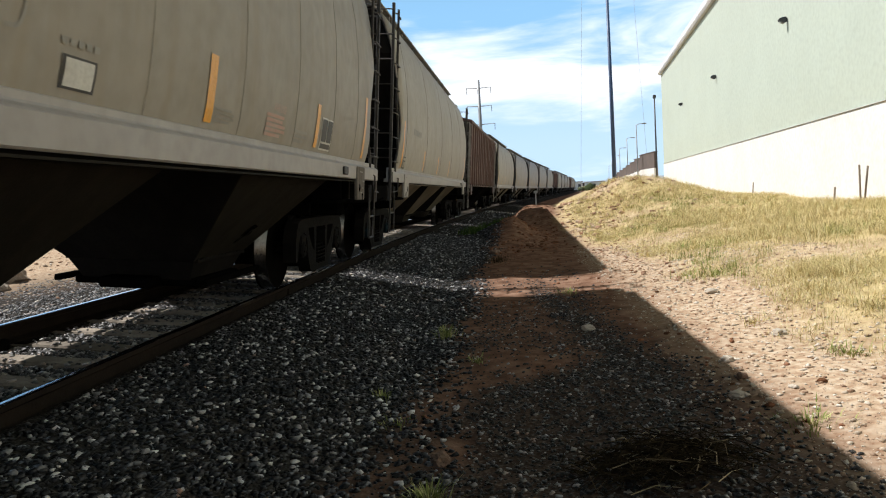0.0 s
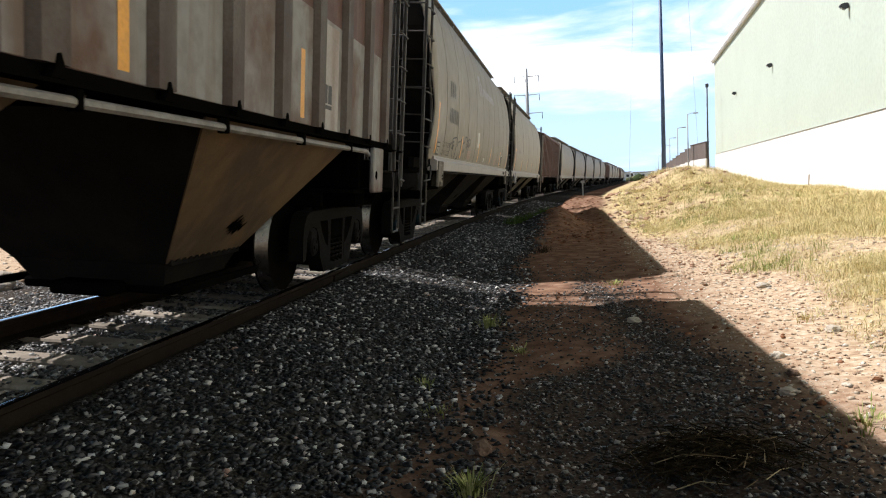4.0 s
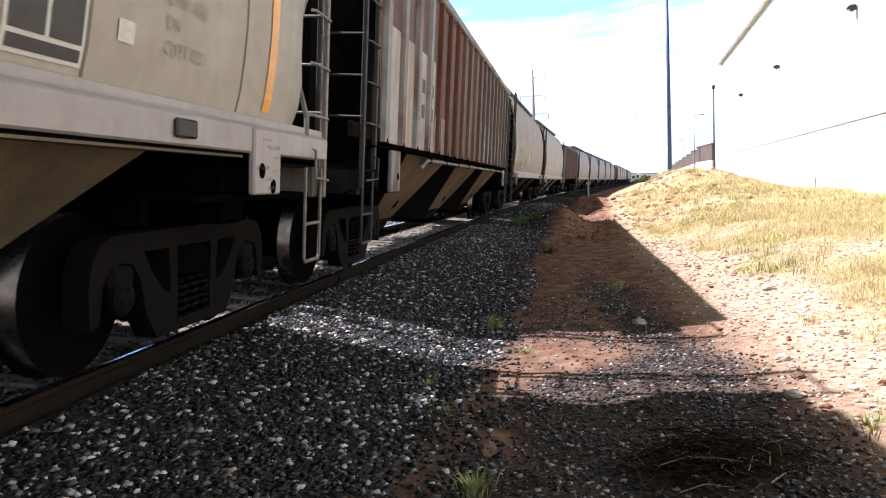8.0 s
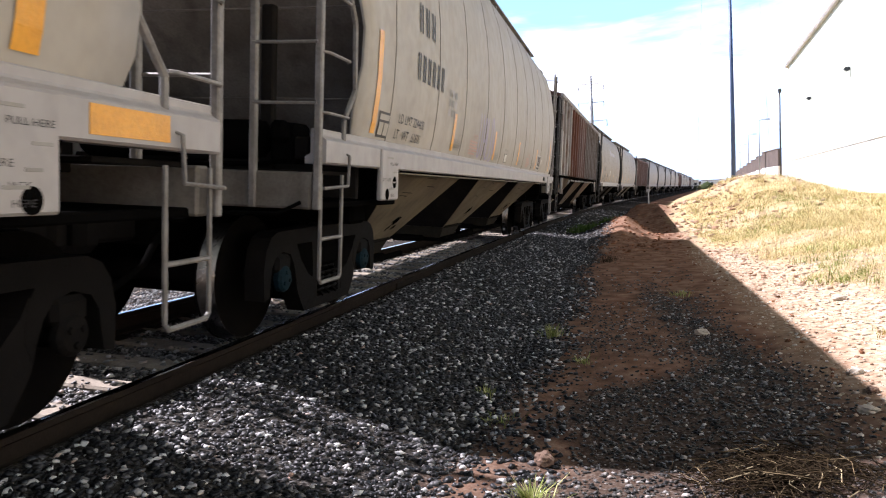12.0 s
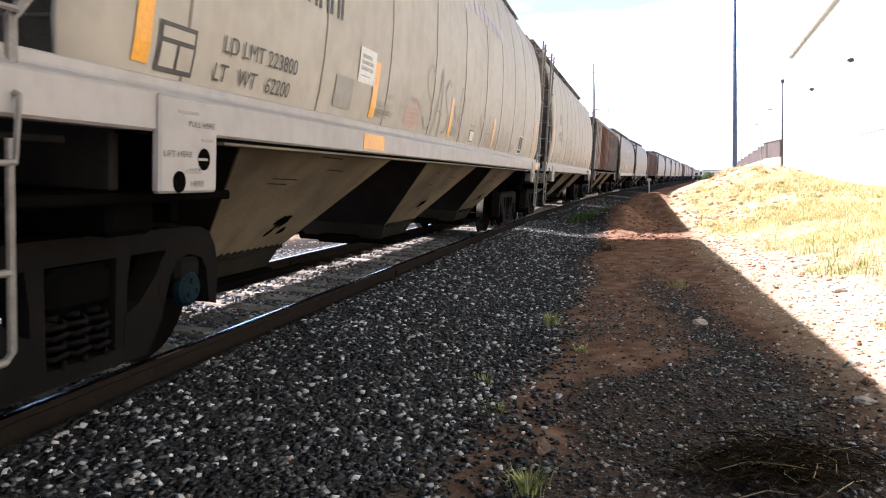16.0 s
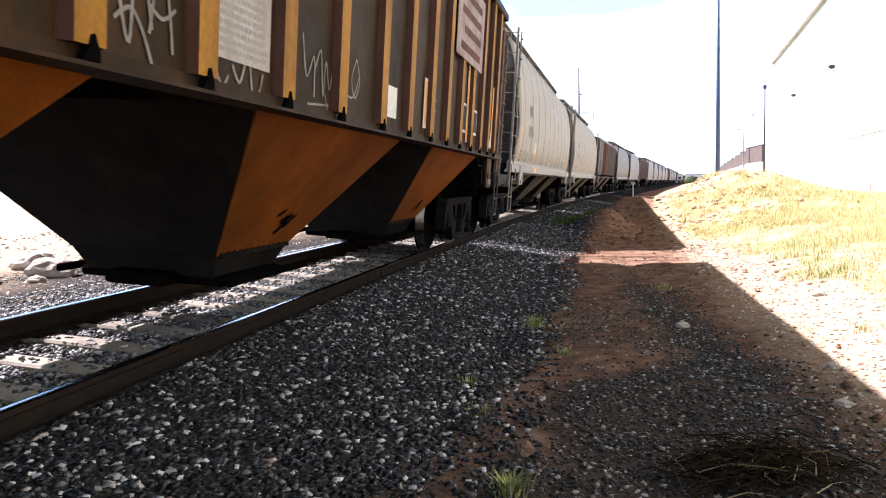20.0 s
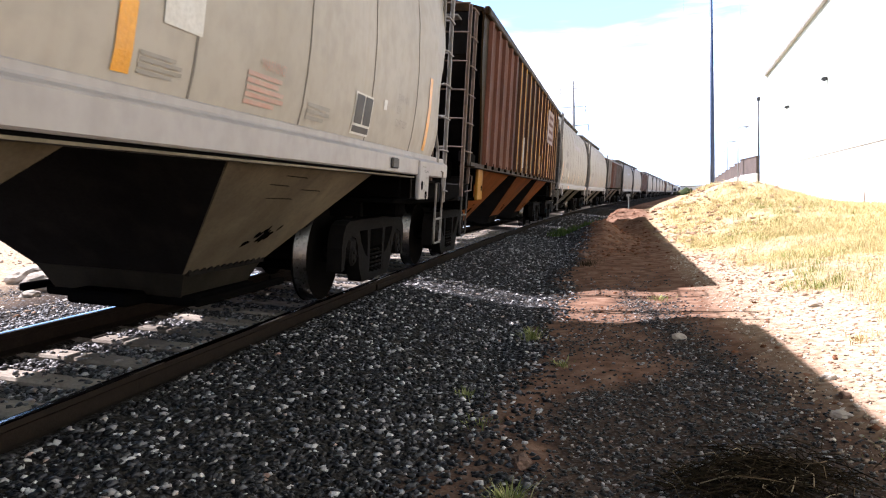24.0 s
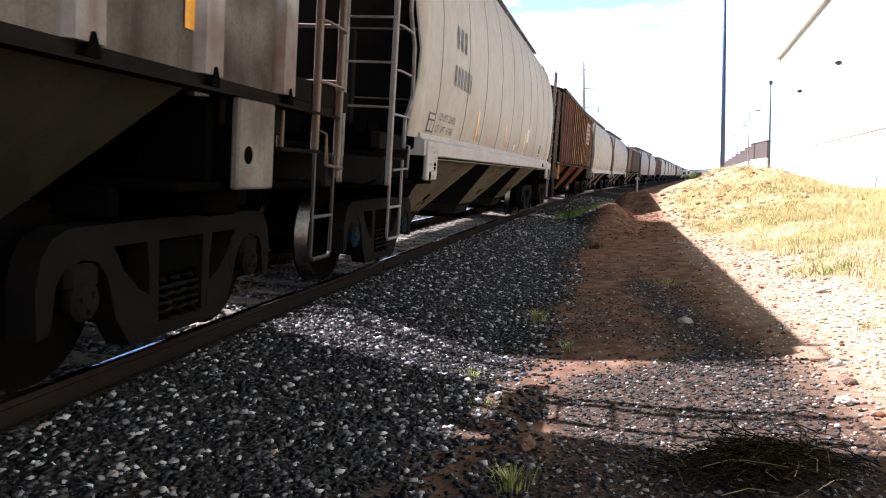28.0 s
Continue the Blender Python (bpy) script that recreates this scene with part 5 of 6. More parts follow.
weed(1.62, 4.1, 110, 0.09, 0.12, 107, "low green weeds at the path's edge")
weed(2.15, 6.7, 70, 0.08, 0.08, 108, "small dry tuft on trodden gravel", M_STRAW)
weed(2.4, 5.4, 90, 0.10, 0.10, 109, "small tuft on trodden gravel")
x, y, h = tufts(34, -1.6, -0.5, 23, 26, lambda a, b: 0.8 + 0 * a, 60, 0.16, 76)
w = blades("weed_patch", x, y, h * rs.uniform(0.10, 0.26, len(x)), 0.012, island_material("lush_weeds", [(0.0, (0.03, 0.06, 0.012)), (0.6, (0.075, 0.125, 0.03)), (1.0, (0.16, 0.19, 0.07))], 0.6, bump=0), 86, "lush green weeds at the foot of the ballast")

# cut dry stalks heaped beside the path
r = random.Random(8)
g = Geo()
for i in range(620):
    cx, cy = 0.74 + r.gauss(0, 0.17), 3.70 + r.gauss(0, 0.14)
    a, ln_ = r.uniform(0, 6.28), r.uniform(0.08, 0.30)
    z0 = float(ground_z(cx, cy)) + abs(r.gauss(0, 0.045)) + 0.01
    bendy = r.uniform(-0.07, 0.07)
    px = float(bend(cy)) + cx
    p0 = Vector((px - math.cos(a) * ln_ / 2, cy - math.sin(a) * ln_ / 2, z0 + r.uniform(-0.01, 0.03)))
    p2 = Vector((px + math.cos(a) * ln_ / 2, cy + math.sin(a) * ln_ / 2, z0 + r.uniform(-0.01, 0.05)))
    p1 = (p0 + p2) / 2 + Vector((-math.sin(a) * bendy, math.cos(a) * bendy, 0.02))
    g.tube([p0, p1, p2], [0.003, 0.0026, 0.0014], 4)
for k in range(7):
    a0, cx, cy = r.uniform(0, 6.28), 0.80 + r.gauss(0, 0.13), 3.60 + r.gauss(0, 0.10)
    loop = [Vector((cx + float(bend(cy)) + 0.20 * math.cos(a0 + i * 0.5) * (1 - i * 0.05), cy + 0.10 * math.sin(a0 + i * 0.5), float(ground_z(cx, cy)) + 0.09 + 0.03 * math.sin(i * 1.1 + k))) for i in range(9)]
    g.tube(loop, [0.0035 - 0.0002 * i for i in range(9)], 4)
tagged(new("dry_stalks", g.mesh("dry_stalks", island_material("dry_stalks", [(0.0, (0.018, 0.013, 0.009)), (0.86, (0.05, 0.036, 0.021)), (0.94, (0.22, 0.165, 0.095)), (1.0, (0.46, 0.38, 0.24))], 0.8, bump=0))), "heap of dry cut stalks lying on the gravel", "stalks", kind="stuff")


# ---- building, poles, distance ----
M_SAGE = material("sage_green_render", (0.50, 0.552, 0.462), 0.75, tint=(0.465, 0.512, 0.428), scale=0.35, amount=0.7, grain=6, streak=((0.46, 0.50, 0.42), 0.08), bump=0.04, bump_scale=14)
M_WHITE = material("whitewashed_wall", (0.80, 0.79, 0.76), 0.8, tint=(0.70, 0.68, 0.64), scale=0.5, amount=0.6, grain=8, bump=0.1, bump_scale=12)
M_TRIM = material("white_metal_trim", (0.78, 0.78, 0.77), 0.45, tint=(0.68, 0.67, 0.65), scale=1.0, amount=0.5)
M_STEEL = material("dark_painted_steel", (0.045, 0.05, 0.06), 0.5, metal=0.4, tint=(0.07, 0.06, 0.055), scale=2, amount=0.5)
M_POLE = material("blue_painted_pole", (0.05, 0.085, 0.17), 0.5, tint=(0.04, 0.06, 0.11), scale=2, amount=0.5)
M_BAND = material("pale_flashing", (0.50, 0.49, 0.46), 0.6, tint=(0.35, 0.33, 0.30), scale=1.5, amount=0.5)
M_GALV = material("galvanised_steel", (0.36, 0.37, 0.38), 0.5, metal=0.1, tint=(0.26, 0.26, 0.26), scale=3, amount=0.5)
M_STAKE = material("sunbleached_stake", (0.30, 0.25, 0.20), 0.9, tint=(0.18, 0.14, 0.11), scale=9, amount=0.6)
M_WALLBROWN = material("brown_block_wall", (0.135, 0.105, 0.092), 0.9, tint=(0.085, 0.065, 0.058), scale=0.8, amount=0.6)
M_GLASS = material("lamp_glass", (0.55, 0.57, 0.56), 0.2, scale=6)

SLANT = 0.105
WALL_X = 7.6


def wall_at(y, out=0.0):
    return WALL_X + SLANT * y - out


B_ANGLE = -math.degrees(math.atan(SLANT))
Y0, Y1, TOP, BAND, LOW = -14.0, 67.4, 10.62, 2.74, -0.3
LONG = math.hypot(Y1 - Y0, SLANT * (Y1 - Y0))
shed = thing("warehouse", "long sage-green warehouse with a white lower wall and white eaves", "warehouse")
shed.matrix_world = pose(wall_at(Y0), Y0, 0, 0, 0, B_ANGLE)
part("lower_wall", Geo().box((15.0, LONG / 2, (LOW + BAND) / 2), (30.0, LONG, BAND - LOW), 0.02), M_WHITE, shed, "white lower wall")
part("upper_wall", Geo().prism([(0.03, BAND + 0.004), (29.97, BAND + 0.004), (29.97, TOP), (15, TOP + 2.2), (0.03, TOP)], 0.01, LONG - 0.01, axis=1), M_SAGE, shed, "pale sage-green upper wall")
part("band_trim", Geo().box((0.0, LONG / 2, BAND), (0.075, LONG, 0.02), 0.005), M_BAND, shed)
part("roof", Geo().prism([(-0.05, TOP + 0.02), (15, TOP + 2.3), (30.05, TOP + 0.02), (30.05, TOP + 0.40), (15, TOP + 2.6), (-0.05, TOP + 0.40)], -0.05, LONG + 0.05, axis=1), M_TRIM, shed)
part("eaves_gutter", Geo().prism([(-0.17, TOP - 0.02), (-0.055, TOP - 0.02), (-0.055, TOP + 0.42), (-0.24, TOP + 0.42), (-0.24, TOP + 0.10)], -0.06, LONG + 0.06, axis=1), M_TRIM, shed, "white gutter along the eaves")
part("soffit", Geo().box((-0.07, LONG / 2, TOP - 0.05), (0.16, LONG, 0.05), 0.01), M_BAND, shed)
ARM = Geo().tube([(0.03, 0, 0.0), (-0.22, 0, 0.06), (-0.40, 0, 0.05)], 0.03, 8).box((0.0, 0, 0.0), (0.05, 0.22, 0.30), 0.01)
HOOD = Geo().prism([(-0.58, 0.02), (-0.50, 0.14), (-0.32, 0.20), (-0.05, 0.20), (-0.05, -0.16), (-0.20, -0.26), (-0.30, -0.22), (-0.50, -0.10)], -0.20, 0.20, axis=1)
for y in (0.8, 14.4, 27.7, 41.4, 54.5):
    l_ = thing("wall_lamp", "dark hooded floodlight fixed high on the green wall", "wall lamp", group="lamps along the warehouse")
    l_.matrix_world = pose(wall_at(y), y, 6.58, 0, 0, B_ANGLE) @ Matrix.Scale(0.48, 4)
    part("bracket", ARM.mesh("bracket", M_STEEL), None, l_)
    part("hood", HOOD.mesh("hood", M_STEEL), None, l_)
    part("lens", Geo().box((-0.46, 0, -0.14), (0.18, 0.30, 0.04), 0.01), M_GLASS, l_)

# tall steel pole by the bank
pole = thing("steel_pole", "tall dark steel pole rising behind the grassy bank", "pole")
pole.matrix_world = pose(11.51, 75.2, -0.333) @ Matrix.Scale(1.656, 4)
part("shaft", Geo().tube([(0, 0, -0.3), (0, 0, 6), (-0.02, 0, 11.9)], [0.13, 0.11, 0.08], 14), M_POLE, pole, smooth=True)
part("cap", Geo().tube([(-0.02, 0, 11.85), (-0.02, 0, 12.1)], [0.08, 0.03], 12), M_POLE, pole)
part("base_box", Geo().box((-0.15, -0.15, 0.75), (0.55, 0.4, 0.55), 0.03).box((0.18, -0.1, 0.6), (0.25, 0.25, 0.8), 0.03), M_STEEL, pole)
# pole at the warehouse corner
p2 = thing("lamp_pole", "slim grey pole with a small lamp head by the warehouse corner", "pole")
p2.matrix_world = pose(13.15, 63.0, 0.2)
part("shaft", Geo().tube([(0, 0, -0.3), (0, 0, 7.9)], [0.08, 0.055], 10), M_STEEL, p2, smooth=True)
part("lamp_head", Geo().box((0, 0, 8.0), (0.24, 0.24, 0.32), 0.05), M_STEEL, p2)
for i, (dy, az, h) in enumerate(((78, 10.70, 6.9), (100, 9.92, 6.9), (126, 9.31, 6.9), (155, 8.97, 6.9), (190, 8.65, 6.9), (230, 8.4, 6.9))):
    lp = thing("street_lamp", "slim street lamp with one short arm along the far road", "street lamp", group="street lamps of the far road")
    lp.matrix_world = pose(dy * math.tan(radians(az)) - 0.4, dy, 0.3)
    part("post", Geo().tube([(0, 0, -0.3), (0, 0, h)], [0.075, 0.045], 8), M_GALV, lp, smooth=True)
    part("arm", Geo().tube([(0, 0, h - 0.1), (0.25, 0, h + 0.05), (0.6, 0, h + 0.08)], 0.03, 7), M_GALV, lp)
    part("lantern", Geo().box((0.8, 0, h + 0.06), (0.5, 0.25, 0.12), 0.04), M_GALV, lp)

# stepped boundary wall running on beyond the warehouse
bw = thing("boundary_wall", "brown stepped block wall beyond the warehouse", "wall")
bx, by = wall_at(69) - 0.5, 69.0
for i in range(9):
    hgt, deep = 3.9 - 0.14 * i, 1.45 - 0.08 * i
    wx, wy = bx + 0.71 * i, by + 3.5 + 7 * i
    bay = part("wall_bay", Geo().box((wx, wy, hgt - deep / 2), (0.3, 7.0, deep), 0.02), M_WALLBROWN, bw, "brown block courses")
    # each brown bay stands on a pale base
    part("wall_foot", Geo().box((wx, wy, (hgt - deep) / 2 - 0.3), (0.36, 7.0, hgt - deep + 0.6), 0.02), M_WHITE, bay, "pale base below the brown courses")
    part("coping", Geo().box((wx, wy, hgt + 0.03), (0.40, 7.0, 0.07), 0.01), M_WALLBROWN, bay)
# survey stakes near the white wall
for x_, y_, h_, lean_ in ((8.98, 19.2, 0.88, -3), (9.05, 19.15, 0.84, 5), (10.6, 32.0, 0.5, 3), (8.6, 19.8, 0.35, 3)):
    st = thing("stake", "thin weathered stake standing in dry grass", "stake", geo=Geo().box((0, 0, h_ / 2), (0.04, 0.04, h_ + 0.2), 0.006), mat=M_STAKE)
    st.matrix_world = pose(x_, y_, float(ground_z(x_ - float(bend(y_)), y_)) - 0.02, 2, lean_, 15)

# power-line pole behind the train
tw = thing("power_pole", "tall steel power-line pole with three crossarms", "power pole")
D = 120.0
tw.matrix_world = pose(-D * math.tan(radians(1.25)), D, 0.0)
part("shaft", Geo().tube([(0, 0, -0.3), (0, 0, 19.2)], [0.42, 0.2], 12), M_GALV, tw, smooth=True)
for z, w in ((17.9, 2.0), (15.0, 2.0), (12.1, 2.4)):
    a = part("crossarm", Geo().tube([(-w, 0, z + 0.1), (0, 0, z), (w, 0, z + 0.1)], [0.04, 0.08, 0.04], 8), M_GALV, tw)
    for sx in (-1, 1):
        part("insulator", Geo().tube([(sx * w * 0.97, 0, z + 0.05), (sx * w * 0.97, 0, z - 0.9)], 0.05, 6), M_STEEL, a)
# stay wires on both sides of the tall pole, and its white top
part("white_top", Geo().tube([(-0.02, 0, 12.1), (-0.02, 0, 13.4)], [0.10, 0.09], 14), M_TRIM, pole, "white painted top", smooth=True)
part("spreader", Geo().tube([(-1.45, 0, 13.5), (1.45, 0, 13.5)], 0.04, 8), M_POLE, pole)
for sx in (-1, 1):
    part("stay_wire", Geo().tube([(sx * 1.45, 0, 13.5), (sx * 2.08, 0, 0.0)], 0.007, 5), M_GALV, pole)
# white marker post beside the line
mk = thing("marker_post", "small grey marker post with a plate beside the track", "marker post")
mk.matrix_world = pose(2.75, 58.0, -0.25)
part("post", Geo().box((0, 0, 0.6), (0.10, 0.08, 1.3), 0.02), M_GALV, mk)
part("plate", Geo().box((0, -0.07, 1.15), (0.30, 0.03, 0.2), 0.01), M_GALV, mk)

# far hills, scrub and roofs along the horizon
M_HILL = material("hazy_far_hills", (0.34, 0.42, 0.52), 1.0, tint=(0.28, 0.35, 0.44), scale=0.002, amount=0.6, bump=0)
v, f = [], []
N = 90
for i in range(N):
    az = -20 + 60 * i / (N - 1)
    hgt = 36 + 26 * noise.noise(Vector((i * 0.16, 4, 0))) + 10 * noise.noise(Vector((i * 0.7, 9, 0)))
    hgt *= min(1, max(0.15, (az + 6) / 8)) if az < 4 else 1
    for dd, zz in ((3300, -5), (3500, hgt * 0.7), (3700, hgt)):
        v.append((dd * math.sin(radians(az)), dd * math.cos(radians(az)), zz))
    v.append((3900 * math.sin(radians(az)), 3900 * math.cos(radians(az)), -5))
for i in range(N - 1):
    for j in range(3):
        f.append((i * 4 + j, (i + 1) * 4 + j, (i + 1) * 4 + j + 1, i * 4 + j + 1))
thing("far_hills", "low hazy blue hills on the horizon", "hills", kind="structure", geo=Geo().add(v, f), mat=M_HILL)
M_SCRUB = island_material("far_scrub", [(0.0, (0.05, 0.065, 0.03)), (0.6, (0.10, 0.11, 0.06)), (1.0, (0.18, 0.16, 0.10))], 0.9, bump=0)
r = np.random.RandomState(4)
n = 700
az = radians(1) * r.uniform(-30, 9.5, n)
dd = r.uniform(300, 900, n)
sz = r.uniform(0.6, 2.2, n)
co, fc = [], []
for i in range(n):
    k = len(co)
    c = np.array([dd[i] * math.sin(az[i]), dd[i] * math.cos(az[i]), sz[i] * 0.3])
    for q in ICO_V * (1 + r.uniform(-0.4, 0.3, (len(ICO_V), 1))) * [sz[i] * 1.3, sz[i] * 1.3, sz[i] * 0.9]:
        co.append(c + q)
    fc += (ICO_F + k).tolist()
tagged(new("far_scrub", grid_mesh("far_scrub", np.array(co), np.array(fc), M_SCRUB)), "dark scrub scattered along the flat horizon", "scrub", kind="stuff")
for i, (az_, d_, w_, h_) in enumerate(((5.6, 330, 8, 3.4), (6.4, 360, 14, 2.8), (7.2, 350, 9, 3.2), (4.9, 420, 10, 4.5))):
    hs_ = thing("far_house", "small pale flat-roofed house far along the line", "house", group="far houses")
    hs_.matrix_world = pose(d_ * math.sin(radians(az_)), d_ * math.cos(radians(az_)), 0.2, 0, 0, -6)
    part("wall", Geo().box((0, 0, h_ / 2), (w_, 7, h_), 0.05), (M_WHITE, M_WALLBROWN, M_TRIM, M_WALLBROWN)[i], hs_)
    part("roof", Geo().box((0, 0, h_ + 0.12), (w_ + 0.6, 7.6, 0.25), 0.05), M_WALLBROWN, hs_)
    for k in range(3):
        part("window", Geo().box((-w_ / 3 + k * w_ / 3, -3.52, h_ * 0.55), (1.1, 0.08, 1.1), 0.02), M_STEEL, hs_)


# ---- paint marks on the wagons: stripes, stencils, labels, graffiti ----
# stretch and shift of the marks along each wagon
FIT = {WHITE_RIBBED: (0.97, 0.10), DIRTY: (1.0, -0.75), ORANGE: (0.98, -0.235)}


def along(car, y):
    a, b = FIT.get(car, (1.0, 0.0))
    return a * y + b


def body_of(car):
    return next(c for c in car.children if c.name.split(".")[0] in ("body", "side_sheet"))


def skin(car):
    return side_x if "covered" in car.name else (lambda z: 1.577 if car is ORANGE else 1.487)


def patch_on(car, name, y0, y1, z0, z1, mat, lift=0.005, label="", parent=None):
    """A thin painted or pasted patch that follows the side sheet."""
    fx = skin(car)
    y0, y1 = along(car, y0), along(car, y1)
    n = max(2, int((z1 - z0) / 0.03) + 2)
    v, f = [], []
    for i in range(n):
        z = z0 + (z1 - z0) * i / (n - 1)
        v += [(fx(z) + lift + 0.002, y0, z), (fx(z) + lift + 0.002, y1, z)]
    f = [(2 * i, 2 * i + 1, 2 * i + 3, 2 * i + 2) for i in range(n - 1)]
    return part(name, Geo().add(v, f), mat, parent or body_of(car), label)


def ribbon(car, name, pts, width, mat, lift=0.006):
    """A sprayed line through points of the side sheet."""
    fx = skin(car)
    pts = [(along(car, p[0]), p[1]) for p in pts]
    dense = []
    for i in range(len(pts) - 1):
        p0, p1, p2, p3 = (Vector(pts[max(0, min(len(pts) - 1, i + k))]) for k in (-1, 0, 1, 2))
        for k in range(6):
            t = k / 6
            dense.append(0.5 * (2 * p1 + (p2 - p0) * t + (2 * p0 - 5 * p1 + 4 * p2 - p3) * t * t + (3 * p1 - p0 - 3 * p2 + p3) * t ** 3))
    dense.append(Vector(pts[-1]))
    v, f = [], []
    for i, p in enumerate(dense):
        d = dense[min(i + 1, len(dense) - 1)] - dense[max(i - 1, 0)]
        n = Vector((-d.y, d.x)).normalized() * width / 2 if d.length else Vector((0, width / 2))
        for q in (p + n, p - n):
            v.append((fx(q.y) + lift, q.x, q.y))
    f = [(2 * i, 2 * i + 1, 2 * i + 3, 2 * i + 2) for i in range(len(dense) - 1)]
    return part(name, Geo().add(v, f), mat, body_of(car))


def lettering(car, text, y0, z0, width, height, mat, lift=0.011, fx=None, parent=None):
    """Words painted on the side sheet with the built-in font, fitted to their measured size."""
    fx = fx or skin(car)
    if not parent:
        y0, width = along(car, y0), width * FIT.get(car, (1.0, 0.0))[0]
    cu = bpy.data.curves.new("lettering", "FONT")
    cu.body = text
    ob = bpy.data.objects.new("lettering", cu)
    me = bpy.data.meshes.new_from_object(ob)
    co = np.array([v.co[:] for v in me.vertices])
    lo, hi = co.min(0), co.max(0)
    for v in me.vertices:
        y = y0 + (v.co.x - lo[0]) / (hi[0] - lo[0]) * width
        z = z0 + (v.co.y - lo[1]) / (hi[1] - lo[1]) * height
        v.co = (fx(z) + lift, y, z)
    me.materials.clear()
    me.materials.append(mat)
    bpy.data.objects.remove(ob)
    bpy.data.curves.remove(cu)
    return part("lettering", me, None, parent or body_of(car))


def bars(car, name, y0, y1, z0, z1, rows, mat, cols=1, seed=1):
    """Unreadable or withheld writing as plain bars of its size."""
    r = random.Random(seed)
    h = (z1 - z0) / rows
    for i in range(rows):
        w = (y1 - y0) / cols
        for j in range(cols):
            a = y0 + j * w
            b = a + w * (0.72 if cols > 1 else r.uniform(0.7, 1.0))
            patch_on(car, name, a, b, z0 + h * i + h * 0.2, z0 + h * (i + 1) - h * 0.15, mat)


def stripe(car, y, z0=1.66, z1=2.10, w=0.10):
    patch_on(car, "reflective_stripe", y - w / 2, y + w / 2, z0, z1, M_REFLECT, label="amber reflective stripe")


def boxed_label(car, y0, y1, z0, z1):
    """A dark tracking label in a pale frame."""
    p = patch_on(car, "inspection_label", y0, y1, z0, z1, M_LABEL, 0.004)
    h, w = z1 - z0, y1 - y0
    patch_on(car, "label_panel", y0 + 0.05 * w, y0 + 0.47 * w, z0 + 0.26 * h, z1 - 0.05 * h, M_BLACK, 0.008)
    patch_on(car, "label_panel", y0 + 0.53 * w, y1 - 0.05 * w, z0 + 0.26 * h, z1 - 0.05 * h, M_BLACK, 0.008)
    patch_on(car, "label_panel", y0 + 0.05 * w, y1 - 0.05 * w, z0 + 0.05 * h, z0 + 0.20 * h, M_BLACK, 0.008)


def square_stencil(car, y0, y1, z0, z1):
    patch_on(car, "consolidated_stencil", y0, y1, z0, z1, M_BLACK, 0.004)
    h, w = z1 - z0, y1 - y0
    for a, b, c, d in ((0.08, 0.92, 0.68, 0.9), (0.08, 0.46, 0.1, 0.58), (0.54, 0.92, 0.1, 0.58)):
        patch_on(car, "stencil_field", y0 + a * w, y0 + b * w, z0 + c * h, z0 + d * h, M_GREY_B, 0.008)


def scrawl(car, y0, y1, z0, z1, mat, width, seed, turns=7):
    """Looping sprayed lines within a box."""
    r = random.Random(seed)
    pts, wide, tall, size = [], (y1 - y0) / turns, (z1 - z0) / 2, 1.0
    for i in range(turns * 6 + 1):
        if i % 6 == 0:
            size, tilt, loop = r.uniform(0.55, 1.0), r.uniform(-0.25, 0.25), r.choice((-0.9, 0.35, 0.8))
        a = 6.2832 * i / 6
        pts.append((y0 + (y1 - y0) * i / (turns * 6) + wide * loop * 0.5 * math.cos(a) + tilt * wide * math.sin(a), (z0 + z1) / 2 + tall * size * math.sin(a + 0.6)))
    pts = [(y, min(z1, max(z0, z))) for y, z in pts]
    ribbon(car, "graffiti_line", pts, width, mat)


def stroke_bars(car, name, y0, y1, z0, z1, cols, mat):
    """Withheld characters, each as a thin upright pair of bars."""
    w = (y1 - y0) / cols
    for j in range(cols):
        a = y0 + j * w
        for k in (0.06, 0.42):
            patch_on(car, name, a + k * w, a + (k + 0.17) * w, z0, z1, mat)


def hatch_notice(car, y):
    for text, z, wd in (("SLIDES", 1.85, 0.16), ("AND ROOF HATCHES", 1.775, 0.40), ("BEFORE CAR IS MOVED", 1.70, 0.42)):
        lettering(car, text, y + (0.24 if wd < 0.2 else 0.0), z, wd, 0.036, M_GREYINK)


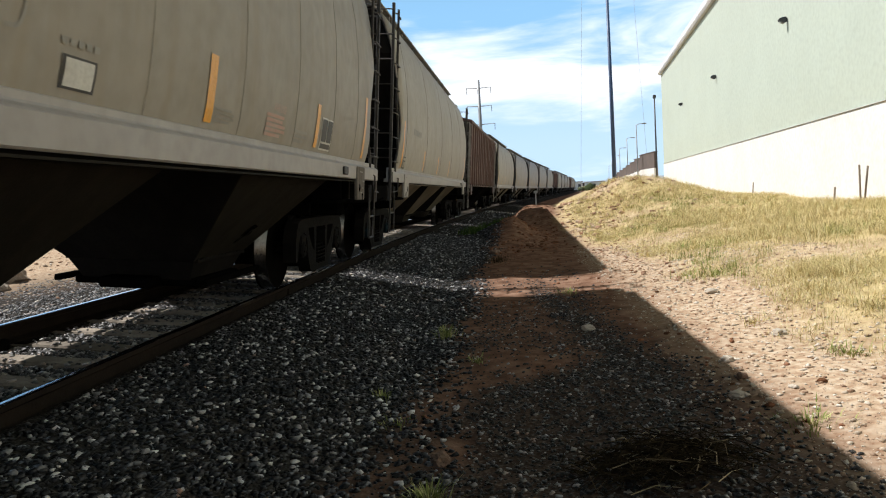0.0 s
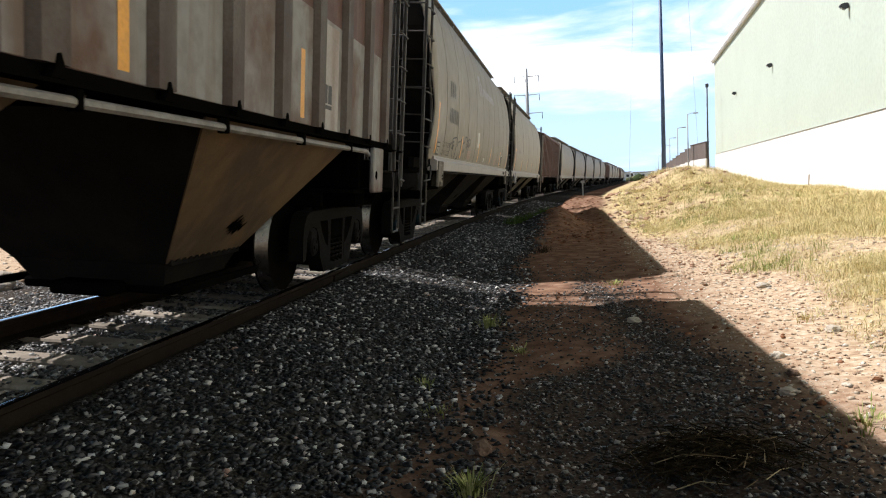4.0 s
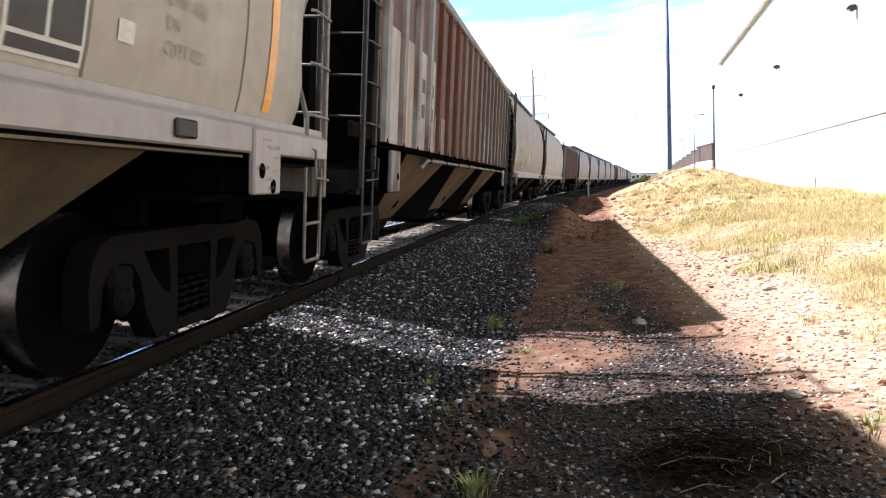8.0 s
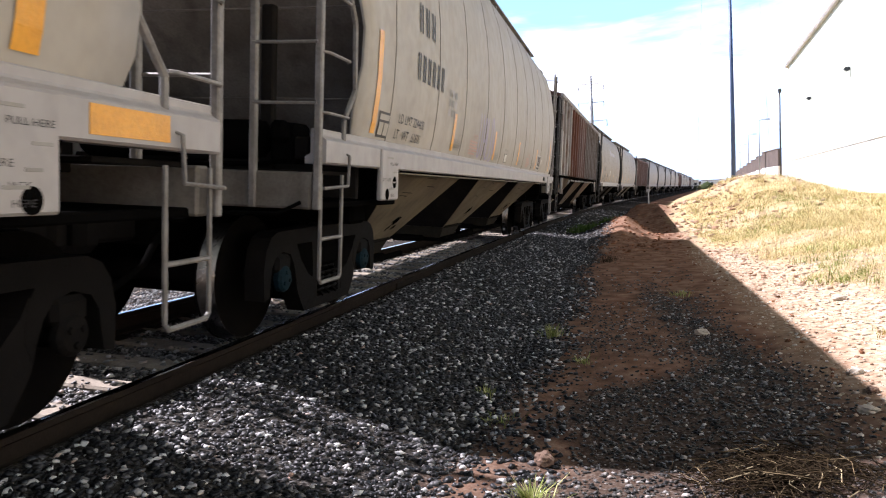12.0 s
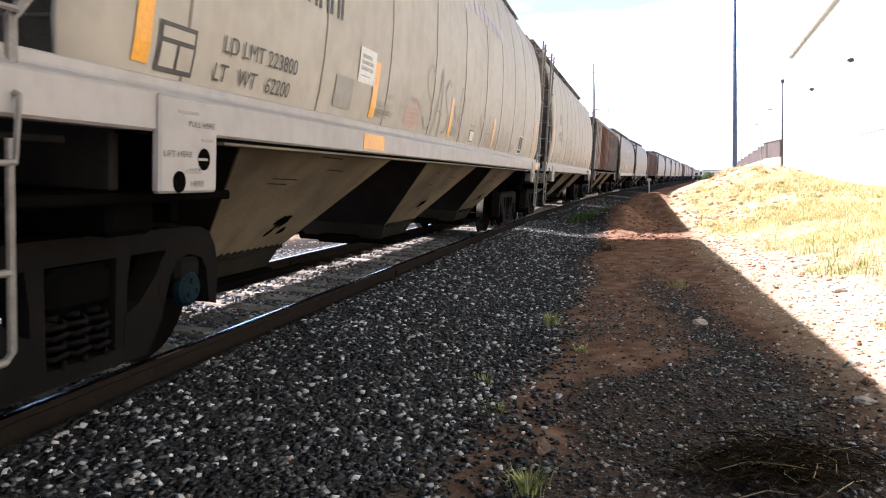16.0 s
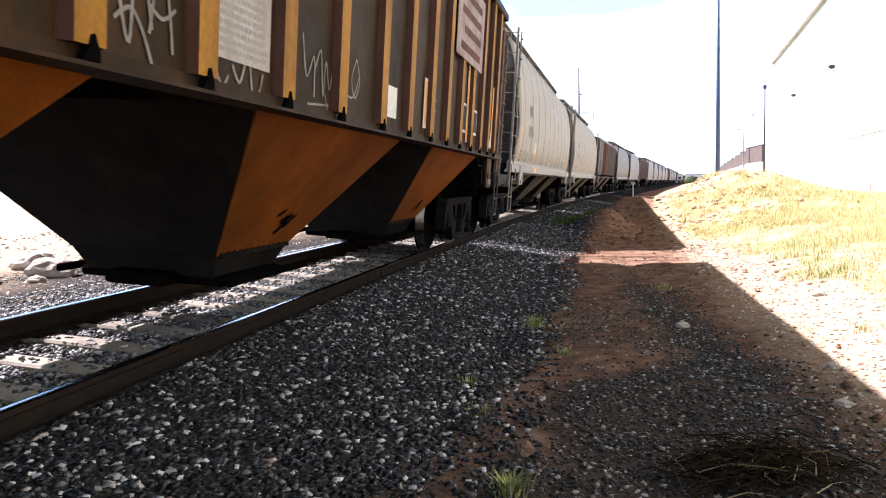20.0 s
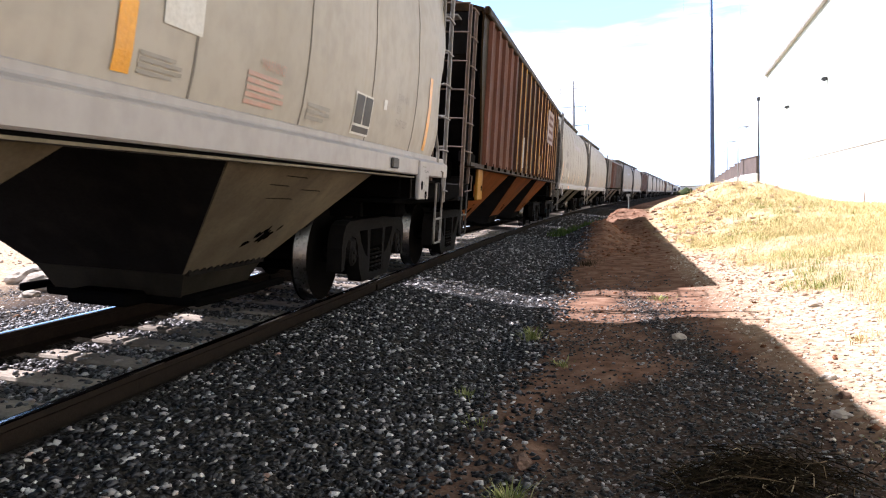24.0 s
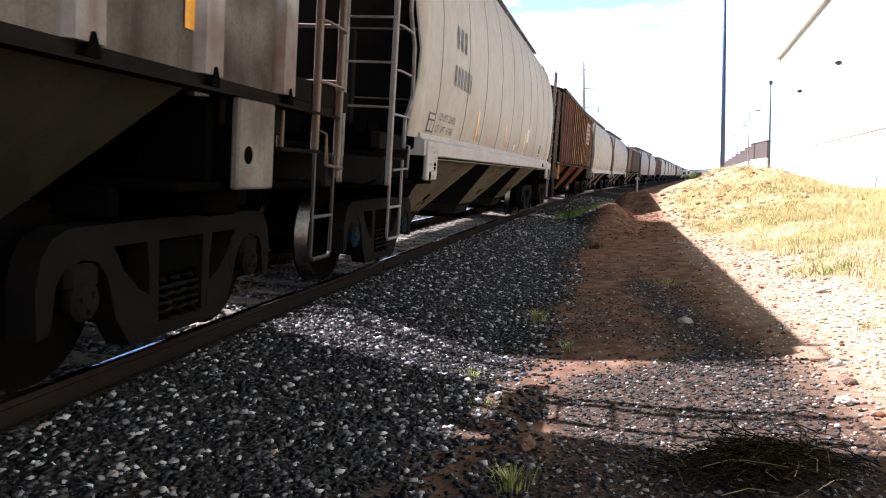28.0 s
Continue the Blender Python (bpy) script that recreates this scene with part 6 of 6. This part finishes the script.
def grey_marks(car, sq, red, mid_stripes, box, text_y, number_mat, ld, lt, tail, wide=0.55, paper=0.38):
    """What every pale grey wagon carries along the foot of its side."""
    square_stencil(car, sq, sq + 0.29, 1.64, 1.86)
    nudge = -0.07 if car is GREY_FIVE else 0.0
    if car is not GREY_FIVE:
        stripe(car, sq - 0.105, 1.66, 2.50, 0.11)
    lettering(car, ld, sq + 0.53 + nudge, 1.80, 0.85, 0.088, number_mat)
    lettering(car, lt.replace(" ", "   "), sq + 0.47 + nudge, 1.655, 0.85, 0.088, number_mat)
    stroke_bars(car, "number_bar", sq + 0.98, sq + 2.10, 2.26, 2.52, 6, number_mat)
    stroke_bars(car, "mark_bar", sq + 1.02, sq + 1.72, 2.72, 3.00, 3, number_mat)
    for r0 in red:
        bars(car, "red_notice", r0, r0 + wide, 1.66, 1.86, 5, M_REDINK)
        lettering(car, "WARNING!", r0 + 0.14, 1.88, 0.34, 0.065, M_REDINK)
    for y in mid_stripes:
        stripe(car, y, w=0.12)
        if y < 3:
            bars(car, "small_print", y + 0.11, y + 0.47, 1.67, 1.78, 4, M_GREYINK)
    boxed_label(car, box, box + 0.47, 1.65, 1.99)
    bars(car, "small_print", box - 0.95, box - 0.50, 1.66, 1.79, 3, M_GREYINK)
    patch_on(car, "paper_label", paper, paper + 0.28, 1.66, 1.81, M_BLACK, 0.003)
    patch_on(car, "label_field", paper + 0.025, paper + 0.255, 1.672, 1.798, M_LABEL, 0.006)
    bars(car, "label_print", paper + 0.06, paper + 0.21, 1.71, 1.75, 1, M_GREYINK)
    bars(car, "label_title", paper - 0.02, paper + 0.30, 1.84, 1.89, 1, M_GREYINK, 5)
    for i, tx in enumerate(("CU FT 5201", "EW", "EXW 10-8")):
        lettering(car, tx, text_y, 1.82 + 0.12 * i, (0.43, 0.14, 0.40)[i], 0.07, M_GREYINK)
    stripe(car, tail, 1.66, 2.48, 0.13)


grey_marks(GREY_FAR, -6.76, (-3.00, 2.77), (-3.98, -1.13, 1.62, 4.38), 4.55, 5.66, M_BLACK, "LD LMT 223800", "LT WT 62200", 6.87, 0.55, -0.01)
grey_marks(GREY_TWO, -6.93, (-3.22, 2.42), (-4.20, -1.38, 1.25, 4.08), 4.36, 5.45, M_BLACK, "LD LMT 224400", "LT WT 61600", 6.85, 0.56, -0.33)
grey_marks(GREY_THREE, -6.86, (-3.13,), (-4.02, -1.32, 1.56), 4.36, 5.45, M_BLACK, "LD LMT 223800", "LT WT 62200", 6.85, 0.55, -0.16)
grey_marks(GREY_FIVE, -6.95, (-3.10, 2.57), (-4.12, -1.36, 1.47), 4.43, 5.66, M_BLACK, "LD LMT 224300", "LT WT 61700", 7.02, 0.54, -0.13)
grey_marks(LAST, -6.9, (-3.1, 2.5), (-4.1, -1.36, 1.47), 4.4, 5.6, M_GREYINK, "LD LMT 224400", "LT WT 61600", 6.9, 0.54, -0.2)
square_stencil(PALE, -6.8, -6.51, 1.64, 1.86)
for y in (-4.0, -1.3, 1.5):
    stripe(PALE, y, w=0.12)
stripe(PALE, -6.93, 1.66, 2.50, 0.13)
stripe(PALE, 6.8, 1.66, 2.48, 0.13)
bars(PALE, "number_bar", -5.8, -4.7, 2.30, 2.48, 1, M_GREYINK, 6)
hatch_notice(GREY_TWO, -4.16)
hatch_notice(GREY_THREE, -3.92)

# first grey wagon: black scrawl, paper, bars above the label
ribbon(GREY_FAR, "graffiti_line", [(-5.49, 1.72), (-5.41, 1.79), (-5.40, 1.88), (-5.28, 1.90)], 0.035, M_BLACK)
ribbon(GREY_FAR, "graffiti_line", [(-5.23, 1.98), (-5.13, 1.85), (-5.00, 1.88), (-5.09, 1.95), (-5.20, 1.82), (-5.05, 1.82), (-5.09, 1.77)], 0.04, M_BLACK)
ribbon(GREY_FAR, "graffiti_line", [(-5.20, 1.99), (-4.94, 2.02), (-4.72, 2.03), (-4.63, 1.98), (-4.58, 1.87), (-4.50, 1.94), (-4.44, 1.97), (-4.23, 1.98), (-4.10, 2.04), (-3.96, 1.97), (-3.73, 1.98), (-3.62, 2.02), (-3.60, 2.08), (-3.43, 2.12), (-3.31, 2.03), (-3.23, 2.03)], 0.028, M_BLACK)
ribbon(GREY_FAR, "graffiti_line", [(-5.09, 1.77), (-5.03, 1.68), (-4.92, 1.60), (-4.76, 1.60), (-4.73, 1.74), (-4.60, 1.60), (-4.45, 1.64), (-4.39, 1.58), (-4.35, 1.74), (-4.30, 1.58), (-4.21, 1.575), (-4.09, 1.58)], 0.028, M_BLACK)
ribbon(GREY_FAR, "graffiti_line", [(-4.09, 1.58), (-4.11, 1.69), (-4.12, 1.85), (-4.10, 2.02)], 0.026, M_BLACK)
ribbon(GREY_FAR, "graffiti_line", [(-3.97, 1.67), (-3.96, 1.87), (-3.83, 1.83), (-3.71, 1.79), (-3.60, 1.85), (-3.59, 1.58)], 0.026, M_BLACK)
ribbon(GREY_FAR, "graffiti_line", [(-3.34, 2.12), (-3.27, 2.02), (-3.40, 1.94), (-3.31, 1.91), (-3.01, 2.09), (-2.71, 2.03), (-3.02, 1.93), (-3.28, 1.99), (-3.08, 2.09), (-2.83, 2.08), (-3.02, 1.91)], 0.030, M_GRIMEINK)
ribbon(GREY_FAR, "graffiti_line", [(-3.22, 2.03), (-3.01, 2.02), (-3.25, 1.93), (-2.94, 1.99), (-3.18, 2.02)], 0.030, M_GRIMEINK)
ribbon(GREY_FAR, "graffiti_line", [(-3.04, 1.91), (-3.07, 1.81), (-3.03, 1.67)], 0.026, M_GRIMEINK)
patch_on(GREY_FAR, "paper_notice", -1.52, -1.20, 1.99, 2.34, M_LABEL, label="white paper notice")
ribbon(GREY_FAR, "graffiti_ring", [(-0.42, 1.86), (-0.48, 1.95), (-0.40, 2.04), (-0.29, 1.98), (-0.31, 1.87), (-0.40, 1.85)], 0.02, M_GREYINK)
# second: glyph block, lilac tag
for i in range(3):
    for j in range(3):
        patch_on(GREY_TWO, "glyph_block", -4.62 + i * 0.15, -4.51 + i * 0.15, 2.04 + j * 0.11, 2.12 + j * 0.11, M_GREYINK if (i + j) % 3 else M_SILL)
for pts in ([(-2.66, 2.26), (-2.65, 1.76), (-2.58, 1.66), (-2.50, 1.76), (-2.46, 2.26)], [(-2.36, 1.68), (-2.33, 2.06), (-2.24, 2.22), (-2.16, 2.06), (-2.18, 1.70)],
            [(-2.38, 1.92), (-2.26, 1.90), (-2.13, 1.94)], [(-2.08, 2.24), (-2.07, 1.72), (-1.92, 1.66), (-1.84, 1.72)], [(-1.80, 1.70), (-1.76, 2.20), (-1.66, 2.24), (-1.60, 1.98), (-1.58, 1.70), (-1.72, 1.62), (-1.80, 1.70)],
            [(-1.60, 1.90), (-1.50, 1.96), (-1.46, 1.84), (-1.52, 1.74)]):
    ribbon(GREY_TWO, "graffiti_line", pts, 0.034, M_VIOLET)
    ribbon(GREY_TWO, "graffiti_line", [(y + 0.04, z - 0.012) for y, z in pts], 0.03, M_LILAC, 0.004)
patch_on(GREY_TWO, "paper_label", 5.05, 5.18, 1.81, 1.91, M_LABEL)
# third: long black scrawl, notice, lilac emblem, amber blocks on the sill
for pts in ([(-2.22, 2.22), (-2.36, 2.32), (-2.50, 2.20), (-2.42, 2.04), (-2.26, 1.96), (-2.20, 1.80), (-2.34, 1.68), (-2.52, 1.80)],
            [(-2.10, 1.62), (-2.00, 1.98), (-1.90, 2.34), (-1.84, 2.00), (-1.80, 1.62)], [(-2.08, 1.86), (-1.94, 1.90), (-1.76, 1.86)],
            [(-1.46, 2.20), (-1.58, 2.26), (-1.70, 2.12), (-1.60, 1.98), (-1.48, 1.88), (-1.50, 1.72), (-1.66, 1.68)],
            [(-1.14, 1.98), (-1.28, 2.02), (-1.38, 1.88), (-1.30, 1.72), (-1.14, 1.72), (-1.10, 1.90), (-1.24, 1.98)],
            [(-0.98, 1.66), (-0.94, 2.00), (-0.90, 2.24), (-0.74, 2.20), (-0.72, 2.00), (-0.90, 1.92), (-0.76, 1.76), (-0.62, 1.62)]):
    ribbon(GREY_THREE, "graffiti_line", pts, 0.030, M_GREYINK)
for pts in ([(0.30, 1.64), (0.42, 2.06), (0.56, 1.66), (0.70, 2.10), (0.86, 1.64)], [(0.96, 1.62), (1.10, 2.08), (1.24, 1.64), (1.00, 1.80), (1.24, 1.84)],
            [(1.40, 2.00), (1.42, 1.70), (1.60, 1.72)], [(1.78, 2.00), (1.78, 1.66)], [(2.10, 1.96), (1.94, 1.90), (2.10, 1.78), (1.94, 1.68)], [(2.30, 1.66), (2.32, 1.98), (2.52, 1.90), (2.36, 1.80), (2.60, 1.66)],
            [(2.84, 1.94), (2.74, 1.80), (2.86, 1.68), (3.02, 1.80), (2.92, 1.94), (2.84, 1.94)]):
    ribbon(GREY_THREE, "graffiti_line", pts, 0.024, M_GREYINK)
patch_on(GREY_THREE, "paper_notice", -4.44, -4.08, 1.90, 2.16, M_LABEL, label="torn white notice")
bars(GREY_THREE, "notice_print", -4.40, -4.12, 1.94, 2.12, 4, M_GREYINK)
patch_on(GREY_THREE, "notice_frame", -4.84, -4.50, 1.68, 1.90, M_GREYINK)
for y0, y1 in ((-4.31, -3.81), (7.1, 7.63)):
    part("sill_stripe", Geo().box((1.5925, (y0 + y1) / 2, 1.46), (0.004, y1 - y0, 0.12), 0.001), M_REFLECT, body_of(GREY_THREE), "amber block on the sill")
for car in (GREY_THREE, LAST, GREY_FAR):
    scrawl(car, -1.3, -0.7, 3.2, 3.75, M_LILAC, 0.08, 11, 2)
    bars(car, "faded_name", -0.5, 2.2, 3.25, 3.55, 1, M_LILAC, 8)
# fifth: papers
patch_on(GREY_FIVE, "paper_notice", 1.72, 2.05, 1.92, 2.20, M_LABEL, label="torn white paper notice")
ribbon(GREY_FIVE, "torn_edge", [(1.96, 2.08), (2.08, 2.20), (2.14, 2.30)], 0.05, M_LABEL, 0.010)
patch_on(GREY_FIVE, "paper_label", 5.23, 5.32, 1.93, 2.02, M_LABEL)

# white and brown ribbed wagon
W = WHITE_RIBBED
for y in (7.30, 2.25, 4.88, -6.92, -4.36):
    stripe(W, y, 1.70, 2.25)
boxed_label(W, 5.44, 5.72, 1.82, 2.06)
patch_on(W, "white_panel", 5.42, 5.92, 1.58, 2.58, M_PATCH, 0.007)
bars(W, "panel_print", 5.5, 5.85, 2.2, 2.5, 4, M_SPRAY)
bars(W, "mark_bar", -6.25, -4.9, 2.42, 2.72, 1, M_BLACK, 4)
bars(W, "number_bar", -6.25, -4.9, 2.06, 2.36, 1, M_BLACK, 4)
lettering(W, "LD LMT   202 200", -6.2, 1.90, 1.3, 0.08, M_GREYINK, 0.012)
lettering(W, "LT WT     60 800", -6.2, 1.77, 1.3, 0.08, M_GREYINK, 0.012)
bars(W, "small_print", -6.2, -5.4, 1.58, 1.70, 3, M_GREYINK)
# bronze wagon
O = ORANGE
for q in list(O.children):
    if q.name.split(".")[0] == "jacking_plate" and q.data.vertices[0].co.x > 0 and q.data.vertices[0].co.y > 0:
        yc = sum(v.co.y for v in q.data.vertices) / len(q.data.vertices)
        part("paint_patch", Geo().prism([(yc + 0.02, 1.35), (yc + 0.05, 1.31), (yc + 0.10, 1.32), (yc + 0.115, 1.37), (yc + 0.12, 1.43), (yc + 0.09, 1.455), (yc + 0.055, 1.44), (yc + 0.03, 1.40)], 1.558, 1.564), M_YELLOW, q, "flaking yellow paint")
        part("name_plate", Geo().box((1.565, yc + 0.02, 1.16), (0.012, 0.34, 0.09), 0.003), M_PLATE_DIRTY, q, "pale steel plate")
for y0, y1, z0, z1 in ((4.53, 5.02, 1.84, 2.24), (5.32, 5.80, 1.85, 2.22)):
    patch_on(O, "framed_panel", y0, y1, z0, z1, M_LABEL, 0.006)
    patch_on(O, "panel_field", y0 + 0.035, y1 - 0.035, z0 + 0.035, z1 - 0.035, M_BRONZE, 0.010)
for y, z0, z1, w, rim in ((4.95, 1.735, 2.75, 0.10, 0.015), (7.28, 1.985, 2.75, 0.12, 0.0), (2.43, 1.755, 2.24, 0.085, 0.035)):
    if rim:
        patch_on(O, "stripe_edge", y - w / 2 - rim, y + w / 2 + rim, z0 - 0.02, z1 + 0.025, M_LABEL, 0.012)
    patch_on(O, "reflective_stripe", y - w / 2, y + w / 2, z0, z1, M_REFLECT, 0.016, "amber reflective stripe")
patch_on(O, "paper_notice", 6.92, 7.30, 1.74, 1.875, M_LABEL, 0.006)
patch_on(O, "white_strip", 7.25, 7.37, 1.73, 1.985, M_LABEL, 0.008)
patch_on(O, "paper_notice", 0.95, 1.32, 1.74, 2.02, M_LABEL, label="torn white paper notice")
sign = patch_on(O, "faded_sign", -2.05, -1.42, 1.78, 2.50, M_PATCH, 0.006, "faded white stencil panel")
printed = random.Random(12)
g = Geo()
for k in range(15):
    a = along(O, -2.01)
    while a < along(O, -1.50):
        w = printed.uniform(0.02, 0.075)
        z = 1.815 + 0.045 * k
        g.add([(1.5885, a, z), (1.5885, a + w, z), (1.5885, a + w, z + 0.024), (1.5885, a, z + 0.024)], [(0, 1, 2, 3)])
        a += w + 0.014
part("sign_print", g, M_GREYINK, sign, "small grey print that cannot be read")
part("flaking_sign", Geo().box((1.646, 4.30, 3.25), (0.012, 1.9, 1.00), 0.003), M_SIGNROSE, body_of(O), "flaking pink-white sign")
for k in range(4):
    part("sign_bar", Geo().box((1.6535, 4.30 + (k % 2) * 0.1, 2.90 + 0.22 * k), (0.003, 1.4 - 0.2 * (k % 2), 0.10), 0.001), M_ROSE, body_of(O))
for pts in ([(2.84, 2.11), (2.90, 2.07), (2.99, 2.09)], [(2.83, 2.00), (2.89, 1.95), (3.00, 1.975)], [(2.81, 1.87), (2.97, 1.85)], [(-0.83, 1.665), (-0.45, 1.69)], [(-0.14, 1.86), (-0.03, 1.80), (0.10, 1.82), (0.20, 1.97)]):
    ribbon(O, "graffiti_line", pts, 0.016, M_SPRAY)
for pts in ([(-2.82, 1.94), (-2.74, 1.72), (-2.70, 2.08), (-2.64, 2.02), (-2.58, 1.80)], [(-2.84, 1.80), (-2.74, 1.86), (-2.66, 1.80), (-2.58, 1.66), (-2.55, 1.58)],
            [(-2.60, 1.78), (-2.54, 2.06), (-2.50, 2.14), (-2.44, 1.86), (-2.42, 1.72)], [(-2.60, 1.90), (-2.50, 1.86), (-2.40, 1.92)]):
    ribbon(O, "graffiti_line", pts, 0.019, M_SPRAY)
for pts in ([(-2.02, 1.70), (-1.96, 1.64), (-1.90, 1.70)], [(-1.86, 1.76), (-1.78, 1.68), (-1.72, 1.78)], [(-1.66, 1.80), (-1.62, 1.64), (-1.54, 1.66), (-1.50, 1.76)]):
    ribbon(O, "graffiti_line", pts, 0.019, M_SPRAY)
for pts in ([(-0.94, 2.10), (-0.86, 1.84), (-0.74, 1.98), (-0.72, 1.72)], [(-0.72, 1.90), (-0.62, 2.04), (-0.56, 1.74), (-0.52, 1.98), (-0.44, 1.80), (-0.38, 2.00)], [(-0.52, 1.76), (-0.46, 1.64)]):
    ribbon(O, "graffiti_line", pts, 0.016, M_SPRAY)
ribbon(O, "graffiti_ring", [(0.13, 2.10), (0.03, 1.94), (0.12, 1.80), (0.22, 1.94), (0.13, 2.10)], 0.016, M_SPRAY)
# dirty white wagon
stripe(DIRTY, 7.2, 1.85, 2.30)
bars(DIRTY, "number_bar", 5.6, 6.6, 1.95, 2.2, 1, M_GREYINK, 4)

# words on the jacking plates of the grey wagons, and the notice about the hatches
for car in (GREY_FAR, GREY_TWO, GREY_THREE, GREY_FIVE):
    for q in list(car.children):
        if q.name.split(".")[0] == "jacking_plate":
            c = q.data.vertices[0].co
            if c.x > 0:
                yc = sum(v.co.y for v in q.data.vertices) / len(q.data.vertices)
                for text, y0, z0, wd in (("PULL HERE", yc - 0.02, 1.405, 0.22), ("LIFT HERE", yc - 0.21, 1.265, 0.22), ("JACK", yc - 0.02, 1.19, 0.11), ("HERE", yc + 0.0, 1.13, 0.11)):
                    lettering(car, text, y0, z0, wd, 0.026, M_BLACK, 0.027, lambda z: 1.588, q)

# dark scuffs where the gate tools have struck the funnels
def scuffs(car, top, wide, floors, low=0.52):
    r = random.Random(len(car.name) + int(top * 100) + len(CARS) * 7 + len(car.children))

    def skin_x(z):
        return (floors + 0.10) / 2 + (wide - (floors + 0.10) / 2) * (z - low) / (top - low)
    for bay in [b for b in car.children if b.name.split(".")[0] == "hopper_bay"]:
        yc = sum(v.co.y for v in bay.data.vertices) / len(bay.data.vertices)
        g = Geo()
        for k in range(26):
            a, d = r.uniform(0, 6.28), abs(r.gauss(0, 0.5))
            cy, cz = yc + 0.16 + 0.17 * d * math.cos(a), low + 0.26 + 0.085 * d * math.sin(a)
            ry, rz, tilt = r.uniform(0.025, 0.075), r.uniform(0.010, 0.036), r.uniform(0.0, 0.9)
            v = []
            for i in range(9):
                q = 6.2832 * i / 9
                u, w = ry * math.cos(q) * r.uniform(0.6, 1.2), rz * math.sin(q) * r.uniform(0.6, 1.2)
                z = cz + u * math.sin(tilt) + w
                v.append((skin_x(z) + 0.005 + 0.0002 * k, cy + u * math.cos(tilt), z))
            g.add(v, [tuple(range(9))])
        part("scuff_mark", g, M_UNDER, bay, "black smeared scuff")["kind"] = "stuff"
        if top > 1.5:
            continue
        h = Geo()
        for k in range(4):
            z, y0 = top - 0.08 - 0.07 * (k % 4) - r.uniform(0, 0.05), yc + r.uniform(-0.75, 0.25)
            ln = r.uniform(0.15, 0.5)
            h.add([(skin_x(z) + 0.005, y0, z), (skin_x(z) + 0.005, y0 + ln, z - 0.01), (skin_x(z + 0.006) + 0.005, y0 + ln * 0.9, z + 0.0), (skin_x(z + 0.007) + 0.005, y0 + 0.02, z + 0.007)], [(0, 1, 2, 3)])
        part("stain_line", h, M_FUNNEL_DARK, bay)["kind"] = "stuff"


for car in (GREY_FAR, GREY_TWO, GREY_THREE, GREY_FIVE, LAST):
    scuffs(car, 1.40, 1.43, 1.15)
scuffs(ORANGE, 1.585, 1.46, 1.2)
scuffs(WHITE_RIBBED, 1.60, 1.46, 1.2)


# the wagons ahead, out to where the line fades from sight
kinds = [PALE, BROWN, PALE, PALE, PALE, PALE, PALE, BROWN, PALE, PALE, PALE, PALE, BROWN, PALE, PALE, PALE]
used = set()
for i, kind in enumerate(kinds):
    middle = COUPLERS[0] + 17.4 * (i + 0.5)
    if id(kind) in used:
        place(copy_thing(kind, Matrix()), middle)
    else:
        used.add(id(kind))
        place(kind, middle)


def motions():
    """Roll the wagons along the line and turn the wheels of those that pass close by."""
    steps = [i * 0.5 for i in range(57)]
    for car, middle in CARS:
        walk(car, [(t, track_pose(middle + rolled(t))) for t in steps])
    near = {c for c, middle in CARS if -120 < middle < 40}
    spins = [i * 4 / 30 for i in range(211)]
    for ax, car in WHEELSETS:
        if car in near:
            x, y, z = ax.location
            walk(ax, [(t, pose(x, y, z, -math.degrees((rolled(t) + y * 0.37) / 0.482), 0, 0)) for t in spins])


motions()
